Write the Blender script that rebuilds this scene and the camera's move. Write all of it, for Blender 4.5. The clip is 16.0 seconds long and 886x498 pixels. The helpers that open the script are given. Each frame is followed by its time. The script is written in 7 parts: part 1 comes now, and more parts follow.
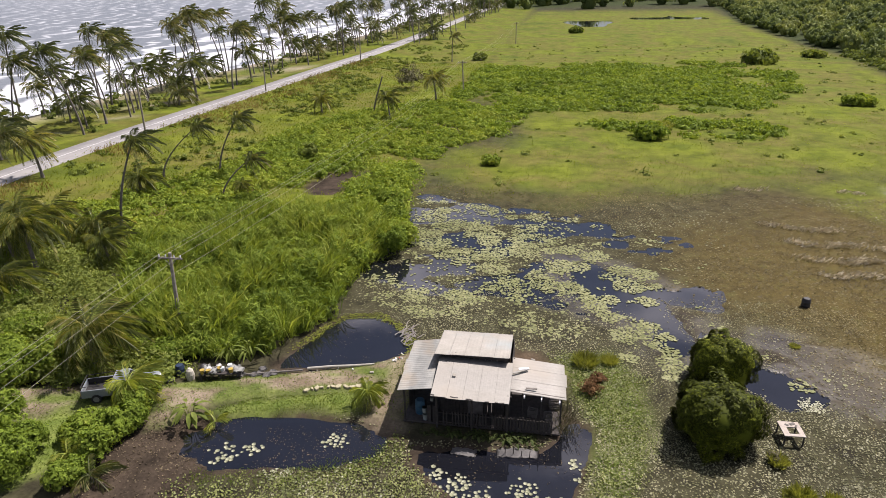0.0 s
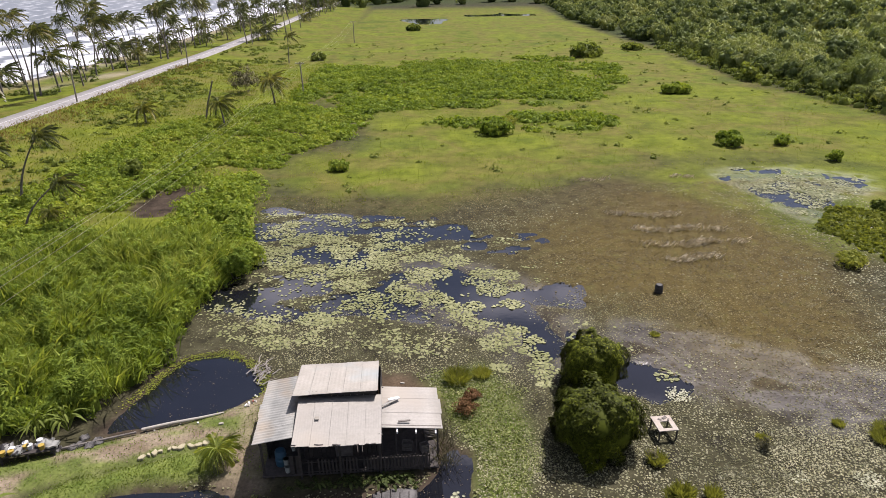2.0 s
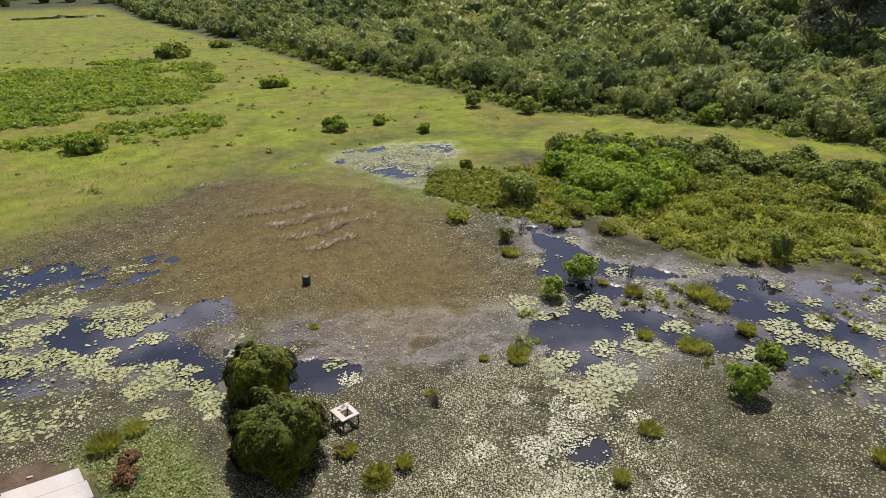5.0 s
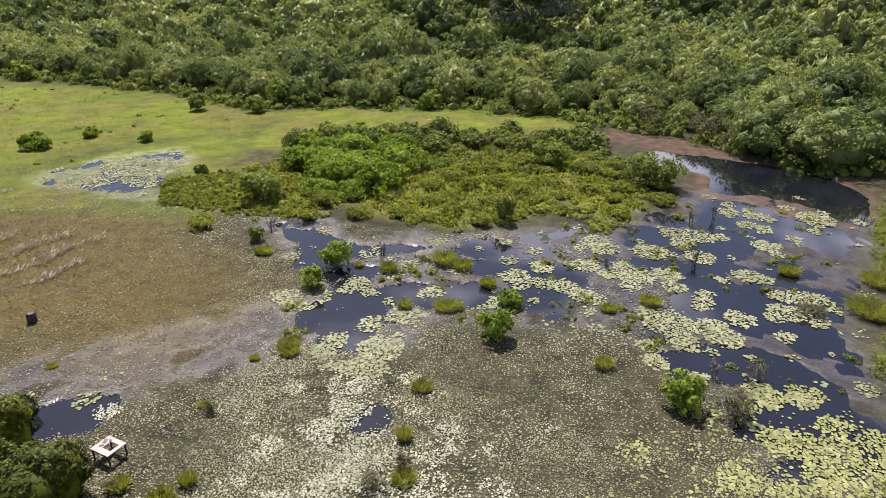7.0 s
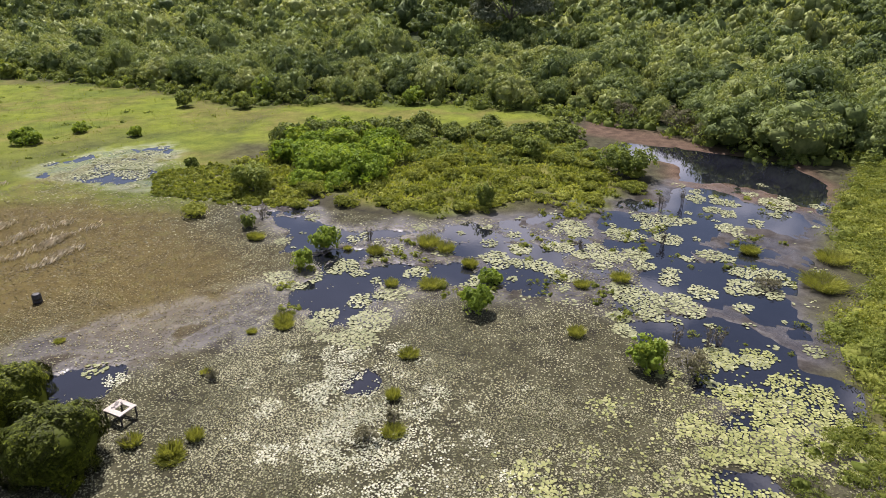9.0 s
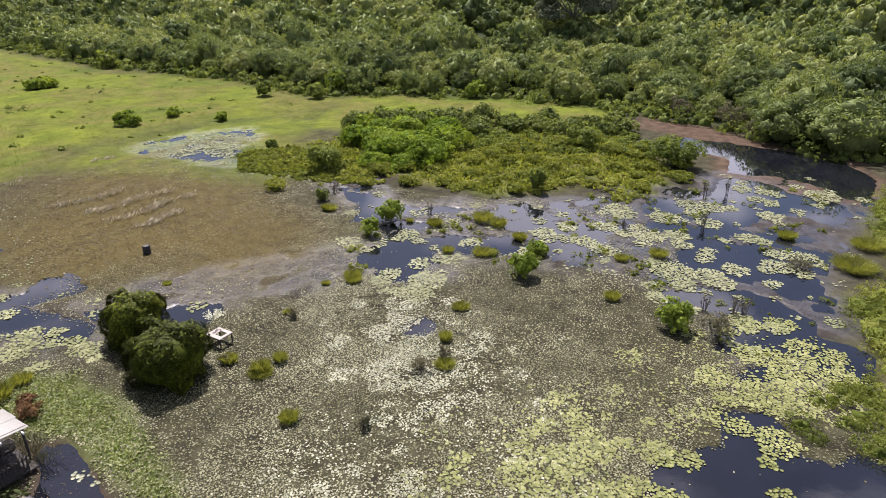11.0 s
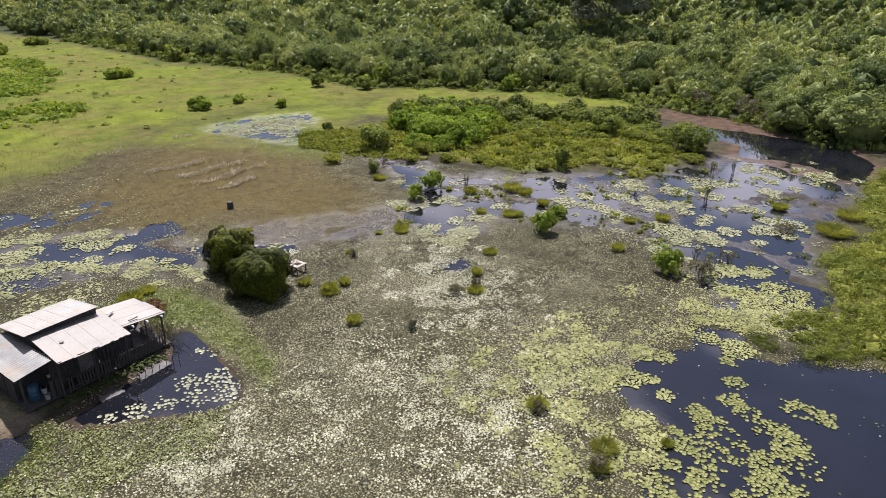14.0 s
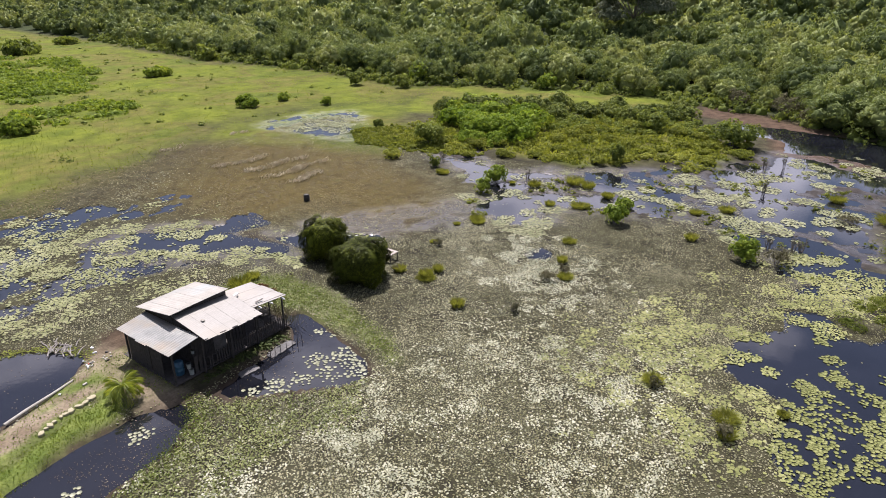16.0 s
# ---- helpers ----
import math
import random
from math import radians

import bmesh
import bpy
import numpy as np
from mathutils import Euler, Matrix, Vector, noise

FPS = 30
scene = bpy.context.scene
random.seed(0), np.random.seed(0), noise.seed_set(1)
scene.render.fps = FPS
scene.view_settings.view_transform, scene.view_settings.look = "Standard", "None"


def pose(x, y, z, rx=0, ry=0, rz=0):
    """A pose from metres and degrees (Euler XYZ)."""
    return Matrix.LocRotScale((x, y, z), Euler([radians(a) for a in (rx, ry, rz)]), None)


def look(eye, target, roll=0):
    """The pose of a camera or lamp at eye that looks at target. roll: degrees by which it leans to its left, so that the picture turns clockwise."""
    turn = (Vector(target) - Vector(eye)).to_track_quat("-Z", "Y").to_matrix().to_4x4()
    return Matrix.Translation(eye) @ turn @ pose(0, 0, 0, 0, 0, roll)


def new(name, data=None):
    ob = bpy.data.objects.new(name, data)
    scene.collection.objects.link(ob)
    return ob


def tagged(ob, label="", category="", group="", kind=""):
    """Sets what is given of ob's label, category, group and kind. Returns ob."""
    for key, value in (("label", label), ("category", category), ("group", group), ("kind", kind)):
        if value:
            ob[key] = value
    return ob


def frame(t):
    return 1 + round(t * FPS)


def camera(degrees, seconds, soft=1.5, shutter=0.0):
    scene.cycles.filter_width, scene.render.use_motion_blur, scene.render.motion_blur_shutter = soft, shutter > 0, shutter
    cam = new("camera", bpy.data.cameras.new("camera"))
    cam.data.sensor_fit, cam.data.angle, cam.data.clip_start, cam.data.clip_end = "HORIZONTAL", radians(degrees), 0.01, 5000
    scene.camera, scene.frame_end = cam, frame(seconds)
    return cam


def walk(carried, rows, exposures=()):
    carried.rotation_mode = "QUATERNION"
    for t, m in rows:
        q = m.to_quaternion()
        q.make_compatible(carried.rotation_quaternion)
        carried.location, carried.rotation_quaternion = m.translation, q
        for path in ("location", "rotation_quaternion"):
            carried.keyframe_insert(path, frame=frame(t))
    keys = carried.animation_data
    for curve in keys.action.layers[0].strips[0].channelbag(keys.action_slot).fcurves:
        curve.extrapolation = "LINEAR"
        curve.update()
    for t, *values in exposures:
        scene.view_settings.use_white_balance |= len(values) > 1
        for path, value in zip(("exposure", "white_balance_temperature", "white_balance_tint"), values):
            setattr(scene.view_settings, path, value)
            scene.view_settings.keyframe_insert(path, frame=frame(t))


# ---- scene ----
cam = camera(68.9, 16.0, soft=0.8)
METRES, EYE, TILT, LEAN, TURN = 34.3, 23.0, 0.0, 0.0, 9.9
ROWS = [
    (0.0, 0.0, 0.0, 0.0, -0.37, -23.18, 0.86),
    (0.5, 0.0019, 0.0291, -0.0027, -3.68, -23.25, 0.8),
    (1.0, 0.0047, 0.056, -0.0051, -7.08, -23.32, 0.74),
    (1.5, 0.0092, 0.0801, -0.0076, -10.47, -23.38, 0.7),
    (2.0, 0.0147, 0.1016, -0.0099, -13.97, -23.46, 0.64),
    (2.5, 0.0217, 0.1213, -0.0127, -17.92, -23.53, 0.61),
    (3.0, 0.0298, 0.1386, -0.0157, -22.27, -23.62, 0.57),
    (3.5, 0.0364, 0.1499, -0.019, -27.86, -23.66, 0.49),
    (4.0, 0.0398, 0.1538, -0.023, -34.26, -23.69, 0.42),
    (4.5, 0.0406, 0.1538, -0.0257, -41.06, -23.8, 0.34),
    (5.0, 0.0396, 0.1516, -0.029, -47.95, -23.87, 0.23),
    (7.5, -0.0084, 0.1296, -0.0364, -72.96, -24.03, -0.28),
    (8.0, -0.0273, 0.1234, -0.0365, -72.99, -24.04, -0.3),
    (8.5, -0.0523, 0.1152, -0.0365, -73.03, -24.01, -0.33),
    (11.0, -0.2422, 0.0419, -0.0338, -67.41, -24.07, -0.28),
    (11.5, -0.2857, 0.0117, -0.0327, -64.0, -24.09, -0.19),
    (12.0, -0.3313, -0.0195, -0.031, -63.95, -24.1, -0.18),
    (12.5, -0.3767, -0.0522, -0.0296, -63.96, -24.11, -0.2),
    (13.0, -0.4232, -0.0755, -0.0277, -63.98, -24.09, -0.24),
    (13.5, -0.4686, -0.0837, -0.0258, -64.0, -24.06, -0.28),
    (14.0, -0.5126, -0.0767, -0.0238, -64.01, -24.04, -0.31),
    (14.5, -0.5539, -0.0553, -0.0222, -64.01, -24.02, -0.33),
    (15.0, -0.5931, -0.0217, -0.0212, -64.0, -24.0, -0.35),
    (15.5, -0.6291, 0.0224, -0.0222, -63.98, -23.98, -0.35),
    (16.0, -0.6631, 0.0757, -0.0247, -63.98, -23.98, -0.37),
]
walk(cam, [(t, pose(0, 0, EYE, TILT, LEAN, TURN) @ pose(METRES * x, METRES * y, METRES * z, 90 + pitch, roll, yaw)) for t, x, y, z, yaw, pitch, roll in ROWS], exposures=[(0.0, 0.72, 6350, 21), (2.0, 0.74, 6250, 22), (4.5, 0.78, 6150, 22), (7.5, 1.0, 6100, 23), (16.0, 0.92, 6050, 23)])

# ---- light ----
SUN_AZ, SUN_EL = 44.0, 60.0
world = bpy.data.worlds.new("sky")
scene.world = world
world.use_nodes = True
wn, wl = world.node_tree.nodes, world.node_tree.links
sky = wn.new("ShaderNodeTexSky")
sky.sky_type, sky.sun_disc = "NISHITA", False
sky.sun_elevation, sky.sun_rotation = radians(SUN_EL), radians(SUN_AZ)
sky.dust_density, sky.air_density = 1.8, 1.0
cl_map, cl_noise, cl_ramp, cl_mix = (wn.new("ShaderNodeMapping"), wn.new("ShaderNodeTexNoise"), wn.new("ShaderNodeValToRGB"), wn.new("ShaderNodeMixRGB"))
cl_tc = wn.new("ShaderNodeTexCoord")
cl_map.inputs["Scale"].default_value = (1.0, 1.0, 2.6)
cl_noise.inputs["Scale"].default_value, cl_noise.inputs["Detail"].default_value = 4.2, 8.0
cl_ramp.color_ramp.elements[0].position, cl_ramp.color_ramp.elements[1].position = 0.52, 0.63
cl_mix.inputs[2].default_value = (15.0, 15.0, 15.8, 1)
wl.new(cl_tc.outputs["Generated"], cl_map.inputs["Vector"])
wl.new(cl_map.outputs["Vector"], cl_noise.inputs["Vector"])
wl.new(cl_noise.outputs["Fac"], cl_ramp.inputs["Fac"])
wl.new(cl_ramp.outputs["Color"], cl_mix.inputs[0])
wl.new(sky.outputs["Color"], cl_mix.inputs[1])
wl.new(cl_mix.outputs["Color"], wn["Background"].inputs["Color"])
wn["Background"].inputs["Strength"].default_value = 0.056
sun = new("sun", bpy.data.lights.new("sun", "SUN"))
sun.data.energy, sun.data.angle, sun.data.color = 5.2, radians(0.55), (1.0, 0.95, 0.86)
sa, se = radians(SUN_AZ), radians(SUN_EL)
sun.matrix_world = look((60 * math.sin(sa), 60 * math.cos(sa), 80), (60 * math.sin(sa) - math.sin(sa) * math.cos(se), 60 * math.cos(sa) - math.cos(sa) * math.cos(se), 80 - math.sin(se)))


# ---- noise and plan helpers ----
LATTICE = np.random.RandomState(7).rand(256, 256)


def vnoise(x, y, s, seed=0):
    """Smooth value noise, 0 to 1, with cells of s metres."""
    x, y = np.asarray(x, float) / s + 37.3 * seed + 1000, np.asarray(y, float) / s + 17.7 * seed + 1000
    i, j = np.floor(x).astype(int), np.floor(y).astype(int)
    u, v = x - i, y - j
    u, v = u * u * (3 - 2 * u), v * v * (3 - 2 * v)
    a, b = LATTICE[i % 256, j % 256], LATTICE[(i + 1) % 256, j % 256]
    c, d = LATTICE[i % 256, (j + 1) % 256], LATTICE[(i + 1) % 256, (j + 1) % 256]
    return (a * (1 - u) + b * u) * (1 - v) + (c * (1 - u) + d * u) * v


def fbm(x, y, s, seed=0, octaves=4):
    t, w, k = 0.0, 0.0, 1.0
    for o in range(octaves):
        t = t + k * vnoise(x, y, s / 2 ** o, seed + 3 * o)
        w, k = w + k, k * 0.55
    return t / w


def smooth(a, b, v):
    t = np.clip((np.asarray(v, float) - a) / (b - a), 0, 1)
    return t * t * (3 - 2 * t)


def sd(poly, x, y):
    """Signed distance to a closed outline: negative inside."""
    x, y = np.asarray(x, float), np.asarray(y, float)
    best, inside = np.full(x.shape, 1e18), np.zeros(x.shape, bool)
    n = len(poly)
    for k in range(n):
        (ax, ay), (bx, by) = poly[k], poly[(k + 1) % n]
        ex, ey = bx - ax, by - ay
        t = np.clip(((x - ax) * ex + (y - ay) * ey) / (ex * ex + ey * ey + 1e-9), 0, 1)
        best = np.minimum(best, (x - ax - t * ex) ** 2 + (y - ay - t * ey) ** 2)
        cross = ((ay > y) != (by > y)) & (x < ex * (y - ay) / (ey if abs(ey) > 1e-9 else 1e-9) + ax)
        inside ^= cross
    return np.sqrt(best) * np.where(inside, -1, 1)


# ---- plan: outlines of the zones ----
POND_BACK = [(-16.4, 32.6), (-15.8, 35.1), (-15.0, 37.6), (-13.9, 39.2), (-12.0, 39.9), (-10.3, 38.8), (-9.2, 37.2), (-8.7, 35.6), (-9.6, 34.5), (-12.0, 33.4), (-14.5, 32.6)]
POND_FRONT = [(-18.9, 25.7), (-17.3, 27.0), (-14.6, 28.0), (-12.0, 28.1), (-9.8, 27.6), (-7.7, 27.1), (-8.4, 25.5), (-10.3, 24.3), (-12.9, 24.0), (-16.3, 23.2), (-18.2, 24.2)]
POND_HOUSE = [(-6.2, 26.3), (-4, 26.5), (0.2, 26.8), (1.0, 27.8), (1.6, 30.0), (3.0, 29.2), (2.9, 27.6), (2.1, 25.2), (1.3, 21.8), (0.2, 20.6), (-1.6, 21.3), (-3.4, 22.9), (-5.2, 24.5), (-6.1, 25.4)]
LAKE = [(-14.2, 49), (-13, 54), (-16, 66.5), (-12, 67.3), (-4.2, 64.6), (1.7, 62.8), (7.5, 61), (12, 58.5), (13, 52), (12, 46), (13.5, 40.5), (17.5, 37), (18.5, 34), (15.5, 31.8), (12.6, 33), (8, 34.2), (4, 38), (-2, 38.5), (-7.5, 40), (-12.5, 41.5), (-15.2, 45)]
LAKE_DEEP = [(1.7, 50.7), (3.5, 51.3), (6.0, 49.6), (8.2, 47.2), (9.1, 43.4), (10.4, 42.3), (10.2, 40.1), (8.5, 37.8), (7.7, 39.3), (7.1, 41.6), (5.0, 43.2), (2.9, 44.5), (1.3, 45.3)]
SILVER = [(37, 74), (40, 76), (46.7, 75.5), (52.5, 71.5), (49.5, 66.5), (44, 64.2), (42, 60), (44, 55), (46, 51), (44, 48.5), (40.5, 53), (39, 61), (38, 68)]
WATER_RIGHT = [(45, 49), (46, 44), (42.5, 40.5), (39, 36.5), (41, 33), (46, 27), (50, 21), (58, 15), (66, 11), (72, 5), (67, -4), (61, -3.5), (55, -1), (48, -2), (42, -1.5), (37, -3), (33.5, -1.5), (30, -4), (26.5, -5.5), (27, 1), (30.5, 3.5), (34.5, 5), (37, 9), (36.5, 14), (34.8, 18), (32.8, 22), (31.6, 25.4), (29, 23.8), (27, 25), (25.8, 28), (27.8, 30.8), (32, 31.5), (35, 35), (37.5, 40), (41, 46)]
WATER_NEAR = [(13.5, 4.1), (17.1, 3.8), (19.1, 2.4), (20.0, 1.5), (22.8, 2.3), (24.5, 0.3), (23.5, -0.6), (21.6, -1.5), (21.9, -2.8), (23.6, -5.0), (25, -9), (24, -15), (3, -15), (3.5, -7), (5.0, -1.4), (7.5, 0.2), (12.1, 0.2), (12.4, 1.4), (12.7, 2.8)]
WATER_SMALL = [(20.3, 21.1), (21.8, 21.4), (22.8, 21.2), (22.7, 20.2), (21.8, 19.8), (20.9, 20.1)]
POOL_WEST = [(26.4, 29.9), (28.0, 31.2), (30.2, 31.5), (32.5, 29.8), (33.8, 28.7), (36.1, 27.1), (36.7, 24.5), (36.8, 22.6), (36.8, 20.3), (36.7, 19.0), (35.3, 19.7), (34.8, 21.7), (34.6, 22.9), (33.0, 23.9), (33.0, 25.7), (31.9, 26.4), (30.7, 25.9), (29.4, 25.3), (28.3, 25.0), (26.6, 25.3), (26.0, 26.4), (26.9, 28.5)]
POOL_BEHIND = [(39.3, 41.9), (40.2, 38.8), (39.7, 35.5), (39.9, 33.8), (41.5, 30.8), (42.9, 28.9), (42.3, 28.0), (40.1, 30.0), (39.1, 32.1), (37.1, 33.0), (35.3, 33.9), (34.1, 34.6), (33.5, 36.4), (36.0, 37.6), (37.6, 39.5)]
POOL_MIDDLE = [(41.5, 24.5), (43.1, 22.6), (43.9, 19.5), (45.0, 16.5), (46.9, 14.7), (42.5, 15.8), (41.6, 15.0), (40.3, 15.9), (38.4, 15.7), (37.0, 15.7), (35.8, 17.6), (37.1, 18.1), (39.2, 18.0), (39.7, 19.1), (40.6, 20.6), (39.8, 23.1)]
POOL_BLUE = [(54.6, 15.7), (55.8, 13.9), (54.9, 12.2), (56.5, 10.5), (64.4, 10.4), (66.8, 7.7), (66.6, 5.5), (64.4, 3.3), (63.4, 0.4), (62.3, -1.9), (60.0, -1.9), (57.7, 1.2), (57.6, 3.4), (55.6, 5.1), (51.7, 6.1), (47.9, 6.5), (45.8, 6.3), (44.3, 5.3), (43.9, 4.1), (42.2, 4.7), (40.7, 7.5), (40.8, 9.3), (42.9, 9.9), (44.9, 9.0), (45.4, 10.1), (47.7, 10.3), (50.8, 9.1), (54.9, 9.3), (51.8, 11.1), (50.8, 14.3)]
POOL_CHANNEL = [(35.2, 8.7), (37.0, 6.6), (38.0, 3.6), (38.1, 1.7), (36.8, -1.1), (34.5, -1.5), (34.3, -2.7), (33.5, -4.5), (30.2, -4.2), (29.8, -2.5), (31.5, -1.1), (30.9, 0.5), (29.2, 1.5), (29.5, 2.9), (29.2, 3.9), (30.4, 4.0), (32.1, 3.1), (33.5, 3.9), (33.7, 6.1), (32.9, 7.6), (33.8, 8.4)]
POOL_TREES = [(13.8, 36.5), (15.9, 35.1), (17.2, 33.9), (16.0, 33.0), (13.6, 33.0), (12.2, 33.9), (10.5, 37.3), (10.2, 40.1), (10.3, 41.9), (11.1, 40.6)]
POOL_RED = [(80.5, 20.7), (82.0, 13.3), (82.1, 6.8), (80.6, 0.6), (72.1, -4.2), (65.4, -3.4), (67.8, 0.4), (69.8, 5.8), (68.3, 10.7), (74.1, 12.8), (78.0, 18.1)]
POOL_SCRUB = [(-28.1, 68.3), (-27.1, 72.3), (-24.8, 75.5), (-22.3, 74.8), (-23.2, 70.0), (-24.4, 66.5), (-26.4, 66.4)]
WET_SHEET = [(14.9, 41.2), (18.9, 39.3), (24.5, 35.5), (29.6, 33.6), (26.9, 27.6), (23.9, 28.7), (19.8, 32.9), (16.1, 33.1), (12.7, 34.8)]
FAR_POOL = [(-3.3, 320.0), (3.2, 341.8), (17.2, 348.9), (27.2, 336.5), (26.4, 318.7), (17.7, 306.1), (5.6, 312.9)]
FAR_POOL_BEYOND = [(32.1, 347.9), (39.1, 377.8), (57.6, 385.8), (74.0, 379.6), (75.1, 357.3), (56.1, 338.7), (43.7, 343.2)]
BROWN = [(11.6, 47), (12.7, 57.8), (17.6, 65.7), (23.9, 69.4), (31, 68), (35.3, 60), (34.8, 53), (33, 46), (30, 40), (25, 36.5), (20.7, 37.5), (17.3, 42.8)]
MEADOW = [(-15, 68.5), (-6.9, 67), (-1.8, 66.8), (3.4, 66), (11.9, 70), (17.4, 72), (26.8, 75.5), (38.7, 76.5), (52, 77), (62, 70), (68, 66), (80, 68), (84, 72), (78, 81), (80, 100), (78.6, 121), (75, 141), (80, 190), (79, 237), (90, 420), (-20, 420), (-24, 250), (-24, 180), (-19, 125), (-9, 112), (-8, 97), (-14, 89), (-16.6, 78)]
REEDS = [(-17.5, 34.5), (-16.2, 36.6), (-15, 40), (-15.4, 45), (-14.6, 49.5), (-14, 53), (-17, 58), (-24, 59), (-33, 55), (-36, 47), (-31, 38), (-25, 33.6), (-20, 32.6)]
SCRUB_EDGE = [(-14.2, 50), (-13, 54), (-16, 67), (-16.6, 78), (-14.1, 90), (-8.3, 97.5), (-9.5, 114), (-19, 125), (-29, 119), (-37, 107), (-42, 92), (-42, 76), (-46, 67), (-51, 58), (-55, 50), (-52, 44), (-40, 46), (-34, 55), (-24, 60), (-18, 57)]
SCRUB_FIELD = [(-10, 92), (-17, 110), (-20, 140), (-18, 172), (-4, 175), (11, 179), (30, 184), (44, 180), (54, 161), (47, 140), (36, 122), (26, 118), (18, 117), (8, 118), (-4, 116), (-7, 102)]
SCRUB_FIELD_SMALL = [(4, 108), (10, 100), (16, 98), (24, 98), (33, 100), (36, 106), (31, 110), (18, 111)]
ISLAND = [(43, 50), (50, 57), (58, 60), (66, 60), (70, 54), (75, 43), (82, 33), (84, 27), (78, 23), (72, 16), (68, 12.5), (61, 11.5), (56, 14.5), (52, 17), (53, 21), (49, 24.5), (46, 27.5), (44.5, 32), (43.5, 35.5), (42.5, 40), (41, 44)]
BRIGHT_BUSH = [(48, 47), (55, 53), (64, 58), (68, 56), (66, 48), (60, 42), (54, 40.5), (49, 39.5), (46, 42.5)]
PADBED = [(38.5, 57), (43, 62.2), (49, 59.5), (48, 47), (43, 40), (40.5, 48)]
RIGHT_BANK = [(62, -3.8), (68.6, -4.8), (84, -8), (95, -30), (60, -40), (30, -30), (26, -7.5), (30, -4.5), (36, -4.6), (41, -2.6), (45, -5.5), (50, -6.2), (55, -3.7)]
NEAR_BANK = [(22.0, -1.2), (25, -0.9), (29.5, -3.2), (29, -7), (24, -6.2), (22.6, -3.6)]
RED_MUD = [(93.2, 28.8), (94.9, 23.3), (91.0, 14.7), (87.7, 7.2), (83.1, 0.6), (81.8, -1.7), (74.4, -4.8), (65.4, -3.4), (63.4, 0.4), (65.4, 4.9), (66.4, 10.4), (74.1, 12.8), (82.1, 18.9), (85.1, 25.7)]
PATH = [(-33, 28.0), (-26.9, 28.3), (-23.5, 28.8), (-21.6, 29.9), (-17.4, 31.2), (-13.7, 32.2), (-9.3, 34.2), (-7.0, 34.3), (-7.4, 28.5), (-9.2, 28.4), (-10.5, 30.9), (-13.7, 29.9), (-17.9, 28.6), (-19.8, 27.6), (-20.4, 26.0), (-21.2, 25.8), (-21.7, 27.3), (-25.8, 26.7), (-28.5, 25.6), (-33, 25.6)]
LAWN = [(-33, 25.8), (-28.5, 25.6), (-25.8, 26.6), (-24, 23), (-27, 18), (-34, 18)]
LAWN_PATH = [(-18.4, 27.6), (-16.5, 29.0), (-13, 29.9), (-9.8, 30.6), (-9.6, 29.2), (-10.5, 28.3), (-13.2, 28.4), (-17.2, 27.4)]
HOUSE_GROUND = [(-9.5, 28.0), (-9.2, 35), (-6, 37), (0, 36.5), (2.2, 34), (1.7, 30.6), (0.9, 28.4), (0.0, 27.3), (-3, 27.0), (-6.4, 26.9), (-8, 27.2)]
GREEN_EDGE = [(1.5, 36.5), (4, 37), (6, 34), (6, 30), (5.0, 26), (3.6, 21.5), (2.2, 20.4), (3.2, 25), (3.4, 29.5), (2, 32)]
FOREST_LINE = [(-60, 100), (-10, 86), (3, 82), (16, 90.5), (29, 93.5), (40, 94), (51, 95), (62, 87), (72, 84), (81, 77), (100, 80), (120, 78.6), (141, 75.5), (190, 80), (237, 79), (329, 81), (420, 95)]
ROAD_LINE = [(-50, -66), (40, -66), (75, -65), (100, -63.5), (120, -61.5), (142, -59.5), (170, -57.3), (196, -54.5), (249, -51.7), (330, -49), (435, -46), (620, -34), (900, -10)]
SHORE_LINE = [(-50, -115), (60, -104), (110, -98), (140, -95), (181, -87), (249, -82), (330, -78), (435, -73), (620, -60), (900, -36)]


def line_x(line, y):
    return np.interp(y, [p[0] for p in line], [p[1] for p in line])


def wob(x, y, s=3.0, a=1.0, seed=0):
    return (fbm(x, y, s, seed, 3) - 0.5) * 2 * a


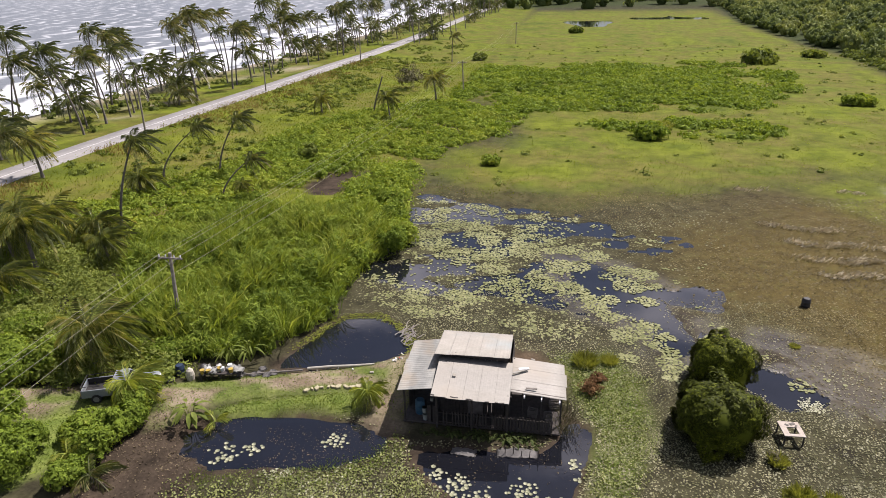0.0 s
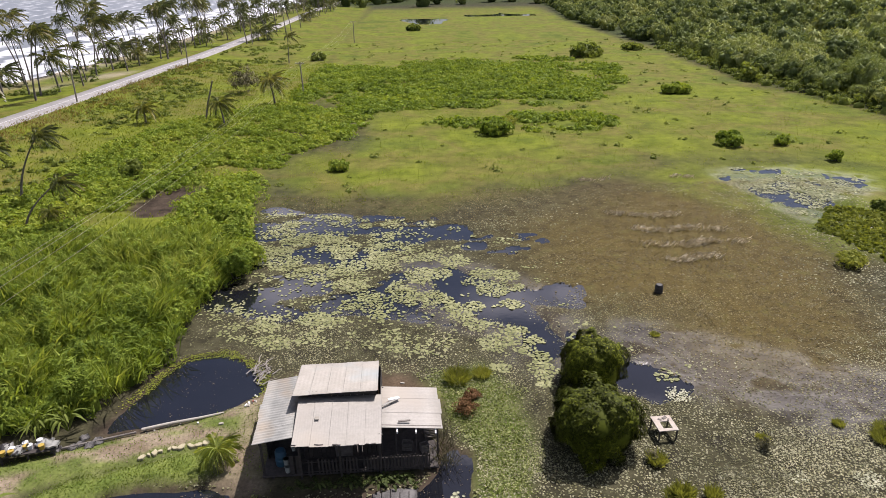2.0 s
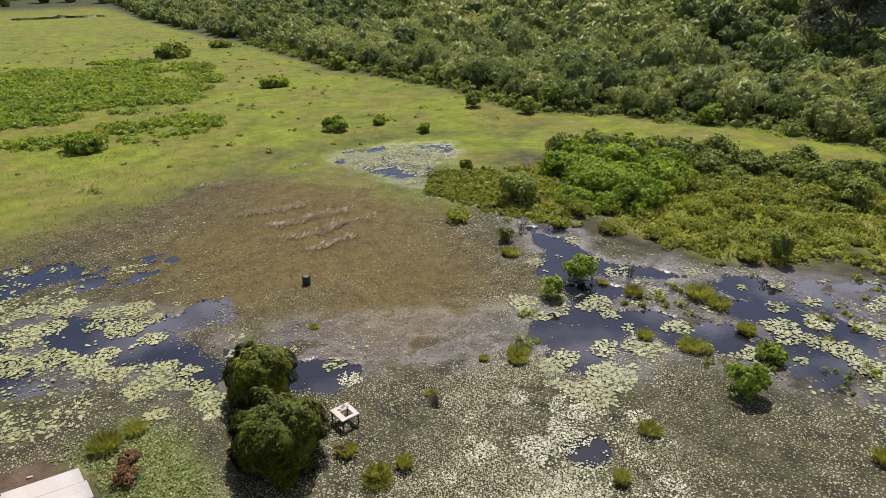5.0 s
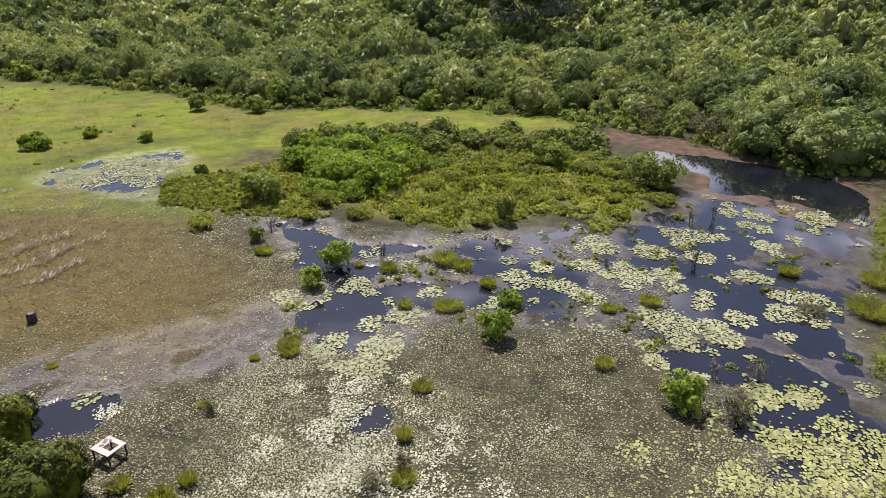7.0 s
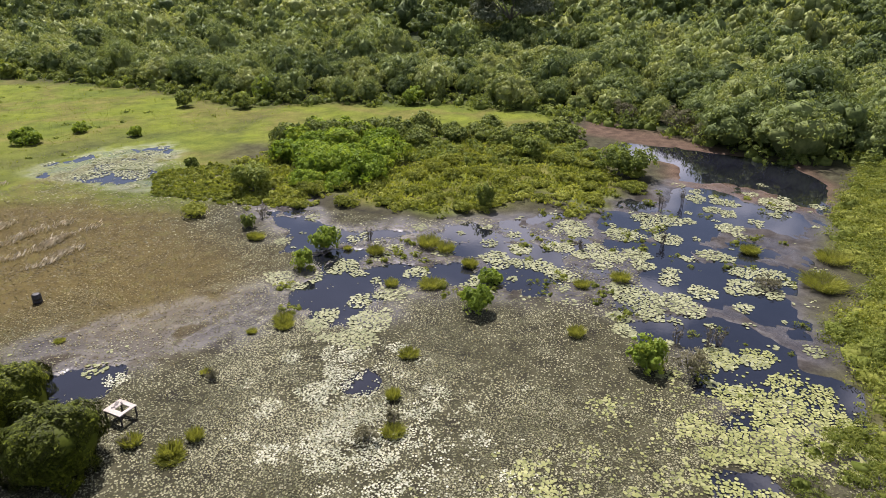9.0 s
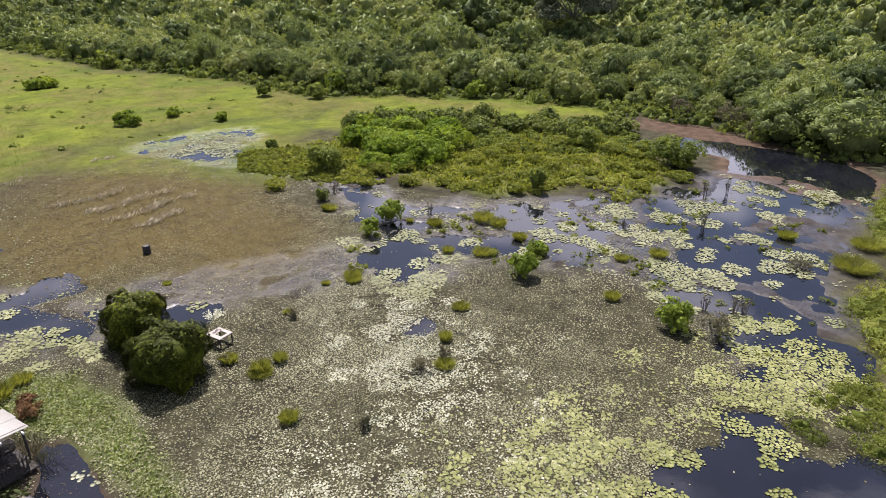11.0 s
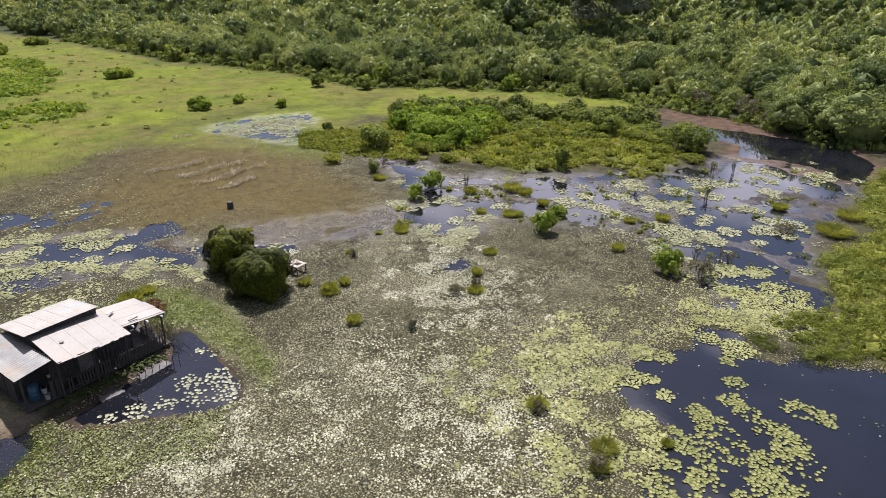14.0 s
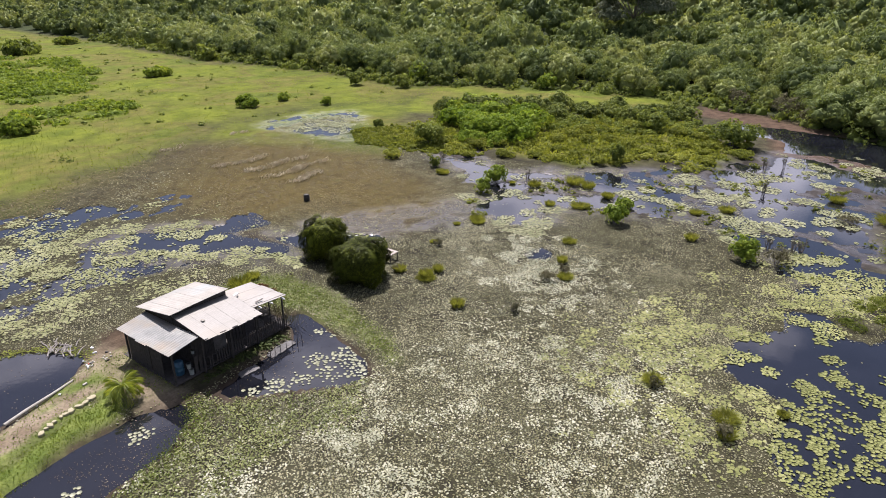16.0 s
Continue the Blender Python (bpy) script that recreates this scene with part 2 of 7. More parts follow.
def open_water(x, y):
    """1 where the water lies open, 0 where plants or soil cover it."""
    w = np.zeros(np.shape(x))
    for poly, a in ((POND_BACK, 0.5), (POND_FRONT, 0.6), (POND_HOUSE, 0.5), (WATER_NEAR, 0.8), (WATER_SMALL, 0.6), (POOL_WEST, 0.7), (POOL_BEHIND, 0.8), (POOL_MIDDLE, 0.8), (POOL_BLUE, 0.9), (POOL_CHANNEL, 0.8), (POOL_TREES, 0.9)):
        w = np.maximum(w, smooth(0.2, -0.3, sd(poly, x, y) + wob(x, y, 2.2, a, 5)))
    lake = smooth(1.2, -1.2, sd(LAKE, x, y) + wob(x, y, 5, 2.2, 8))
    w = np.maximum(w, lake * smooth(41, 47, y + wob(x, y, 4, 3, 12)) * smooth(0.53, 0.57, fbm(x, y * 1.7, 3.4, 11, 4) + 0.03 * smooth(4, -4, x) - 0.06 * smooth(0, 6, x)))
    w = np.maximum(w, smooth(0.5, -0.8, sd(LAKE_DEEP, x, y) + wob(x, y, 3.5, 1.2, 13)))
    right = smooth(0.8, -0.8, sd(WATER_RIGHT, x, y) + wob(x, y, 4, 2.0, 21))
    w = np.maximum(w, right * smooth(0.55, 0.6, fbm(x, y, 3.2, 23, 5) + 0.03 * smooth(38, 52, x)))
    w = np.maximum(w, smooth(0.8, -0.8, sd(SILVER, x, y) + wob(x, y, 3.5, 2.2, 29)) * smooth(0.5, 0.57, fbm(x, y, 3, 31, 4)))
    w = np.maximum(w, smooth(0.8, -0.8, sd(POOL_RED, x, y) + wob(x, y, 5, 2.5, 35)))
    far = smooth(3, -3, np.minimum(sd(FAR_POOL, x, y), sd(FAR_POOL_BEYOND, x, y)))
    return np.clip(np.maximum(w, far), 0, 1)


def past_forest(x, y):
    return x - line_x(FOREST_LINE, y)


def land(x, y):
    """Height of the ground."""
    z = 0.035 + 0.035 * fbm(x, y, 1.2, 2, 3)
    z = z - 0.24 * open_water(x, y)
    z = z + 0.16 * smooth(0.6, -0.5, sd(HOUSE_GROUND, x, y) + wob(x, y, 1.5, 0.3, 41)) * (1 - 0.3 * fbm(x, y, 0.8, 44, 2))
    z = z + 0.28 * smooth(0.5, -0.6, np.minimum(sd(PATH, x, y), sd(LAWN_PATH, x, y)) + wob(x, y, 2, 0.25, 42))
    west = smooth(-14, -30, x) * smooth(1.0, -4, np.minimum(np.minimum(sd(REEDS, x, y), sd(SCRUB_EDGE, x, y)), sd(LAWN, x, y)))
    z = z + 0.35 * west * (1 - smooth(1.5, -0.3, sd(POOL_SCRUB, x, y)))
    z = z + 0.25 * smooth(2, -6, sd(ISLAND, x, y)) + 0.3 * smooth(1, -4, sd(RIGHT_BANK, x, y)) + 0.12 * smooth(1, -8, sd(MEADOW, x, y))
    rx = line_x(ROAD_LINE, y)
    bank = smooth(16, 4.5, np.abs(x - rx))
    sea = smooth(-6, -22, x - line_x(SHORE_LINE, y))
    z = np.where(x < rx + 16, np.maximum(z, 0.45), z)
    z = z * (1 - bank) + bank * 1.0
    z = z - smooth(8, -2, x - line_x(SHORE_LINE, y)) * 1.6 - 3.0 * sea
    d = np.maximum(past_forest(x, y) + 3, 0)
    z = z + 0.045 * np.minimum(d, 60) + 0.085 * np.clip(d - 60, 0, 260) + 0.02 * np.clip(d - 320, 0, 500)
    dy = np.maximum(y - 430, 0)
    z = z + smooth(-30, 40, x) * 0.03 * np.minimum(dy, 700)
    return z


# ---- mesh helpers ----
def raw(name, verts, faces, mat=None, shade_smooth=False):
    """A mesh out of arrays: verts (n, 3) and faces (m, 3 or 4)."""
    verts, faces = np.asarray(verts, np.float32), np.asarray(faces, np.int32)
    me = bpy.data.meshes.new(name)
    k = faces.shape[1]
    me.vertices.add(len(verts))
    me.vertices.foreach_set("co", verts.ravel())
    me.loops.add(faces.size)
    me.loops.foreach_set("vertex_index", faces.ravel())
    me.polygons.add(len(faces))
    me.polygons.foreach_set("loop_start", np.arange(0, faces.size, k, dtype=np.int32))
    if shade_smooth:
        me.polygons.foreach_set("use_smooth", np.ones(len(faces), bool))
    me.update(calc_edges=True)
    if mat:
        me.materials.append(mat)
    return me


def part(name, bm, mat, parent=None, label=""):
    """Links a bmesh, or a mesh, as one object under a thing."""
    if isinstance(bm, bmesh.types.BMesh):
        me = bpy.data.meshes.new(name)
        bm.normal_update()
        bm.to_mesh(me)
        bm.free()
        me.materials.append(mat)
    else:
        me = bm
    ob = new(name, me)
    if parent:
        ob.parent = parent
    return tagged(ob, label)


def empty(name, m, label, category, group="", kind=""):
    ob = new(name)
    ob.empty_display_size = 0.2
    ob.matrix_basis = m
    return tagged(ob, label, category, group, kind)


def box(bm, c, s, rz=0.0, bevel=0.0, rx=0.0, ry=0.0):
    m = pose(*c, rx, ry, rz) @ Matrix.Diagonal((*s, 1))
    r = bmesh.ops.create_cube(bm, size=1, matrix=m)
    if bevel:
        es = list({e for v in r["verts"] for e in v.link_edges})
        bmesh.ops.bevel(bm, geom=es, offset=bevel, segments=1, affect="EDGES")
    return bm


def rod(bm, a, b, r0, r1=None, n=8):
    a, b = Vector(a), Vector(b)
    d = b - a
    m = Matrix.Translation((a + b) / 2) @ d.to_track_quat("Z", "Y").to_matrix().to_4x4()
    bmesh.ops.create_cone(bm, cap_ends=True, segments=n, radius1=r0, radius2=r0 if r1 is None else r1, depth=d.length, matrix=m)
    return bm


def boxed(c, s, **k):
    return box(bmesh.new(), c, s, **k)


def rodded(a, b, r0, r1=None, n=8):
    return rod(bmesh.new(), a, b, r0, r1, n)


def frames_of(normals, rng):
    """Two directions square to each normal, turned at random."""
    n = normals / np.linalg.norm(normals, axis=1, keepdims=True)
    h = rng.normal(size=n.shape)
    u = h - (h * n).sum(1, keepdims=True) * n
    u /= np.linalg.norm(u, axis=1, keepdims=True) + 1e-9
    return n, u, np.cross(n, u)


def leaves(points, normals, length, width, rng, fold=0.25):
    """Leaf blades at points: each a folded diamond of four corners."""
    n, u, v = frames_of(normals, rng)
    L, W = np.reshape(length, (-1, 1)), np.reshape(width, (-1, 1))
    drop = n * L * fold
    a, c = points - u * L * 0.5 - drop, points + u * L * 0.5 - drop
    b, d = points + v * W * 0.5, points - v * W * 0.5
    verts = np.stack([a, b, c, d], 1).reshape(-1, 3)
    return verts, np.arange(len(verts)).reshape(-1, 4)


def leaf_tris(points, normals, length, width, rng):
    """Leaf sprays far off: single pointed blades of three corners."""
    n, u, v = frames_of(normals, rng)
    L, W = np.reshape(length, (-1, 1)), np.reshape(width, (-1, 1))
    verts = np.stack([points - u * L * 0.5 + v * W * 0.5, points - u * L * 0.4 - v * W * 0.5, points + u * L * 0.6], 1).reshape(-1, 3)
    return verts, np.arange(len(verts)).reshape(-1, 3)


def blades(points, tips, width, rng):
    """Grass blades: long kites from a root to a tip, with a bend."""
    d = tips - points
    side = np.cross(d, rng.normal(size=d.shape))
    side /= np.linalg.norm(side, axis=1, keepdims=True) + 1e-9
    W = np.reshape(width, (-1, 1))
    mid = points + d * 0.5 + np.array([0, 0, 1.0]) * np.linalg.norm(d, axis=1, keepdims=True) * 0.12
    verts = np.stack([points, mid + side * W * 0.5, tips, mid - side * W * 0.5], 1).reshape(-1, 3)
    return verts, np.arange(len(verts)).reshape(-1, 4)


def join(chunks):
    vs, fs, k = [], [], 0
    for v, f in chunks:
        vs.append(v)
        fs.append(f + k)
        k += len(v)
    return np.concatenate(vs), np.concatenate(fs)


def sphere_points(n, rng, low=-0.2):
    z = rng.uniform(low, 1, n)
    a = rng.uniform(0, 2 * math.pi, n)
    r = np.sqrt(1 - z * z)
    return np.stack([r * np.cos(a), r * np.sin(a), z], 1)


def ball(radius, rings=5, seg=9):
    """A low ball as quads, for the shaded inside of crowns."""
    vs = []
    for i in range(rings + 1):
        p = math.pi * i / rings
        for j in range(seg):
            a = 2 * math.pi * j / seg
            vs.append((radius * math.sin(p) * math.cos(a), radius * math.sin(p) * math.sin(a), radius * math.cos(p)))
    fs = [(i * seg + j, (i + 1) * seg + j, (i + 1) * seg + (j + 1) % seg, i * seg + (j + 1) % seg) for i in range(rings) for j in range(seg)]
    return np.array(vs), np.array(fs)


def lump(radius, rings, seg, rng, rough=0.16):
    """A ball in triangles with an uneven surface."""
    v, f = ball(radius, rings, seg)
    k = 1 + rough * np.repeat(rng.normal(size=rings + 1), seg) * 0.3 + rough * rng.normal(size=len(v))
    return v * k[:, None], np.concatenate([f[:, [0, 1, 2]], f[:, [0, 2, 3]]])


def spray(per, rng, sc, c, leaf, low, narrow=0.55):
    """Leaves round one lobe, gathered in small domed clumps with dark gaps between."""
    k = max(4, per // 13)
    s = sphere_points(k, rng, low)
    each = np.repeat(np.arange(k), max(1, per // k))
    rc = rng.uniform(0.2, 0.46, (k, 1))
    at = s * (1.0 - 0.35 * rc + rng.normal(scale=0.07, size=(k, 1)))
    d = rng.normal(size=(len(each), 3))
    d /= np.linalg.norm(d, axis=1, keepdims=True)
    face = s[each] * 0.7 + np.array([0, 0, 0.7])
    dot = (d * face).sum(1, keepdims=True)
    d = np.where(dot < -0.15, d - 2 * dot * face / (face * face).sum(1, keepdims=True), d)
    p = (at[each] + d * rc[each] * rng.uniform(0.75, 1.05, (len(each), 1))) * sc + c
    L = leaf * rng.uniform(0.55, 1.3, len(each))
    return leaf_tris(p, d + 0.45 * s[each] + rng.normal(scale=0.42, size=d.shape), L, L * narrow, rng)


def crown(lobes, per, leaf, rng, core=0.72, low=-0.35, narrow=0.5):
    """A leafy crown: lobes (x, y, z, rx, rz), each strewn with leaves over a shaded core."""
    chunks = []
    for x, y, z, r, rz in lobes:
        sc, c = np.array([r, r, rz]), np.array([x, y, z])
        chunks.append(spray(int(per * 1.5), rng, sc, c, leaf * 1.15, low, narrow))
        bv, bf = lump(core * 0.72, 4, 7, rng)
        chunks.append((bv * sc + c, bf))
    return join(chunks)


# ---- materials ----
def material(name):
    m = bpy.data.materials.new(name)
    m.use_nodes = True
    return m, m.node_tree.nodes, m.node_tree.links, m.node_tree.nodes["Principled BSDF"]


def noise_tex(n, l, scale, detail=4, coord="Object"):
    tc, tx = n.new("ShaderNodeTexCoord"), n.new("ShaderNodeTexNoise")
    tx.inputs["Scale"].default_value, tx.inputs["Detail"].default_value = scale, detail
    l.new(tc.outputs[coord], tx.inputs["Vector"])
    return tx.outputs["Fac"]


def ramp(n, l, fac, stops):
    r = n.new("ShaderNodeValToRGB")
    while len(r.color_ramp.elements) < len(stops):
        r.color_ramp.elements.new(0.5)
    for e, (p, c) in zip(r.color_ramp.elements, stops):
        e.position, e.color = p, (*c, 1)
    l.new(fac, r.inputs["Fac"])
    return r.outputs["Color"]


def mixc(n, l, fac, a, b, mode="MIX"):
    m = n.new("ShaderNodeMixRGB")
    m.blend_type = mode
    for k, v in ((0, fac), (1, a), (2, b)):
        if isinstance(v, (int, float)):
            m.inputs[k].default_value = v
        elif isinstance(v, tuple):
            m.inputs[k].default_value = (*v, 1)
        else:
            l.new(v, m.inputs[k])
    return m.outputs["Color"]


def bump(n, l, bsdf, fac, strength, dist):
    b = n.new("ShaderNodeBump")
    b.inputs["Strength"].default_value, b.inputs["Distance"].default_value = strength, dist
    l.new(fac, b.inputs["Height"])
    l.new(b.outputs["Normal"], bsdf.inputs["Normal"])


def plain(name, a, b, scale=6.0, rough=0.7, metal=0.0, relief=0.3, dist=0.01, streak=None):
    """Two tones of one surface with grain and fine relief."""
    m, n, l, s = material(name)
    f = noise_tex(n, l, scale, 6)
    c = ramp(n, l, f, [(0.3, a), (0.7, b)])
    g = noise_tex(n, l, scale * 9, 3)
    c = mixc(n, l, 0.25, c, ramp(n, l, g, [(0.3, (0.4, 0.4, 0.4)), (0.7, (1, 1, 1))]), "MULTIPLY")
    if streak:
        c = mixc(n, l, ramp(n, l, noise_tex(n, l, scale * 0.35, 8), [(0.5, (0, 0, 0)), (0.68, (1, 1, 1))]), c, streak)
    l.new(c, s.inputs["Base Color"])
    s.inputs["Roughness"].default_value, s.inputs["Metallic"].default_value = rough, metal
    bump(n, l, s, g, relief, dist)
    return m


def foliage(name, stops, spread=0.04, rough=0.6, through_light=0.35, patch=8.0, gloss=0.06, by_tree=False):
    """Leaves: tone by leaf, by plant and in patches, with light coming through."""
    m, n, l, s = material(name)
    geo, info = n.new("ShaderNodeNewGeometry"), n.new("ShaderNodeObjectInfo")
    plant = info.outputs["Random"]
    if by_tree:
        tone = n.new("ShaderNodeAttribute")
        tone.attribute_name = "tone"
        plant = tone.outputs["Fac"]
    f = noise_tex(n, l, 1.0 / patch, 3)
    add = n.new("ShaderNodeMath")
    add.operation = "MULTIPLY_ADD"
    l.new(geo.outputs["Random Per Island"], add.inputs[0])
    add.inputs[1].default_value = 0.3 if by_tree else 0.45
    l.new(f, add.inputs[2])
    sub = n.new("ShaderNodeMath")
    sub.operation = "MULTIPLY_ADD"
    l.new(plant, sub.inputs[0])
    sub.inputs[1].default_value = 0.7 if by_tree else 0.3
    l.new(add.outputs[0], sub.inputs[2])
    fin = n.new("ShaderNodeMath")
    fin.operation = "SUBTRACT"
    l.new(sub.outputs[0], fin.inputs[0])
    fin.inputs[1].default_value = 0.5 if by_tree else 0.37
    c = ramp(n, l, fin.outputs[0], stops)
    c = mixc(n, l, 0.45, c, ramp(n, l, noise_tex(n, l, 2.2, 3), [(0.35, (0.35, 0.4, 0.35)), (0.62, (1.15, 1.15, 1.1))]), "MULTIPLY")
    l.new(c, s.inputs["Base Color"])
    s.inputs["Roughness"].default_value = rough
    s.inputs["Specular IOR Level"].default_value = gloss
    tr, mx = n.new("ShaderNodeBsdfTranslucent"), n.new("ShaderNodeMixShader")
    tint = mixc(n, l, 1.0, c, (1.35, 1.3, 0.6), "MULTIPLY")
    l.new(tint, tr.inputs["Color"])
    mx.inputs[0].default_value = through_light
    l.new(s.outputs[0], mx.inputs[1])
    l.new(tr.outputs[0], mx.inputs[2])
    l.new(mx.outputs[0], n["Material Output"].inputs["Surface"])
    return m


LEAF_BUSH = foliage("bush_leaves", [(0.15, (0.0875, 0.114, 0.0284)), (0.5, (0.15, 0.1881, 0.041)), (0.85, (0.2375, 0.2679, 0.0709))], through_light=0.4)
LEAF_BRIGHT = foliage("bright_leaves", [(0.15, (0.11, 0.158, 0.024)), (0.5, (0.182, 0.25, 0.034)), (0.85, (0.28, 0.315, 0.05))], through_light=0.4)
# forest greens raised and blued: distance haze is mixed into the leaf colour
LEAF_FOREST = foliage("hazed_forest_leaves", [(0.1, (0.085, 0.115, 0.042)), (0.5, (0.18, 0.222, 0.074)), (0.9, (0.29, 0.315, 0.115))], patch=14, through_light=0.34, gloss=0.08, by_tree=True)
LEAF_FOREST_BUSH = foliage("grey_bush_leaves", [(0.1, (0.075, 0.1, 0.028)), (0.5, (0.15, 0.185, 0.048)), (0.9, (0.27, 0.29, 0.09))], through_light=0.3)
# bank leaves with the house's shade put into their colour
LEAF_HERB_SHADED = foliage("shaded_bank_leaves", [(0.1, (0.02, 0.028, 0.01)), (0.5, (0.04, 0.055, 0.016)), (0.9, (0.08, 0.095, 0.03))], through_light=0.15)
LEAF_ISLAND = foliage("island_leaves", [(0.15, (0.1, 0.16, 0.02)), (0.5, (0.18, 0.255, 0.03)), (0.85, (0.29, 0.33, 0.05))], through_light=0.42)
LEAF_BANK = foliage("bank_leaves", [(0.15, (0.085, 0.11, 0.02)), (0.5, (0.16, 0.185, 0.033)), (0.85, (0.27, 0.28, 0.058))], through_light=0.35, patch=5)
LEAF_GREY = foliage("grey_green_leaves", [(0.1, (0.05, 0.062, 0.035)), (0.5, (0.1, 0.115, 0.065)), (0.9, (0.2, 0.21, 0.14))], through_light=0.12)
LEAF_LAWN = foliage("lawn_blades", [(0.1, (0.0832, 0.1248, 0.0216)), (0.5, (0.1248, 0.1768, 0.0281)), (0.9, (0.1872, 0.2288, 0.0432))], through_light=0.3)
LEAF_SEDGE = foliage("sedge_blades", [(0.1, (0.0953, 0.0851, 0.0293)), (0.5, (0.1497, 0.1235, 0.0452)), (0.9, (0.2178, 0.1921, 0.0733))], through_light=0.2)
LEAF_YELLOW = foliage("yellow_leaves", [(0.15, (0.105, 0.125, 0.024)), (0.5, (0.185, 0.21, 0.036)), (0.85, (0.3, 0.31, 0.065))], through_light=0.4)
LEAF_DARK = foliage("mangrove_leaves", [(0.15, (0.022, 0.027, 0.005)), (0.5, (0.06, 0.074, 0.008)), (0.8, (0.19, 0.21, 0.016))], gloss=0.05, rough=0.55, through_light=0.03)
LEAF_REED = foliage("reed_blades", [(0.1, (0.085, 0.13, 0.02)), (0.5, (0.19, 0.25, 0.036)), (0.9, (0.33, 0.36, 0.085))], through_light=0.4)
LEAF_GRASS = foliage("grass_blades", [(0.1, (0.11, 0.14, 0.016)), (0.5, (0.15, 0.19, 0.02)), (0.9, (0.21, 0.23, 0.035))], through_light=0.45, gloss=0.05)
LEAF_STRAW = foliage("straw_blades", [(0.1, (0.34, 0.28, 0.18)), (0.5, (0.5, 0.43, 0.31)), (0.9, (0.66, 0.58, 0.45))], through_light=0.08)
LEAF_DRY = foliage("dry_grass_blades", [(0.1, (0.14, 0.1, 0.035)), (0.5, (0.24, 0.16, 0.06)), (0.9, (0.34, 0.25, 0.11))], through_light=0.2)
LEAF_TUFT = foliage("tuft_blades", [(0.1, (0.12, 0.125, 0.03)), (0.5, (0.2, 0.215, 0.045)), (0.9, (0.32, 0.32, 0.09))], through_light=0.45)
LEAF_DEAD = foliage("dead_twigs", [(0.1, (0.08, 0.075, 0.04)), (0.5, (0.13, 0.12, 0.065)), (0.9, (0.2, 0.18, 0.11))], through_light=0.1)
LEAF_LITTER = foliage("leaf_litter", [(0.1, (0.04, 0.03, 0.02)), (0.5, (0.09, 0.07, 0.045)), (0.9, (0.2, 0.16, 0.1))], through_light=0.05, patch=2)
LEAF_RUST = foliage("rust_brush", [(0.1, (0.09, 0.0488, 0.0225)), (0.5, (0.1425, 0.075, 0.0338)), (0.9, (0.195, 0.12, 0.0525))], through_light=0.05)
LEAF_PALM = foliage("palm_fronds", [(0.1, (0.0425, 0.0553, 0.0162)), (0.5, (0.0765, 0.0935, 0.0252)), (0.9, (0.187, 0.1615, 0.063))], patch=3, gloss=0.4, rough=0.45, through_light=0.35)
LEAF_PALM_MID = foliage("mid_fronds", [(0.1, (0.045, 0.06, 0.012)), (0.5, (0.1, 0.118, 0.025)), (0.9, (0.34, 0.3, 0.085))], patch=2, gloss=0.4, rough=0.45, through_light=0.4)
LEAF_PALM_YOUNG = foliage("young_fronds", [(0.1, (0.12, 0.168, 0.0324)), (0.5, (0.24, 0.276, 0.0486)), (0.9, (0.48, 0.432, 0.108))], patch=2, gloss=0.25, rough=0.5)
PAD = foliage("lily_pads", [(0.1, (0.12, 0.13, 0.05)), (0.5, (0.18, 0.188, 0.082)), (0.9, (0.26, 0.262, 0.14))], through_light=0.08, gloss=0.1, rough=0.6)
PAD_YELLOW = foliage("yellow_pads", [(0.1, (0.1, 0.112, 0.034)), (0.5, (0.17, 0.18, 0.06)), (0.9, (0.28, 0.28, 0.12))], through_light=0.08, gloss=0.1, rough=0.6)
PAD_LAGOON = foliage("lagoon_pads", [(0.1, (0.14, 0.15, 0.07)), (0.5, (0.215, 0.22, 0.118)), (0.9, (0.32, 0.32, 0.2))], through_light=0.08, gloss=0.1, rough=0.6)
MAT_GREEN = foliage("green_mat_leaves", [(0.1, (0.09, 0.11, 0.025)), (0.5, (0.15, 0.17, 0.05)), (0.95, (0.27, 0.28, 0.12))], through_light=0.15, gloss=0.2, rough=0.5, patch=3)
PAD_PALE = foliage("pale_pads", [(0.1, (0.16, 0.168, 0.1)), (0.5, (0.27, 0.272, 0.18)), (0.9, (0.44, 0.435, 0.33))], through_light=0.08, gloss=0.1, rough=0.6)
MAT_LEAF = foliage("mat_leaves", [(0.1, (0.034, 0.036, 0.015)), (0.5, (0.102, 0.1, 0.046)), (0.9, (0.27, 0.26, 0.165))], through_light=0.15, gloss=0.12, rough=0.5, patch=5)
MAT_FAR = foliage("brown_mat_leaves", [(0.1, (0.04, 0.031, 0.012)), (0.5, (0.09, 0.072, 0.027)), (0.9, (0.175, 0.148, 0.068))], through_light=0.15, gloss=0.1, rough=0.55, patch=6)
LEAF_STALK = foliage("dry_stalks", [(0.1, (0.06, 0.055, 0.04)), (0.5, (0.12, 0.11, 0.08)), (0.9, (0.22, 0.2, 0.15))], through_light=0.1)
LEAF_WOOD = plain("bleached_stick", (0.182, 0.161, 0.14), (0.294, 0.273, 0.238), 6, 0.9)
BARK = plain("bark", (0.1, 0.085, 0.07), (0.2, 0.17, 0.14), 5, 0.9)
PALM_BARK = plain("palm_bark", (0.098, 0.084, 0.07), (0.182, 0.161, 0.14), 4, 0.9)
WOOD_GREY = plain("weathered_wood", (0.084, 0.0756, 0.0665), (0.168, 0.1505, 0.1295), 5, 0.85)
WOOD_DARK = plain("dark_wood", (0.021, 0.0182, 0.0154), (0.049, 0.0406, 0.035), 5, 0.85)
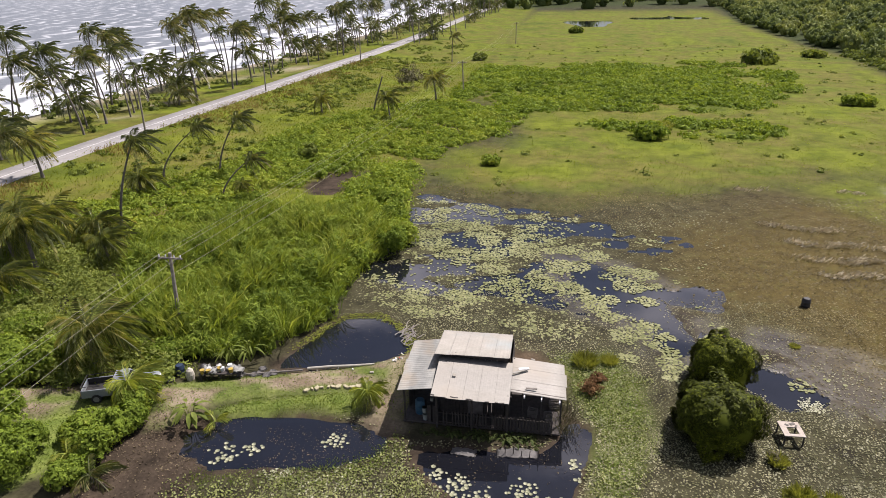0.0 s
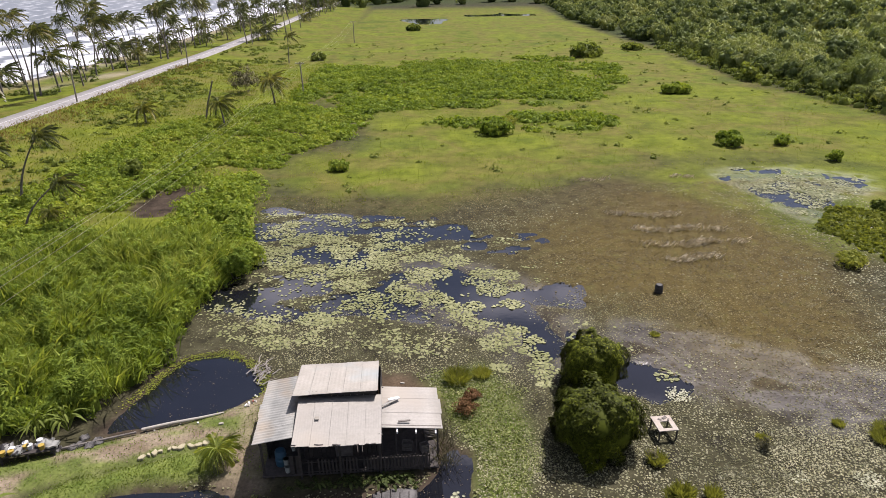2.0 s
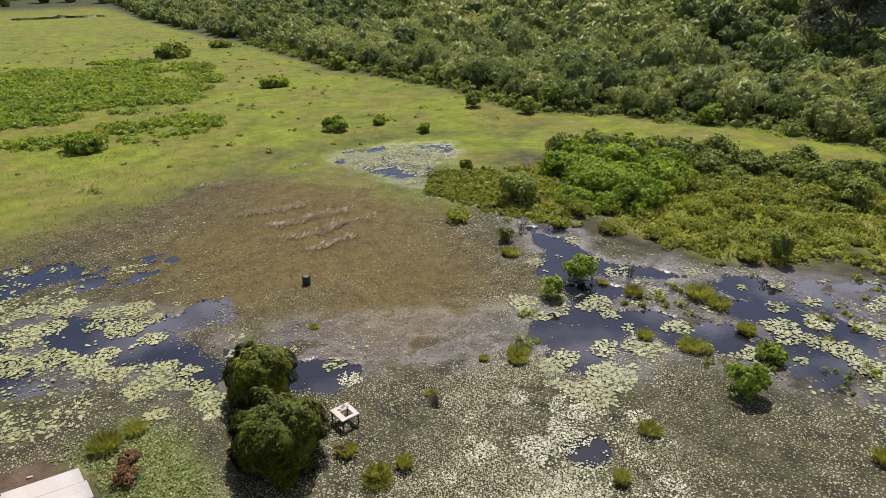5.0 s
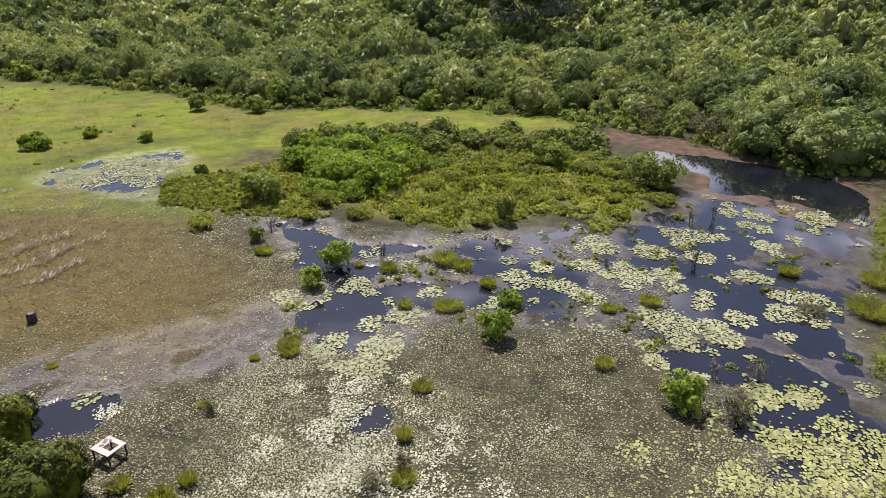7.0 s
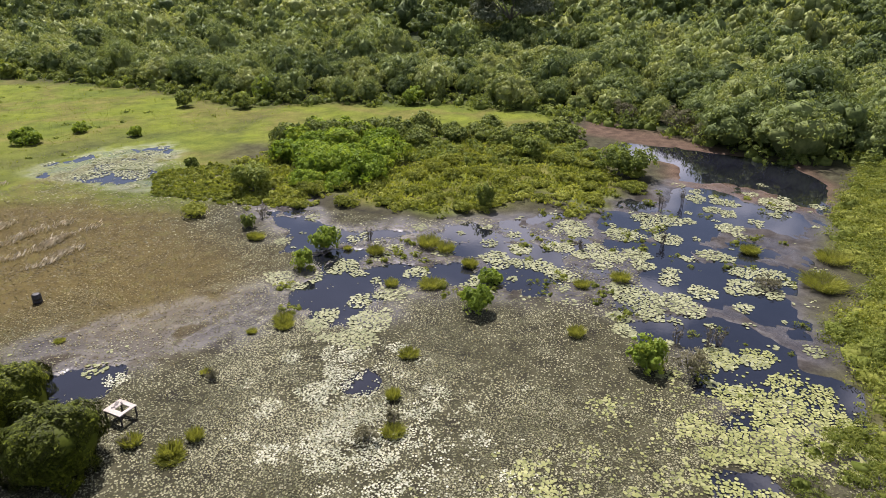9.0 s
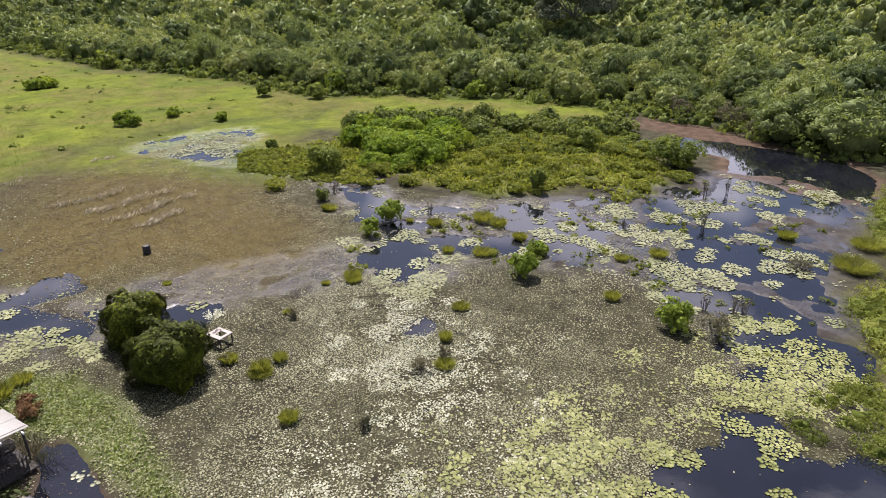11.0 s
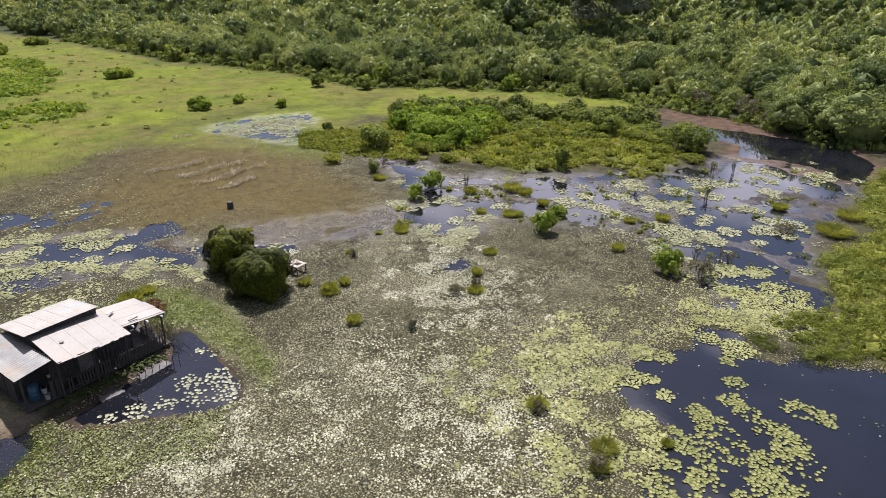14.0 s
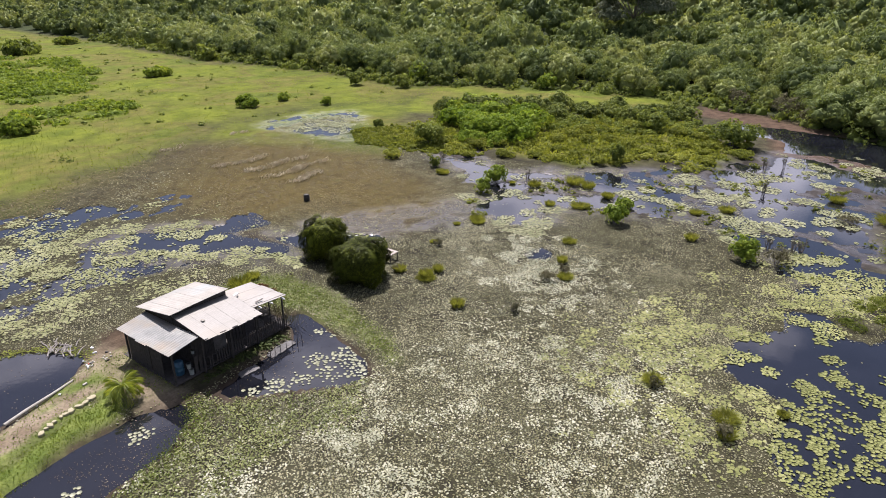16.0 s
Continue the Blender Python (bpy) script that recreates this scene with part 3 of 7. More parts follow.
SHEET = plain("pale_metal_sheet", (0.238, 0.226, 0.195), (0.275, 0.262, 0.23), 0.9, 0.7, 0.0, 0.1, streak=(0.25, 0.228, 0.188))
SHEET_OLD = plain("old_galvanised_sheet", (0.1763, 0.1812, 0.1652), (0.2385, 0.2398, 0.2184), 1.6, 0.75, 0.0, 0.15, streak=(0.2177, 0.1918, 0.1492))
SHEET_BACK = plain("stained_metal_sheet", (0.25, 0.235, 0.198), (0.31, 0.292, 0.252), 1.1, 0.72, 0.0, 0.1, streak=(0.2376, 0.2592, 0.2448))
ASPHALT = plain("worn_asphalt", (0.175, 0.168, 0.161), (0.238, 0.231, 0.217), 0.6, 0.9)
WHITE = plain("white_paint", (0.49, 0.49, 0.476), (0.574, 0.574, 0.56), 3, 0.5)
STONE = plain("pale_stone", (0.252, 0.238, 0.196), (0.35, 0.329, 0.28), 3, 0.9)


def water_material(name, deep, rough, ripple):
    m, n, l, s = material(name)
    c = ramp(n, l, noise_tex(n, l, 0.25, 5), [(0.35, deep), (0.7, tuple(v * 1.7 for v in deep))])
    l.new(c, s.inputs["Base Color"])
    s.inputs["Roughness"].default_value, s.inputs["IOR"].default_value = rough, 1.6
    bump(n, l, s, noise_tex(n, l, 3.0, 4), ripple, 0.02)
    return m


WATER = water_material("marsh_water", (0.005, 0.0055, 0.0075), 0.03, 0.06)


# ---- ground ----
def spaced(lo, hi, step, far, growth=1.07):
    mid = list(np.arange(lo, hi + 1e-6, step))
    up, s = [], step
    while (up[-1] if up else hi) < far:
        s = min(s * growth, 120)
        up.append((up[-1] if up else hi) + s)
    down, s = [], step
    while (down[-1] if down else lo) > -far:
        s = min(s * growth, 120)
        down.append((down[-1] if down else lo) - s)
    return np.array(down[::-1] + mid + up)


gx, gy = spaced(-22, 72, 0.42, 2600, 1.09), spaced(-8, 72, 0.42, 2600, 1.09)
GX, GY = np.meshgrid(gx, gy, indexing="ij")
FX, FY = GX.ravel(), GY.ravel()
FZ = land(FX, FY)
ii = np.arange(len(gx) * len(gy)).reshape(len(gx), len(gy))
gq = np.stack([ii[:-1, :-1], ii[1:, :-1], ii[1:, 1:], ii[:-1, 1:]], -1).reshape(-1, 4)


def ground_masks(x, y):
    """How much of each kind of cover lies at a place, 0 to 1."""
    rx = line_x(ROAD_LINE, y)
    west = smooth(-12, -20, x)
    grass = smooth(4, -9, sd(MEADOW, x, y) + wob(x, y, 7, 5, 50))
    grass = np.maximum(grass, west * smooth(46, 56, y))
    grass = np.maximum(grass, smooth(rx - 1, rx - 4, x))
    grass = np.maximum(grass, smooth(2, -5, sd(RIGHT_BANK, x, y)))
    grass = np.maximum(grass, smooth(2, -3, sd([(56, 66), (60, 57), (75, 52), (82, 30), (92, 30), (110, 30), (110, 70), (80, 75), (66, 70)], x, y) + wob(x, y, 5, 2, 49)))
    grass = np.maximum(grass, 0.9 * smooth(-1.0, -5, sd(ISLAND, x, y) + wob(x, y, 4, 3.5, 47)))
    grass = np.maximum(grass, 0.9 * smooth(4, -4, sd([(26, 78), (40, 79), (60, 78), (64, 66), (52, 60), (46, 50), (37, 52), (35, 62), (30, 70)], x, y) + wob(x, y, 6, 3, 48)))
    lawn = smooth(0.4, -0.4, np.minimum(sd(LAWN, x, y), sd(LAWN_PATH, x, y)) + wob(x, y, 1.5, 0.5, 51))
    lawn = np.maximum(lawn, 0.75 * smooth(0.4, -0.3, sd(PATH, x, y)))
    lawn = np.maximum(lawn, smooth(1.0, -0.8, sd(GREEN_EDGE, x, y) + wob(x, y, 2, 0.9, 52)) * 0.8)
    brown = smooth(8, -5, sd(BROWN, x, y) + wob(x, y, 9, 4, 53))
    dirt = smooth(0.5, -0.4, sd(PATH, x, y) + wob(x, y, 1.5, 0.5, 54)) * smooth(0.46, 0.6, fbm(x * 0.6, y * 1.5, 1.6, 55, 3) + 0.1 * smooth(-12, -10, x) - 0.02)
    dirt = np.maximum(dirt, 0.7 * smooth(0.5, -0.5, sd(HOUSE_GROUND, x, y) + wob(x, y, 1.2, 0.5, 56)) * smooth(-6.5, -8, x))
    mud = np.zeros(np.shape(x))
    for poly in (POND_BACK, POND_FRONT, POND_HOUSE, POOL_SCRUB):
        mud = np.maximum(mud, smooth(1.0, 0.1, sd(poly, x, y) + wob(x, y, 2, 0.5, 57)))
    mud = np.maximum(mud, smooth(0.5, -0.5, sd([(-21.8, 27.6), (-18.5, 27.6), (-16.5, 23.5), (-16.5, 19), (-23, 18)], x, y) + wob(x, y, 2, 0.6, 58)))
    red = np.maximum(smooth(1.5, -1.5, sd(RED_MUD, x, y) + wob(x, y, 4, 2, 59)), 0.8 * smooth(1.2, -1.0, sd(HOUSE_GROUND, x, y) + wob(x, y, 2, 1.2, 60)) * smooth(31, 34, y) * smooth(-9, -6.5, x))
    sand = smooth(14, 4, x - line_x(SHORE_LINE, y) + wob(x, y, 8, 4, 61))
    sand = np.maximum(sand, 0.7 * smooth(0.6, 0.75, fbm(x, y, 14, 62, 3)) * smooth(rx - 3, rx - 6, x))
    film = smooth(2.5, -1, np.minimum(sd(WATER_RIGHT, x, y), np.minimum(np.minimum(sd(SILVER, x, y), sd(WET_SHEET, x, y)), sd(LAKE_DEEP, x, y) - 1)) + wob(x, y, 4, 2, 63))
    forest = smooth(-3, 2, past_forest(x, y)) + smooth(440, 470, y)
    return dict(grass=grass, lawn=lawn, brown=brown, dirt=dirt, mud=mud, red=red, sand=sand, film=film, silt=smooth(2.0, -1.5, np.minimum(sd(WATER_RIGHT, x, y), sd(SILVER, x, y)) + wob(x, y, 3, 2.5, 64)) * smooth(54, 42, x) * smooth(16, 28, y) * (0.05 + 0.6 * smooth(0.47, 0.6, fbm(x, y, 2.6, 65, 4))), forest=np.clip(forest, 0, 1))


def ground_material():
    m, n, l, s = material("ground_cover")

    def mask(k):
        a = n.new("ShaderNodeAttribute")
        a.attribute_name = k
        return a.outputs["Fac"]
    big, mid, fine = noise_tex(n, l, 0.06, 5), noise_tex(n, l, 0.8, 5), noise_tex(n, l, 7.0, 4)
    c = ramp(n, l, mid, [(0.3, (0.022, 0.02, 0.013)), (0.5, (0.04, 0.038, 0.02)), (0.7, (0.06, 0.057, 0.032))])
    c = mixc(n, l, mask("film"), c, ramp(n, l, mid, [(0.3, (0.022, 0.019, 0.017)), (0.7, (0.056, 0.05, 0.044))]))
    c = mixc(n, l, mask("silt"), c, ramp(n, l, noise_tex(n, l, 0.5, 6), [(0.35, (0.06, 0.05, 0.048)), (0.52, (0.13, 0.115, 0.106)), (0.68, (0.23, 0.21, 0.195))]))
    c = mixc(n, l, mask("brown"), c, ramp(n, l, mid, [(0.3, (0.054, 0.041, 0.015)), (0.55, (0.08, 0.062, 0.021)), (0.75, (0.082, 0.074, 0.022))]))
    g = ramp(n, l, big, [(0.32, (0.075, 0.096, 0.014)), (0.4, (0.1, 0.122, 0.015)), (0.47, (0.118, 0.112, 0.026)), (0.52, (0.105, 0.118, 0.018)), (0.6, (0.118, 0.14, 0.014)), (0.7, (0.085, 0.11, 0.014))])
    g = mixc(n, l, 0.4, g, ramp(n, l, mid, [(0.3, (0.35, 0.4, 0.35)), (0.7, (1.15, 1.15, 1.1))]), "MULTIPLY")
    g = mixc(n, l, 0.6, g, ramp(n, l, noise_tex(n, l, 0.3, 6), [(0.34, (0.55, 0.6, 0.5)), (0.5, (0.95, 0.95, 0.9)), (0.68, (1.2, 1.15, 1.3))]), "MULTIPLY")
    c = mixc(n, l, mask("grass"), c, g)
    c = mixc(n, l, mask("red"), c, ramp(n, l, mid, [(0.3, (0.046, 0.031, 0.02)), (0.7, (0.096, 0.065, 0.043))]))
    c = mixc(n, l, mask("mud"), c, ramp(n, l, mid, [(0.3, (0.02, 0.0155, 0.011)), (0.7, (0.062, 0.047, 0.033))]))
    c = mixc(n, l, mask("lawn"), c, ramp(n, l, mid, [(0.3, (0.075, 0.11, 0.02)), (0.7, (0.15, 0.18, 0.045))]))
    c = mixc(n, l, mask("dirt"), c, ramp(n, l, mid, [(0.3, (0.1224, 0.0936, 0.0612)), (0.7, (0.2304, 0.1908, 0.1332))]))
    c = mixc(n, l, mask("sand"), c, ramp(n, l, mid, [(0.3, (0.2376, 0.2016, 0.1512)), (0.7, (0.3384, 0.2952, 0.2304))]))
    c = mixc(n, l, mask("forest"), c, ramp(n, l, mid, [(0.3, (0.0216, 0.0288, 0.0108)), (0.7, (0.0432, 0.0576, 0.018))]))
    c = mixc(n, l, 0.5, c, ramp(n, l, fine, [(0.3, (0.35, 0.35, 0.35)), (0.65, (1.2, 1.2, 1.2))]), "MULTIPLY")
    l.new(c, s.inputs["Base Color"])
    wet = mixc(n, l, mask("film"), (0, 0, 0), ramp(n, l, noise_tex(n, l, 0.35, 6), [(0.38, (0, 0, 0)), (0.52, (1, 1, 1))]))
    l.new(ramp(n, l, wet, [(0.0, (0.9, 0.9, 0.9)), (1.0, (0.25, 0.25, 0.25))]), s.inputs["Roughness"])
    l.new(ramp(n, l, wet, [(0.0, (0.06, 0.06, 0.06)), (1.0, (0.35, 0.35, 0.35))]), s.inputs["Specular IOR Level"])
    bump(n, l, s, fine, 0.4, 0.04)
    return m


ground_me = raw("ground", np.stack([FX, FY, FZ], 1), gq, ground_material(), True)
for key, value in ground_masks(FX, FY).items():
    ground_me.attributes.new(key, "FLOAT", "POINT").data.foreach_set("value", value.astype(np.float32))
ground = tagged(new("ground", ground_me), "marsh ground with grass, dirt path, mud and sand", "ground", kind="structure")


def plane_grid(x0, x1, y0, y1, z):
    return [(x0, y0, z), (x1, y0, z), (x1, y1, z), (x0, y1, z)], [(0, 1, 2, 3)]


water = tagged(new("water", raw("water", *plane_grid(-45, 130, -60, 420, 0.0), WATER)), "dark still marsh water between floating plants", "water", kind="structure")


def sea_material():
    m, n, l, s = material("surf")
    tc, sep = n.new("ShaderNodeTexCoord"), n.new("ShaderNodeAttribute")
    sep.attribute_name = "offshore"
    wave = n.new("ShaderNodeTexWave")
    wave.inputs["Scale"].default_value, wave.inputs["Distortion"].default_value = 0.02, 9.0
    wave.inputs["Detail"].default_value, wave.inputs["Detail Scale"].default_value = 4.0, 1.5
    mp = n.new("ShaderNodeMapping")
    mp.inputs["Rotation"].default_value = (0, 0, radians(-9))
    l.new(tc.outputs["Object"], mp.inputs["Vector"])
    l.new(mp.outputs["Vector"], wave.inputs["Vector"])
    foam = n.new("ShaderNodeMath")
    foam.operation = "MULTIPLY_ADD"
    l.new(wave.outputs["Fac"], foam.inputs[0])
    foam.inputs[1].default_value = 0.55
    l.new(sep.outputs["Fac"], foam.inputs[2])
    broken = n.new("ShaderNodeMath")
    broken.operation = "MULTIPLY_ADD"
    l.new(noise_tex(n, l, 0.16, 7), broken.inputs[0])
    broken.inputs[1].default_value = 0.7
    l.new(foam.outputs[0], broken.inputs[2])
    f = ramp(n, l, broken.outputs[0], [(0.8, (0, 0, 0)), (0.96, (1, 1, 1))])
    l.new(mixc(n, l, f, (0.13, 0.14, 0.147), (0.5, 0.51, 0.51)), s.inputs["Base Color"])
    s.inputs["Roughness"].default_value = 0.35
    bump(n, l, s, noise_tex(n, l, 0.8, 5), 0.5, 0.3)
    return m


sx, sy = np.concatenate([np.linspace(-2600, -260, 20), np.linspace(-250, -70, 46)]), np.concatenate([np.linspace(-300, 500, 81), np.linspace(540, 2600, 20)])
SX, SY = np.meshgrid(sx, sy, indexing="ij")
off = SX.ravel() - line_x(SHORE_LINE, SY.ravel())
SZ = -0.75 + 0.45 * (fbm(SX.ravel() * 2.2, SY.ravel() * 0.5, 30, 70, 3) - 0.5) * smooth(0, -20, off)
jj = np.arange(SX.size).reshape(SX.shape)
sea_me = raw("sea", np.stack([SX.ravel(), SY.ravel(), SZ], 1), np.stack([jj[:-1, :-1], jj[1:, :-1], jj[1:, 1:], jj[:-1, 1:]], -1).reshape(-1, 4), sea_material(), True)
sea_me.attributes.new("offshore", "FLOAT", "POINT").data.foreach_set("value", (0.5 * smooth(-85, -5, off)).astype(np.float32))
tagged(new("sea", sea_me), "grey sea with white breaking surf", "sea", kind="structure")


def ribbon(name, offsets, lift, mat, y0, y1, step=2.0):
    ys = np.arange(y0, y1, step)
    xs = line_x(ROAD_LINE, ys)
    k = np.ones(9) / 9
    xs = np.convolve(np.pad(xs, 4, mode="edge"), k, "valid")
    tx = np.gradient(xs, ys)
    nrm = np.sqrt(1 + tx * tx)
    cols = [np.stack([xs + o / nrm, ys - o * tx / nrm, np.full(len(ys), lift + dz)], 1) for o, dz in offsets]
    v = np.stack(cols, 1).reshape(-1, 3)
    w = len(offsets)
    f = [(i * w + j, i * w + j + 1, (i + 1) * w + j + 1, (i + 1) * w + j) for i in range(len(ys) - 1) for j in range(w - 1)]
    return raw(name, v, np.array(f), mat)


road = tagged(new("road", ribbon("road", [(-2.7, -0.2), (-2.6, 0.0), (0, 0.05), (2.6, 0.0), (2.7, -0.2)], 1.08, ASPHALT, -40, 520)), "worn grey asphalt coastal road", "road", kind="structure")
centre_line = part("centre_line", ribbon("centre_line", [(-0.06, 0), (0.06, 0)], 1.136, WHITE, -40, 520), None, road, "faded white centre line")


# ---- plants: shared builders ----
def inside_points(poly, n, rng, margin=0.0):
    xs, ys = [p[0] for p in poly], [p[1] for p in poly]
    got = []
    while sum(len(g) for g in got) < n:
        p = np.stack([rng.uniform(min(xs), max(xs), 4 * n), rng.uniform(min(ys), max(ys), 4 * n)], 1)
        got.append(p[sd(poly, p[:, 0], p[:, 1]) < -margin])
    return np.concatenate(got)[:n]


def brush(name, centres, radii, heights, per, leaf, mat, rng, label, category, narrow=0.5, core=0.75):
    """A thicket of low round bushes as one object."""
    chunks = []
    z = land(centres[:, 0], centres[:, 1])
    for (x, y), r, h, g in zip(centres, radii, heights, z):
        sc, c = np.array([r, r, h]), np.array([x, y, g])
        chunks.append(spray(int(per * 1.5), rng, sc, c, leaf * 1.15, 0.0, narrow))
        bv, bf = lump(core * 0.66, 3, 6, rng)
        chunks.append((bv * sc + c, bf))
    v, f = join(chunks)
    return tagged(new(name, raw(name, v, f, mat)), label, category, kind="stuff")


def reeds(name, pts, height, lean, per, width, mat, rng, label, category, jit=0.25):
    n = len(pts) * per
    root = np.repeat(pts, per, 0) + rng.normal(scale=jit, size=(n, 2))
    z = land(root[:, 0], root[:, 1])
    a = rng.uniform(0, 2 * math.pi, n)
    h = height * rng.uniform(0.55, 1.15, n)
    reach = h * rng.uniform(0.15, 0.75, n)
    base = np.stack([root[:, 0], root[:, 1], np.maximum(z, -0.05)], 1)
    tip = base + np.stack([np.cos(a) * reach + lean[0] * h, np.sin(a) * reach + lean[1] * h, h], 1)
    base[:, 2] += h * rng.uniform(0, 0.45, n)
    v, f = blades(base, tip, width * rng.uniform(0.6, 1.4, n), rng)
    return tagged(new(name, raw(name, v, f, mat)), label, category, kind="stuff")


def discs(points, radius, rng, tilt=0.12):
    """Floating leaves: six-cornered, nearly flat."""
    n = len(points)
    nn, u, v = frames_of(np.array([0, 0, 1.0]) + rng.normal(scale=tilt, size=(n, 3)), rng)
    r = np.reshape(radius, (-1, 1))
    k = [points + r * (math.cos(a) * u + math.sin(a) * v) for a in (0.12, 1.1, 2.1, 3.1, 4.2, 5.3)]
    verts = np.stack(k, 1).reshape(-1, 3)
    b = np.arange(n)[:, None] * 6
    return verts, np.concatenate([b + [0, 1, 2, 3], b + [0, 3, 4, 5]])


def jittered(x0, x1, y0, y1, step, rng, amount=0.38):
    X, Y = np.meshgrid(np.arange(x0, x1, step), np.arange(y0, y1, step * 0.9), indexing="ij")
    X = X + (np.arange(X.shape[1]) % 2)[None, :] * step * 0.5
    p = np.stack([X.ravel(), Y.ravel()], 1)
    return p + rng.uniform(-amount, amount, p.shape) * step


rng = np.random.RandomState(11)

# ---- floating leaves ----
PALE_FIELD = [(-13, 22.4), (-10.4, 23.8), (-6, 23), (-3, 20.5), (3, 19.5), (8, 18), (13, 17), (17, 15), (19, 11), (12, 7), (4, 4), (0, 2), (-12, 6)]
PALE_STREAK = [(22.9, 27), (26.8, 25.9), (27.9, 23), (25.9, 21), (24.0, 16.2), (20.5, 13.8), (16, 13.5), (12.5, 18), (14.3, 21), (19.6, 22.2)]
YELLOW_FIELD = [(9, 13.5), (13, 14.5), (19, 11), (24, 8.5), (29, 6), (33, 1), (34, -1.5), (31, -5), (26, -5), (23.5, 0), (20, 3.6), (14, 4.6), (10, 2.8), (8, -5), (4, -1), (3, 6)]


def dry(x, y):
    """1 where no floating plants grow: raised or wooded ground."""
    d = smooth(0.3, -0.3, np.minimum(np.minimum(sd(PATH, x, y), sd(HOUSE_GROUND, x, y)), sd(LAWN_PATH, x, y)))
    d = np.maximum(d, smooth(1.0, -1.0, np.minimum(sd(REEDS, x, y), np.minimum(sd(SCRUB_EDGE, x, y), sd(MEADOW, x, y) + 3))))
    d = np.maximum(d, smooth(1.0, -1, np.minimum(sd(ISLAND, x, y), sd(RIGHT_BANK, x, y))))
    d = np.maximum(d, smooth(-10, -17, x) * smooth(20, 28, y))
    return d


def pond(x, y):
    return np.minimum(np.minimum(sd(POND_BACK, x, y), sd(POND_FRONT, x, y)), sd(POND_HOUSE, x, y))


def patches(x, y, s, seed, lo, hi):
    return smooth(lo, hi, fbm(x, y, s, seed, 4))


def clusters(x, y, s, seed, small, large, missing=0.2):
    """1 inside round clumps strewn about one to each s metres."""
    i0, j0 = np.floor(x / s).astype(int), np.floor(y / s).astype(int)
    ragged = wob(x, y, 0.5, 0.14, seed)
    best = np.zeros(np.shape(x))
    for di in (-1, 0, 1):
        for dj in (-1, 0, 1):
            i, j = i0 + di, j0 + dj
            h = [LATTICE[(i * 7 + j * 3 + seed + 40 * k) % 256, (j * 11 + i * 5 + 2 * seed + 17 * k) % 256] for k in range(4)]
            r = small + (large - small) * h[2] ** 1.5
            d = np.hypot((x - (i + h[0]) * s) * 0.85, y - (j + h[1]) * s) + ragged
            best = np.maximum(best, smooth(r + 0.1, r - 0.12, d) * (h[3] > missing))
    return best


def lay_pads(name, p, chance, radius, mat, rng, label, category, tilt=0.1, z=0.03, small=False):
    p = p[rng.rand(len(p)) < chance]
    g = np.maximum(land(p[:, 0], p[:, 1]), 0) + z
    r = radius * rng.uniform(0.65, 1.25, len(p))
    at = np.stack([p[:, 0], p[:, 1], g + rng.uniform(0, 0.02, len(p))], 1)
    if small:
        v, f = leaves(at, np.array([0, 0, 1.0]) + rng.normal(scale=tilt, size=at.shape), r * 2.1, r * 1.7, rng, 0.08)
    else:
        v, f = discs(at, r, rng, tilt)
    return tagged(new(name, raw(name, v, f, mat)), label, category, kind="stuff")


# broad pads in clumps: in the lake, the lagoon and the water by the near bank
LAKE_CLUMPS = [(1.2, 50.2, 1.2), (2.5, 50.5, 1.0), (3.0, 45.9, 0.6), (4.9, 44.9, 0.7), (3.5, 44.8, 0.7), (-0.2, 46.9, 1.0), (1.8, 46.5, 1.0), (6.1, 50.1, 0.9), (7.9, 49.7, 1.0), (6.6, 47.5, 1.2), (8.5, 47.5, 0.6), (7.6, 45.0, 0.7), (4.2, 52.8, 1.1), (1.9, 53.8, 0.9), (0.3, 53.6, 0.6), (-2.1, 53.7, 1.4), (6.5, 40.2, 1.0), (7.3, 41.1, 0.8), (8.2, 39.9, 0.6), (5.6, 39.5, 0.9), (8.3, 37.9, 0.6), (8.1, 36.3, 0.9), (8.0, 34.9, 0.5), (5.5, 36.9, 0.5), (3.8, 43.5, 0.8), (4.8, 42.1, 0.8)]
LAGOON_WEST = [(35.1, 37.8, 0.6), (29.6, 33.6, 1.1), (29.1, 31.6, 0.6), (29.9, 26.4, 0.6), (26.8, 27.1, 0.9), (25.4, 27.0, 0.8), (27.4, 24.0, 1.3), (25.3, 23.6, 1.3), (23.8, 24.6, 1.2), (32.7, 30.4, 0.7), (33.1, 28.7, 0.6), (33.8, 30.4, 1.0), (35.4, 24.8, 0.8), (32.6, 26.9, 0.4), (31.4, 24.8, 1.1), (40.6, 20.6, 1.1), (40.4, 18.6, 0.8), (40.0, 15.4, 0.9), (50.0, 17.2, 1.3), (45.0, 16.5, 1.0), (46.3, 14.1, 0.8), (44.3, 14.5, 0.8)]
LAGOON_MIDDLE = [(49.0, 16.3, 1.2), (44.8, 12.4, 1.3), (46.4, 10.6, 1.1), (50.2, 12.7, 1.4), (55.1, 11.7, 1.1), (53.4, 10.7, 1.0), (51.0, 8.8, 1.2), (55.5, 9.6, 1.3), (56.2, 8.0, 0.8), (63.3, 8.1, 1.0), (63.2, 5.8, 1.1), (60.4, 6.3, 0.8), (62.9, 4.7, 0.7), (60.3, 4.8, 0.7), (49.0, 5.4, 1.0), (49.1, 4.2, 0.8), (59.6, 4.5, 0.5), (44.6, 7.5, 0.6), (43.5, 7.5, 0.7), (44.5, 9.8, 0.8), (39.0, 9.1, 1.6), (39.7, 10.4, 0.9), (38.8, 8.0, 1.0)]
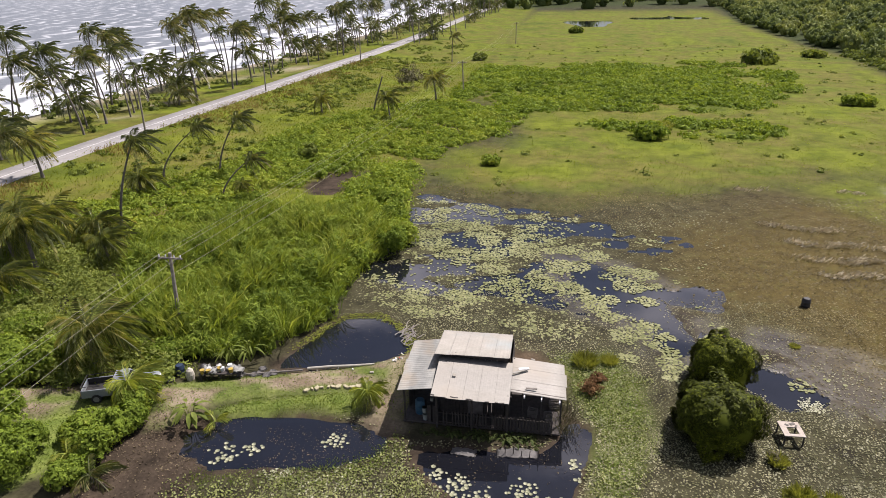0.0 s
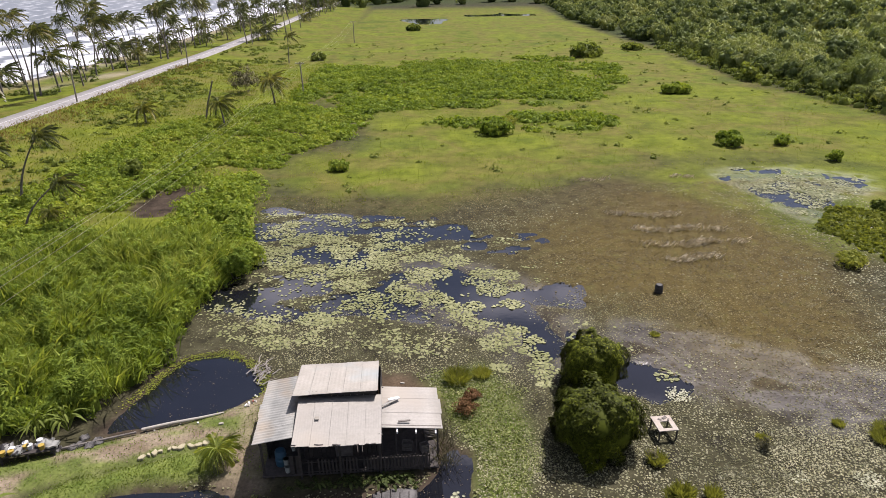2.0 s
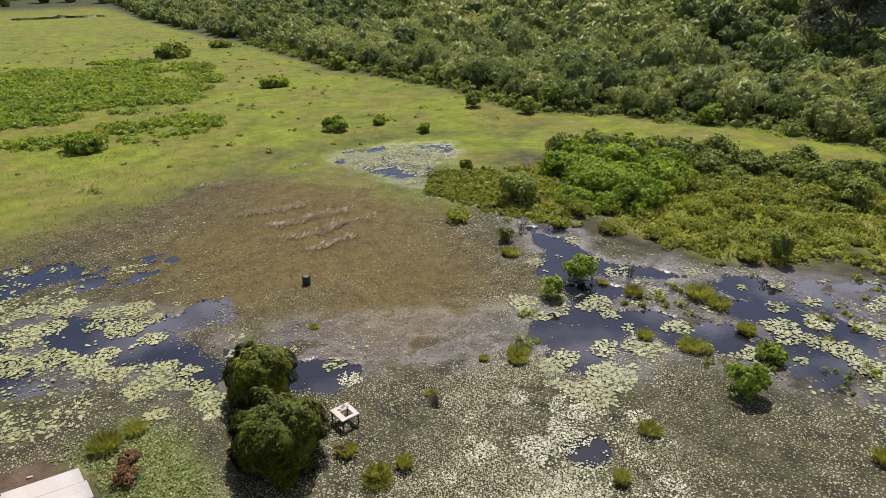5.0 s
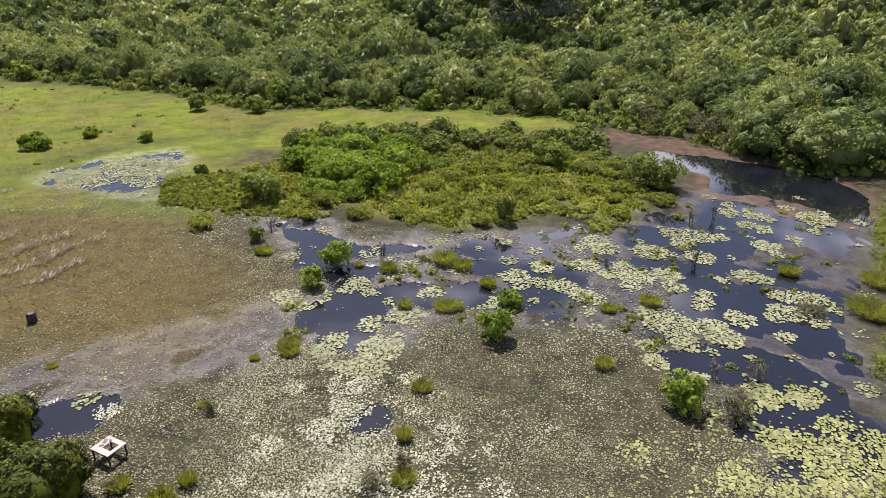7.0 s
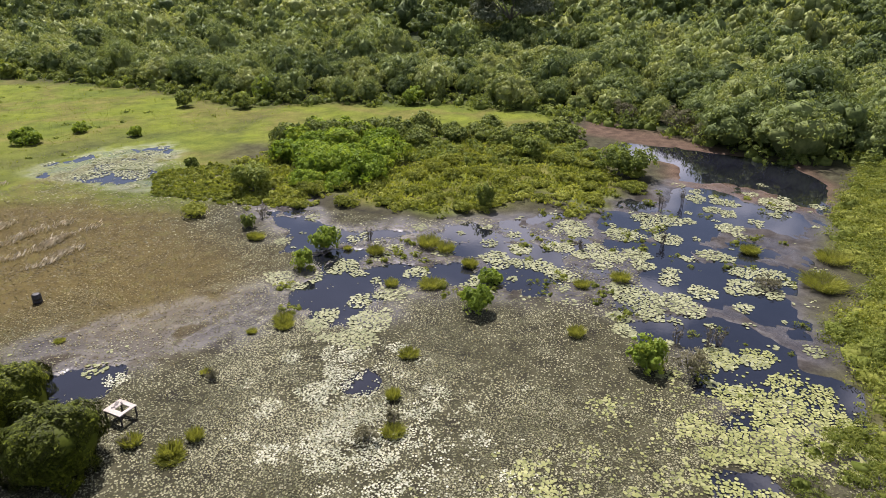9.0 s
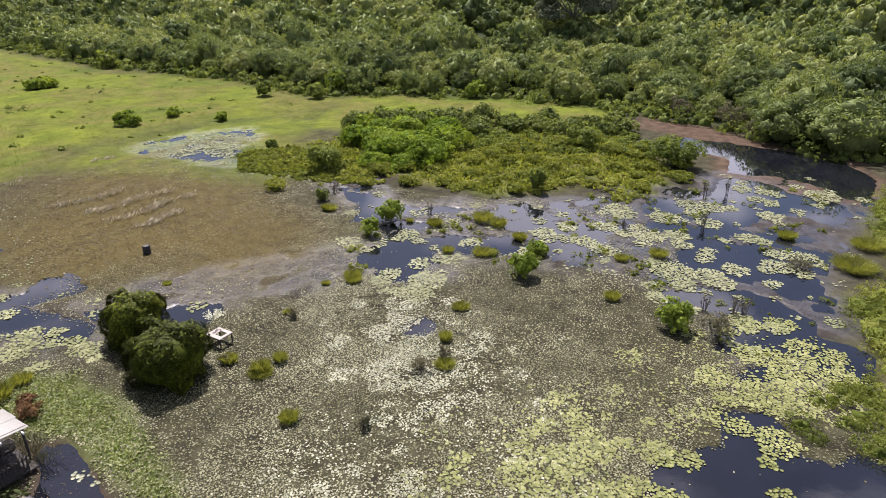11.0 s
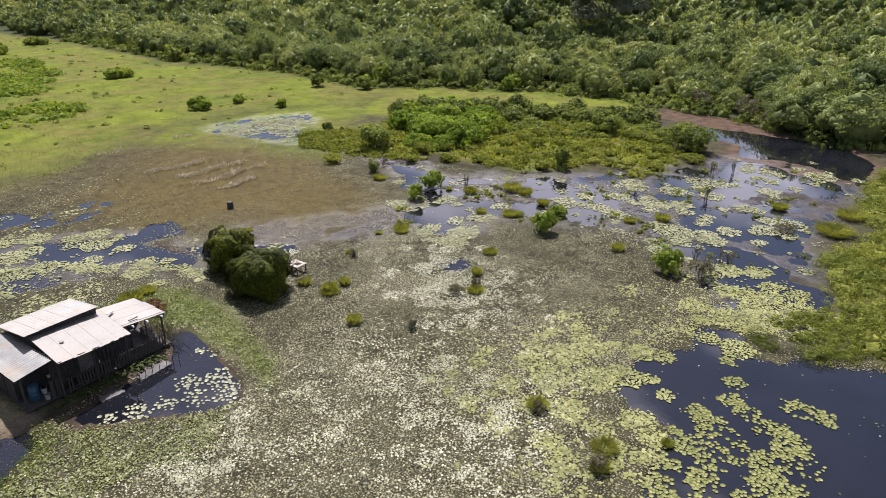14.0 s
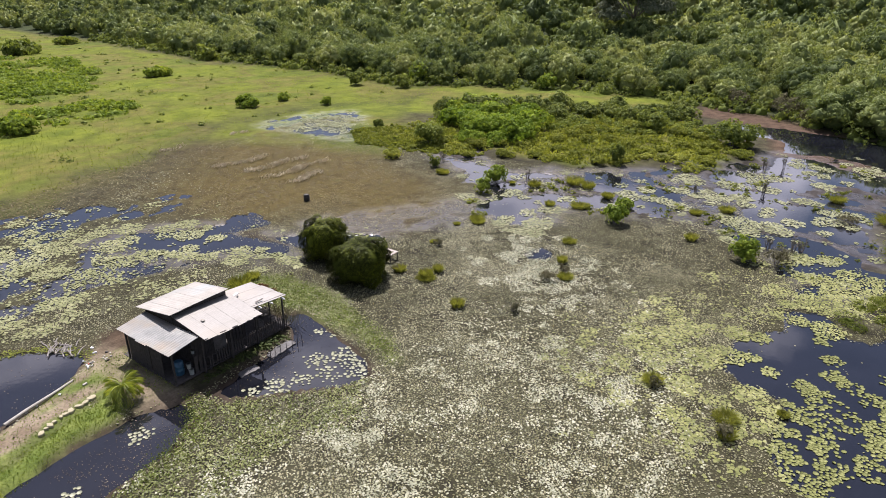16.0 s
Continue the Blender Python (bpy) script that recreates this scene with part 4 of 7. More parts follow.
LAGOON_EAST = [(40.2, 6.5, 0.9), (42.0, 5.1, 1.0), (38.8, 5.5, 1.1), (36.9, 7.6, 0.9), (35.5, 9.5, 0.7), (46.8, 2.5, 1.1), (47.5, 0.6, 1.0), (44.3, 2.3, 1.2), (44.0, 0.5, 0.8), (46.4, -0.6, 0.5), (65.0, 0.7, 1.6), (56.0, 4.3, 1.2), (33.8, 3.2, 0.9), (33.0, 2.6, 0.6), (34.0, 1.1, 0.7), (34.0, 8.8, 0.8), (33.5, 6.3, 0.6), (36.0, 20.0, 0.9), (40.0, 14.6, 0.8), (40.8, 16.9, 1.1), (43.0, 19.4, 0.9)]
YELLOW_SHORE = [(13.1, 9.3, 1.0), (14.9, 8.0, 1.2), (12.0, 7.6, 1.0), (16.5, 7.0, 1.0), (13.7, 5.3, 1.2), (15.0, 4.1, 1.0), (17.9, 4.2, 0.9), (18.3, 2.9, 0.6), (15.6, 2.8, 0.5), (14.6, 1.6, 0.5), (11.4, 2.0, 0.9), (10.5, 0.9, 0.7), (8.7, 2.4, 0.8), (9.6, 3.5, 0.7), (10.1, 5.5, 1.0), (9.4, 7.2, 0.8), (7.2, 5.1, 0.8), (6.5, 3.9, 0.8), (7.8, 2.0, 0.6), (8.9, 0.8, 0.7)]
YELLOW_NEAR = [(20.2, -0.4, 0.5), (18.1, -1.2, 0.6), (16.3, -1.4, 0.7), (14.2, -0.3, 0.6), (15.7, -2.4, 0.7), (13.4, -1.1, 0.9), (12.9, -2.2, 0.9), (11.0, -2.0, 1.0), (11.4, -0.2, 0.9), (9.6, -0.3, 0.7), (7.6, -0.6, 0.9), (9.2, -2.0, 0.8), (7.6, -2.5, 0.9), (5.7, -1.8, 1.0), (14.7, -3.9, 1.0), (14.2, -4.8, 1.0), (12.1, -4.2, 0.9), (13.1, -5.6, 0.9), (17.6, -4.7, 0.9), (17.6, -5.8, 0.7), (10.6, -4.6, 1.0), (8.8, -4.0, 0.9), (8.9, -5.5, 0.9), (11.3, -5.8, 0.5)]
YELLOW_BANK = [(31.9, 3.6, 0.6), (33.6, 2.9, 1.0), (34.7, 0.9, 0.9), (32.4, -0.4, 0.9), (29.9, 1.9, 0.9), (29.8, 0.8, 1.2), (29.8, -0.8, 1.4), (28.0, -0.6, 1.5), (25.6, 0.5, 1.6), (28.0, -2.0, 1.2), (29.8, -2.9, 1.2), (32.0, -2.3, 1.0), (25.9, -1.2, 1.2), (24.3, 2.3, 0.7), (25.9, 3.6, 0.9), (22.1, 1.3, 0.8), (22.0, -0.5, 1.1), (26.2, 2.5, 0.6)]
WHITE_CLUMPS = [(23.3, 23.6, 1.1), (22.1, 22.4, 1.2), (20.8, 21.9, 0.8), (19.5, 22.7, 0.9), (19.2, 21.4, 0.9), (21.6, 25.9, 0.6), (19.6, 19.2, 1.3), (18.1, 19.5, 1.2), (16.1, 19.1, 1.6), (17.0, 17.2, 1.4), (20.9, 16.7, 1.0), (22.4, 16.6, 0.9), (18.9, 15.9, 1.0), (22.2, 14.2, 0.4), (16.9, 23.9, 0.6), (17.4, 23.9, 0.6), (17.2, 24.8, 0.4), (14.7, 23.6, 0.5), (14.6, 21.4, 0.8), (20.1, 13.0, 0.7), (18.4, 26.4, 0.4), (15.3, 33.2, 0.7), (25.4, 20.8, 0.6), (25.1, 12.2, 0.4)]


def in_clumps(x, y, rows, seed, grow=1.0):
    """1 inside round clumps of given places and radii, with ragged rims."""
    best = np.zeros(len(x))
    ragged = wob(x, y, 0.7, 0.3, seed)
    for cx, cy, cr in rows:
        best = np.maximum(best, smooth(cr * grow + 0.15, cr * grow - 0.2, np.hypot(x - cx, y - cy) + ragged * min(1.0, cr)))
    return best


p = jittered(-16, 30, 31, 68, 0.2, rng)
x, y = p.T
lake_in = smooth(0.5, -1.0, sd(LAKE, x, y) + wob(x, y, 4, 1.5, 8))
thick = smooth(5, -3, x + wob(x, y, 6, 4, 103))
c = lake_in * thick * np.maximum(clusters(x, y, 2.0, 67, 0.5, 1.35, 0.12) * patches(x, y, 4.5, 102, 0.36, 0.43) * 0.92, 0.1)
c = np.maximum(c, 0.5 * lake_in * clusters(x, y, 2.3, 61, 0.3, 0.9, 0.45))
c = np.maximum(c, 0.95 * in_clumps(x, y, LAKE_CLUMPS, 62, 1.15))
lay_pads("lake_lily_pads", p, c * (1 - dry(x, y)), 0.112, PAD, rng, "pale green lily pads floating in patches on the lake", "lily pads")
p = jittered(24, 75, -8, 77, 0.21, rng)
x, y = p.T
c = smooth(1.5, -0.5, np.minimum(sd(WATER_RIGHT, x, y), sd(SILVER, x, y)) + wob(x, y, 4, 1.5, 21))
c = c * np.maximum(0.75 * clusters(x, y, 2.3, 71, 0.25, 0.85, 0.5), 0.75 * smooth(1, -1, sd(SILVER, x, y)) * patches(x, y, 2.2, 113, 0.45, 0.52))
c = np.maximum(c, 0.95 * in_clumps(x, y, LAGOON_WEST + LAGOON_MIDDLE + LAGOON_EAST, 72, 1.1))
lay_pads("lagoon_lily_pads", p, c * (1 - dry(x, y)), 0.118, PAD_LAGOON, rng, "pale green lily pads in drifts on the lagoon", "lily pads")
p = jittered(-6, 38, -10, 16, 0.17, rng)
x, y = p.T
near_open = smooth(0.3, -0.6, sd(WATER_NEAR, x, y))
c = smooth(0.8, -1.2, sd(YELLOW_FIELD, x, y) + wob(x, y, 3.5, 3.0, 115)) * (1 - near_open) * np.maximum(clusters(x, y, 1.5, 91, 0.3, 0.8, 0.3) * 0.85 * patches(x, y, 4, 117, 0.38, 0.48), 0.1)
c = np.maximum(c, 0.95 * in_clumps(x, y, YELLOW_SHORE + YELLOW_BANK, 118, 1.1))
lay_pads("yellow_lily_pads", p, c * (1 - dry(x, y)), 0.094, PAD_YELLOW, rng, "yellow-green lily pads crowding the edge of the water", "lily pads")


def pad_form(k, r, mat):
    """One thick floating leaf with a notch."""
    v, f = discs(np.array([[0, 0, 0.0]]), r, np.random.RandomState(700 + k), 0.05)
    rim = np.array([(i, (i + 1) % 6, 6 + (i + 1) % 6, 6 + i) for i in range(6)])
    return raw("lily_pad", np.concatenate([v, v - np.array([0, 0, 0.012])]), np.concatenate([f, rim]), mat)


yellow_forms = [pad_form(k, 0.1 + 0.01 * k, PAD_YELLOW) for k in range(4)]
for cx, cy, cr in YELLOW_NEAR:
    drift = empty("lily_pad_clump", pose(cx, cy, 0.0), "round clump of yellow-green lily pads on dark water", "lily pads", "clumps of yellow pads")
    q = jittered(-cr * 1.3, cr * 1.3, -cr * 1.3, cr * 1.3, 0.19, rng)
    inside = in_clumps(q[:, 0] + cx, q[:, 1] + cy, [(cx, cy, cr)], 119, 1.08)
    loose = 0.25 + 0.75 * patches(q[:, 0] + cx, q[:, 1] + cy, 0.9, 120, 0.36, 0.5)
    for x0, y0 in q[rng.rand(len(q)) < inside * loose]:
        ob = part("lily_pad", yellow_forms[rng.randint(4)], None, drift)
        ob.matrix_basis = pose(x0, y0, 0.02 + 0.02 * rng.rand(), rng.uniform(-6, 6), rng.uniform(-6, 6), rng.uniform(0, 360)) @ Matrix.Diagonal((rng.uniform(0.7, 1.2),) * 2 + (1, 1))
p = jittered(-20, 4, 20, 31, 0.235, rng)
x, y = p.T
c = np.zeros(len(p))
for cx, cy, cr in ((-10.4, 26.3, 0.7), (-16.1, 24.6, 0.7), (-14.8, 25.1, 0.6), (-0.6, 24.0, 0.8), (0.9, 23.0, 0.9), (0.3, 21.6, 1.0), (-1.0, 22.3, 0.9), (-2.2, 23.4, 0.7), (-3.6, 24.1, 0.8), (-4.8, 24.8, 0.6), (1.9, 26.4, 0.4), (2.3, 25.4, 0.4)):
    c = np.maximum(c, smooth(cr + 0.2, cr - 0.3, np.hypot(x - cx, y - cy) + wob(x, y, 0.9, 0.4, 121)) * 0.8)
pad_forms = [pad_form(k, 0.092 + 0.01 * k, PAD_PALE) for k in range(4)]
pond_pads = p[rng.rand(len(p)) < c]
for nx, ny, rr in ((-10.4, 26.3, 1.6), (-15.5, 24.8, 2.2), (-1.2, 23.4, 6.5)):
    drift = empty("lily_pad_drift", pose(nx, ny, 0.0), "pale lily pads floating in the pond by the house", "lily pads", "pond lily pads")
    for x0, y0 in pond_pads:
        if math.hypot(x0 - nx, y0 - ny) < rr:
            ob = part("lily_pad", pad_forms[rng.randint(4)], None, drift)
            ob.matrix_basis = pose(x0 - nx, y0 - ny, 0.02 + 0.01 * rng.rand(), 0, 0, rng.uniform(0, 360)) @ Matrix.Diagonal((rng.uniform(0.7, 1.2),) * 2 + (1, 1))

# small floating leaves: the pale drifts and the olive carpet
p = jittered(-14, 30, 0, 34, 0.11, rng)
x, y = p.T
pale = smooth(2.5, -2.0, sd(PALE_FIELD, x, y) + wob(x, y, 5, 2.5, 131)) * (0.06 + 0.34 * patches(x, y, 1.3, 133, 0.42, 0.58) * patches(x, y, 6, 136, 0.38, 0.55) + 0.6 * clusters(x, y, 1.4, 81, 0.25, 0.8, 0.2) * patches(x, y, 5, 134, 0.4, 0.5))
pale = np.maximum(pale, smooth(1.2, -0.8, sd(PALE_STREAK, x, y) + wob(x, y, 2.5, 1.4, 135)) * (0.03 + 0.4 * clusters(x, y, 1.7, 83, 0.2, 0.6, 0.5)))
pale = np.maximum(pale, in_clumps(x, y, WHITE_CLUMPS, 137, 1.05) * (0.25 + 0.6 * patches(x, y, 0.9, 138, 0.36, 0.5)))
clear = (1 - dry(x, y)) * smooth(0.0, 0.5, pond(x, y)) * smooth(-0.2, 0.3, sd(WATER_NEAR, x, y))
lay_pads("pale_floating_leaves", p, pale * clear, 0.056, PAD_PALE, rng, "pale small floating leaves in drifts on the marsh", "floating leaves", 0.2)
def brownness(x, y):
    near_meadow = smooth(9, 1, sd(MEADOW, x, y) + wob(x, y, 5, 4, 55))
    return np.maximum(smooth(8, -5, sd(BROWN, x, y) + wob(x, y, 6, 5, 53)), near_meadow)


def carpet_clear(x, y):
    c = (1 - dry(x, y)) * smooth(0.0, 0.5, pond(x, y)) * (1 - 0.99 * open_water(x, y))
    return c * (1 - 0.22 * smooth(0.6, -0.8, np.minimum(sd(WET_SHEET, x, y), sd(WATER_RIGHT, x, y)) + wob(x, y, 2, 1.5, 142)))


near_p = np.concatenate([jittered(-13, 26, 3, 30, 0.11, rng), jittered(-15, 34, 30.1, 46, 0.145, rng), jittered(26.1, 34, 0, 30, 0.14, rng), jittered(-8, 26, -14, 3, 0.15, rng)])
x, y = near_p.T
near_c = carpet_clear(x, y) * (0.5 + 0.45 * patches(x, y, 3.5, 141, 0.35, 0.6))
far_p = np.concatenate([jittered(-16, 48, 46, 72, 0.23, rng), jittered(34, 48, 6, 46, 0.23, rng)])
fx, fy = far_p.T
far_c = carpet_clear(fx, fy) * (0.4 + 0.5 * patches(fx, fy, 4, 143, 0.35, 0.6))
lay_pads("marsh_leaf_carpet", near_p, near_c * (1 - brownness(x, y)), 0.06, MAT_LEAF, rng, "olive carpet of small floating marsh leaves", "floating leaves", 0.2, 0.02, True)
lay_pads("brown_leaf_carpet", near_p, near_c * brownness(x, y) * 0.8, 0.07, MAT_FAR, rng, "brown carpet of small marsh leaves", "floating leaves", 0.2, 0.02, True)
lay_pads("outer_leaf_carpet", far_p, far_c * (1 - brownness(fx, fy)), 0.095, MAT_LEAF, rng, "olive carpet of marsh leaves round the lagoon", "floating leaves", 0.15, 0.015, True)
lay_pads("far_leaf_carpet", far_p, far_c * brownness(fx, fy), 0.095, MAT_FAR, rng, "brown-green carpet of marsh leaves", "floating leaves", 0.15, 0.015, True)
GREEN_CARPET = [(-17.5, 22.4), (-13, 23.5), (-9.6, 24.2), (-7.8, 26.6), (-6.6, 26.4), (-5.4, 24.2), (-3.6, 22.2), (-1, 20.2), (-3, 18.5), (-8, 20), (-12, 20), (-18, 19)]
p = jittered(-20, 8, 17, 38, 0.115, rng)
x, y = p.T
c = smooth(0.9, -0.6, np.minimum(sd(GREEN_CARPET, x, y), sd(GREEN_EDGE, x, y)) + wob(x, y, 2.5, 1.2, 145)) * smooth(-0.1, 0.35, pond(x, y)) * (0.4 + 0.55 * patches(x, y, 1.5, 147, 0.3, 0.6))
lay_pads("green_leaf_carpet", p, c * (1 - dry(x, y)), 0.065, MAT_GREEN, rng, "fresh green carpet of small leaves round the ponds", "floating leaves", 0.5, 0.07, True)
p = jittered(-18, -7, 33, 41, 0.1, rng)
x, y = p.T
rim = sd(POND_BACK, x, y) + wob(x, y, 1.2, 0.3, 148)
lay_pads("pond_scum", p, smooth(0.75, 0.35, rim) * smooth(-0.25, 0.0, rim) * smooth(34, 36.5, y) * 0.85, 0.06, LEAF_YELLOW, rng, "yellow-green scum along the far rim of the pond", "pond scum", 0.2, 0.04, True)
p = np.concatenate([inside_points(POND_BACK, 260, rng), inside_points(POND_FRONT, 900, rng), inside_points(POND_HOUSE, 500, rng)])
lay_pads("floating_specks", p, 0.1 + 0.9 * patches(p[:, 0], p[:, 1], 1.8, 149, 0.5, 0.6), 0.03, LEAF_LITTER, rng, "brown leaf specks floating on the ponds", "floating specks", 0.2, 0.015, True)
MUD_FLAT = [(-21.8, 27.6), (-18.5, 27.6), (-16.5, 23.5), (-16.5, 19), (-23, 18)]
p = np.concatenate([inside_points(MUD_FLAT, 3400, rng), inside_points(PATH, 350, rng)])
lay_pads("leaf_litter", p, 0.8 * smooth(-0.3, 0.2, pond(p[:, 0], p[:, 1])) * (0.25 + 0.75 * patches(p[:, 0], p[:, 1], 1.2, 151, 0.4, 0.6)), 0.05, LEAF_LITTER, rng, "brown leaf litter on the mud and the track", "leaf litter", 0.5, 0.02, True)

# ---- cane, scrub and bushes ----
LEFT_THICKET = [(-52, 50), (-44, 51), (-35, 46), (-31, 38), (-23.5, 33), (-22.6, 30.2), (-27.3, 29.2), (-36, 28.6), (-50, 38)]
pts = inside_points(REEDS, 4600, rng)
tall = fbm(pts[:, 0], pts[:, 1], 3.0, 79, 3)
for lo, hi, h in ((0.0, 0.44, 1.5), (0.44, 0.54, 2.0), (0.54, 1.0, 2.7)):
    reeds("wild_cane", pts[(tall >= lo) & (tall < hi)][::2], h, (0.1, 0.0), 10, 0.075, LEAF_REED, rng, "tall green wild cane bending in the wind", "cane")
pts = inside_points(REEDS, 520, rng, 0.3)
tall = fbm(pts[:, 0], pts[:, 1], 3.0, 79, 3)
brush("cane_clumps", pts, rng.uniform(0.5, 1.1, 520), (0.6 + 3.0 * tall) * rng.uniform(0.6, 1.1, 520), 130, 0.5, LEAF_REED, rng, "arching green clumps of wild cane leaves", "cane", 0.16)
pts = inside_points(SCRUB_EDGE, 1600, rng)
pts = pts[sd(POOL_SCRUB, pts[:, 0], pts[:, 1]) > 0.8]
near_lake = smooth(-26, -17, pts[:, 0]) * smooth(48, 54, pts[:, 1]) * smooth(85, 70, pts[:, 1])
keep = (fbm(pts[:, 0], pts[:, 1], 9, 80, 3) > 0.3) | (near_lake > 0.35)
pts, near_lake = pts[keep], near_lake[keep]
size = rng.uniform(0.5, 1.3, len(pts)) * (1 + 0.6 * near_lake)
brush("scrub", pts, size * 1.15, size * rng.uniform(0.4, 0.95, len(pts)) * (1 + 0.7 * near_lake), 84, 0.265, LEAF_BRIGHT, rng, "bright green broad-leaved scrub beside the marsh", "scrub", 0.65)
pts = np.concatenate([inside_points(SCRUB_FIELD, 2700, rng), inside_points(SCRUB_FIELD_SMALL, 150, rng)])
pts = pts[fbm(pts[:, 0], pts[:, 1], 10, 84, 4) > 0.38]
size = rng.uniform(0.7, 2.0, len(pts))
brush("field_scrub", pts, size * 1.2, size * rng.uniform(0.25, 0.6, len(pts)), 36, 0.47, LEAF_BRIGHT, rng, "low green creeper thicket in the wet meadow", "scrub", 0.6)
pts = inside_points(LEFT_THICKET, 330, rng)
size = rng.uniform(0.7, 1.7, len(pts))
brush("thicket", pts, size, size * rng.uniform(0.6, 1.1, len(pts)), 160, 0.21, LEAF_BUSH, rng, "dense green thicket between the palms", "thicket", 0.5)
verge = np.stack([rng.uniform(-62, -30, 900), rng.uniform(48, 230, 900)], 1)
verge = verge[(verge[:, 0] > line_x(ROAD_LINE, verge[:, 1]) + 4) & (verge[:, 0] < -19) & (sd(SCRUB_EDGE, verge[:, 0], verge[:, 1]) > -2) & (fbm(verge[:, 0], verge[:, 1], 12, 86, 3) > 0.47)]
size = rng.uniform(0.4, 1.2, len(verge))
brush("verge_scrub", verge, size * 1.3, size * 0.55, 40, 0.42, LEAF_BUSH, rng, "low mixed scrub on the road verge", "scrub", 0.45)

# grass of the meadow, the verge and the lawns
pts = np.concatenate([inside_points([(-17, 66), (40, 74), (66, 66), (84, 73), (80, 130), (-20, 130)], 15000, rng), inside_points([(-20, 130), (80, 130), (80, 230), (-22, 230)], 4000, rng)])
pts = pts[(sd(MEADOW, pts[:, 0], pts[:, 1]) + wob(pts[:, 0], pts[:, 1], 7, 4, 50) < 0) & (fbm(pts[:, 0], pts[:, 1], 3, 88, 4) > 0.36)]
tufts = inside_points([(-16, 70), (40, 78), (80, 76), (80, 230), (-22, 230)], 330, rng)
size = 0.25 + 0.8 * rng.uniform(0, 1, len(tufts)) ** 3
brush("meadow_tufts", tufts, size * 1.2, size * 0.6, 26, 0.3, LEAF_BUSH, rng, "small dark tufts dotted over the meadow", "tufts", 0.4)
reeds("meadow_grass", pts[::4], 0.16, (0.2, 0), 4, 0.12, LEAF_GRASS, rng, "yellow-green wet meadow grass", "grass", 0.9)
pts = np.stack([rng.uniform(-62, -18, 6000), rng.uniform(46, 180, 6000)], 1)
pts = pts[(pts[:, 0] > line_x(ROAD_LINE, pts[:, 1]) + 3.2) & (sd(POOL_SCRUB, pts[:, 0], pts[:, 1]) > 0.4)]
reeds("verge_grass", pts, 0.4, (0.2, 0), 4, 0.11, LEAF_GRASS, rng, "rough green and yellow grass along the road", "grass", 0.9)
pts = np.stack([rng.uniform(2.8, 10, 1800), rng.uniform(50, 190, 1800)], 1)
pts[:, 0] += line_x(ROAD_LINE, pts[:, 1])
pts = pts[fbm(pts[:, 0], pts[:, 1], 9, 89, 3) + 0.012 * (6 - (pts[:, 0] - line_x(ROAD_LINE, pts[:, 1]))) > 0.52]
reeds("dry_verge_grass", pts, 0.7, (0.2, 0), 5, 0.07, LEAF_DRY, rng, "orange-brown dry grass along the road", "dry grass", 0.5)
pts = np.concatenate([inside_points(LAWN_PATH, 700, rng), inside_points(PATH, 900, rng), inside_points(LAWN, 1500, rng), inside_points(GREEN_EDGE, 1500, rng), inside_points([(-17, 22), (-9, 23.4), (-6.5, 26.2), (-7.5, 27.2), (-9, 25.2), (-13, 23.6), (-17, 22.8)], 700, rng)])
reeds("lawn_grass", pts, 0.11, (0.1, 0), 4, 0.05, LEAF_LAWN, rng, "short bright green grass beside the path and ponds", "grass")
pts = np.concatenate([inside_points(BROWN, 2600, rng), np.stack([rng.uniform(-8, 36, 1400), rng.uniform(4, 46, 1400)], 1)])
pts = pts[(open_water(pts[:, 0], pts[:, 1]) < 0.3) & (sd(HOUSE_GROUND, pts[:, 0], pts[:, 1]) > 0.5)]
reeds("sedge", pts[::2], 0.16, (0.1, 0), 4, 0.04, LEAF_SEDGE, rng, "thin brown-green sedge standing in the marsh", "sedge", 0.7)
straw = []
for x0, y0, x1, y1, n in ((20.4, 62.3, 28.4, 61.2, 150), (21.2, 58.2, 28.9, 57.4, 170), (21.4, 54.4, 29.7, 54.4, 230), (21.7, 51.4, 26.5, 51.4, 120), (20.7, 73.2, 24.2, 73.7, 40), (31.4, 74.0, 34.1, 73.5, 30)):
    n = n * 2 // 3
    knots = rng.uniform(0, 1, 9)
    t = np.clip(knots[rng.randint(9, size=n)] + rng.normal(scale=0.07, size=n), -0.05, 1.05)
    straw.append(np.stack([x0 + (x1 - x0) * t, y0 + (y1 - y0) * t + 0.35 * np.sin(7 * t + x0)], 1) + rng.normal(scale=0.17, size=(n, 2)))
reeds("straw_ridges", np.concatenate(straw), 0.34, (0.6, -0.1), 6, 0.085, LEAF_STRAW, rng, "bleached straw-coloured grass flattened in rows", "dry grass")

# the bushy island of the lagoon and the banks
pts = inside_points(ISLAND, 620, rng)
pts = pts[sd(ISLAND, pts[:, 0], pts[:, 1]) + wob(pts[:, 0], pts[:, 1], 3.5, 4.0, 47) < -1.5]
size = rng.uniform(0.4, 1.1, len(pts))
bright = sd(BRIGHT_BUSH, pts[:, 0], pts[:, 1]) < 0
low = (pts[:, 0] + 0.35 * pts[:, 1] < 74) & ~bright
hgt = np.where(bright, size * rng.uniform(0.9, 1.3, len(pts)), np.where(low, np.minimum(size, 1.3) * rng.uniform(0.45, 1.0, len(pts)), size * rng.uniform(0.7, 1.15, len(pts))))
dark = ~bright & ~low
brush("island_bushes", pts[bright], size[bright] * 1.15, hgt[bright], 90, 0.27, LEAF_ISLAND, rng, "bright green rounded bushes on the lagoon island", "bushes", 0.6)
brush("island_low_growth", pts[low], size[low], hgt[low] * 0.7, 80, 0.26, LEAF_YELLOW, rng, "low yellow-green plants on the lagoon island", "plants", 0.45)
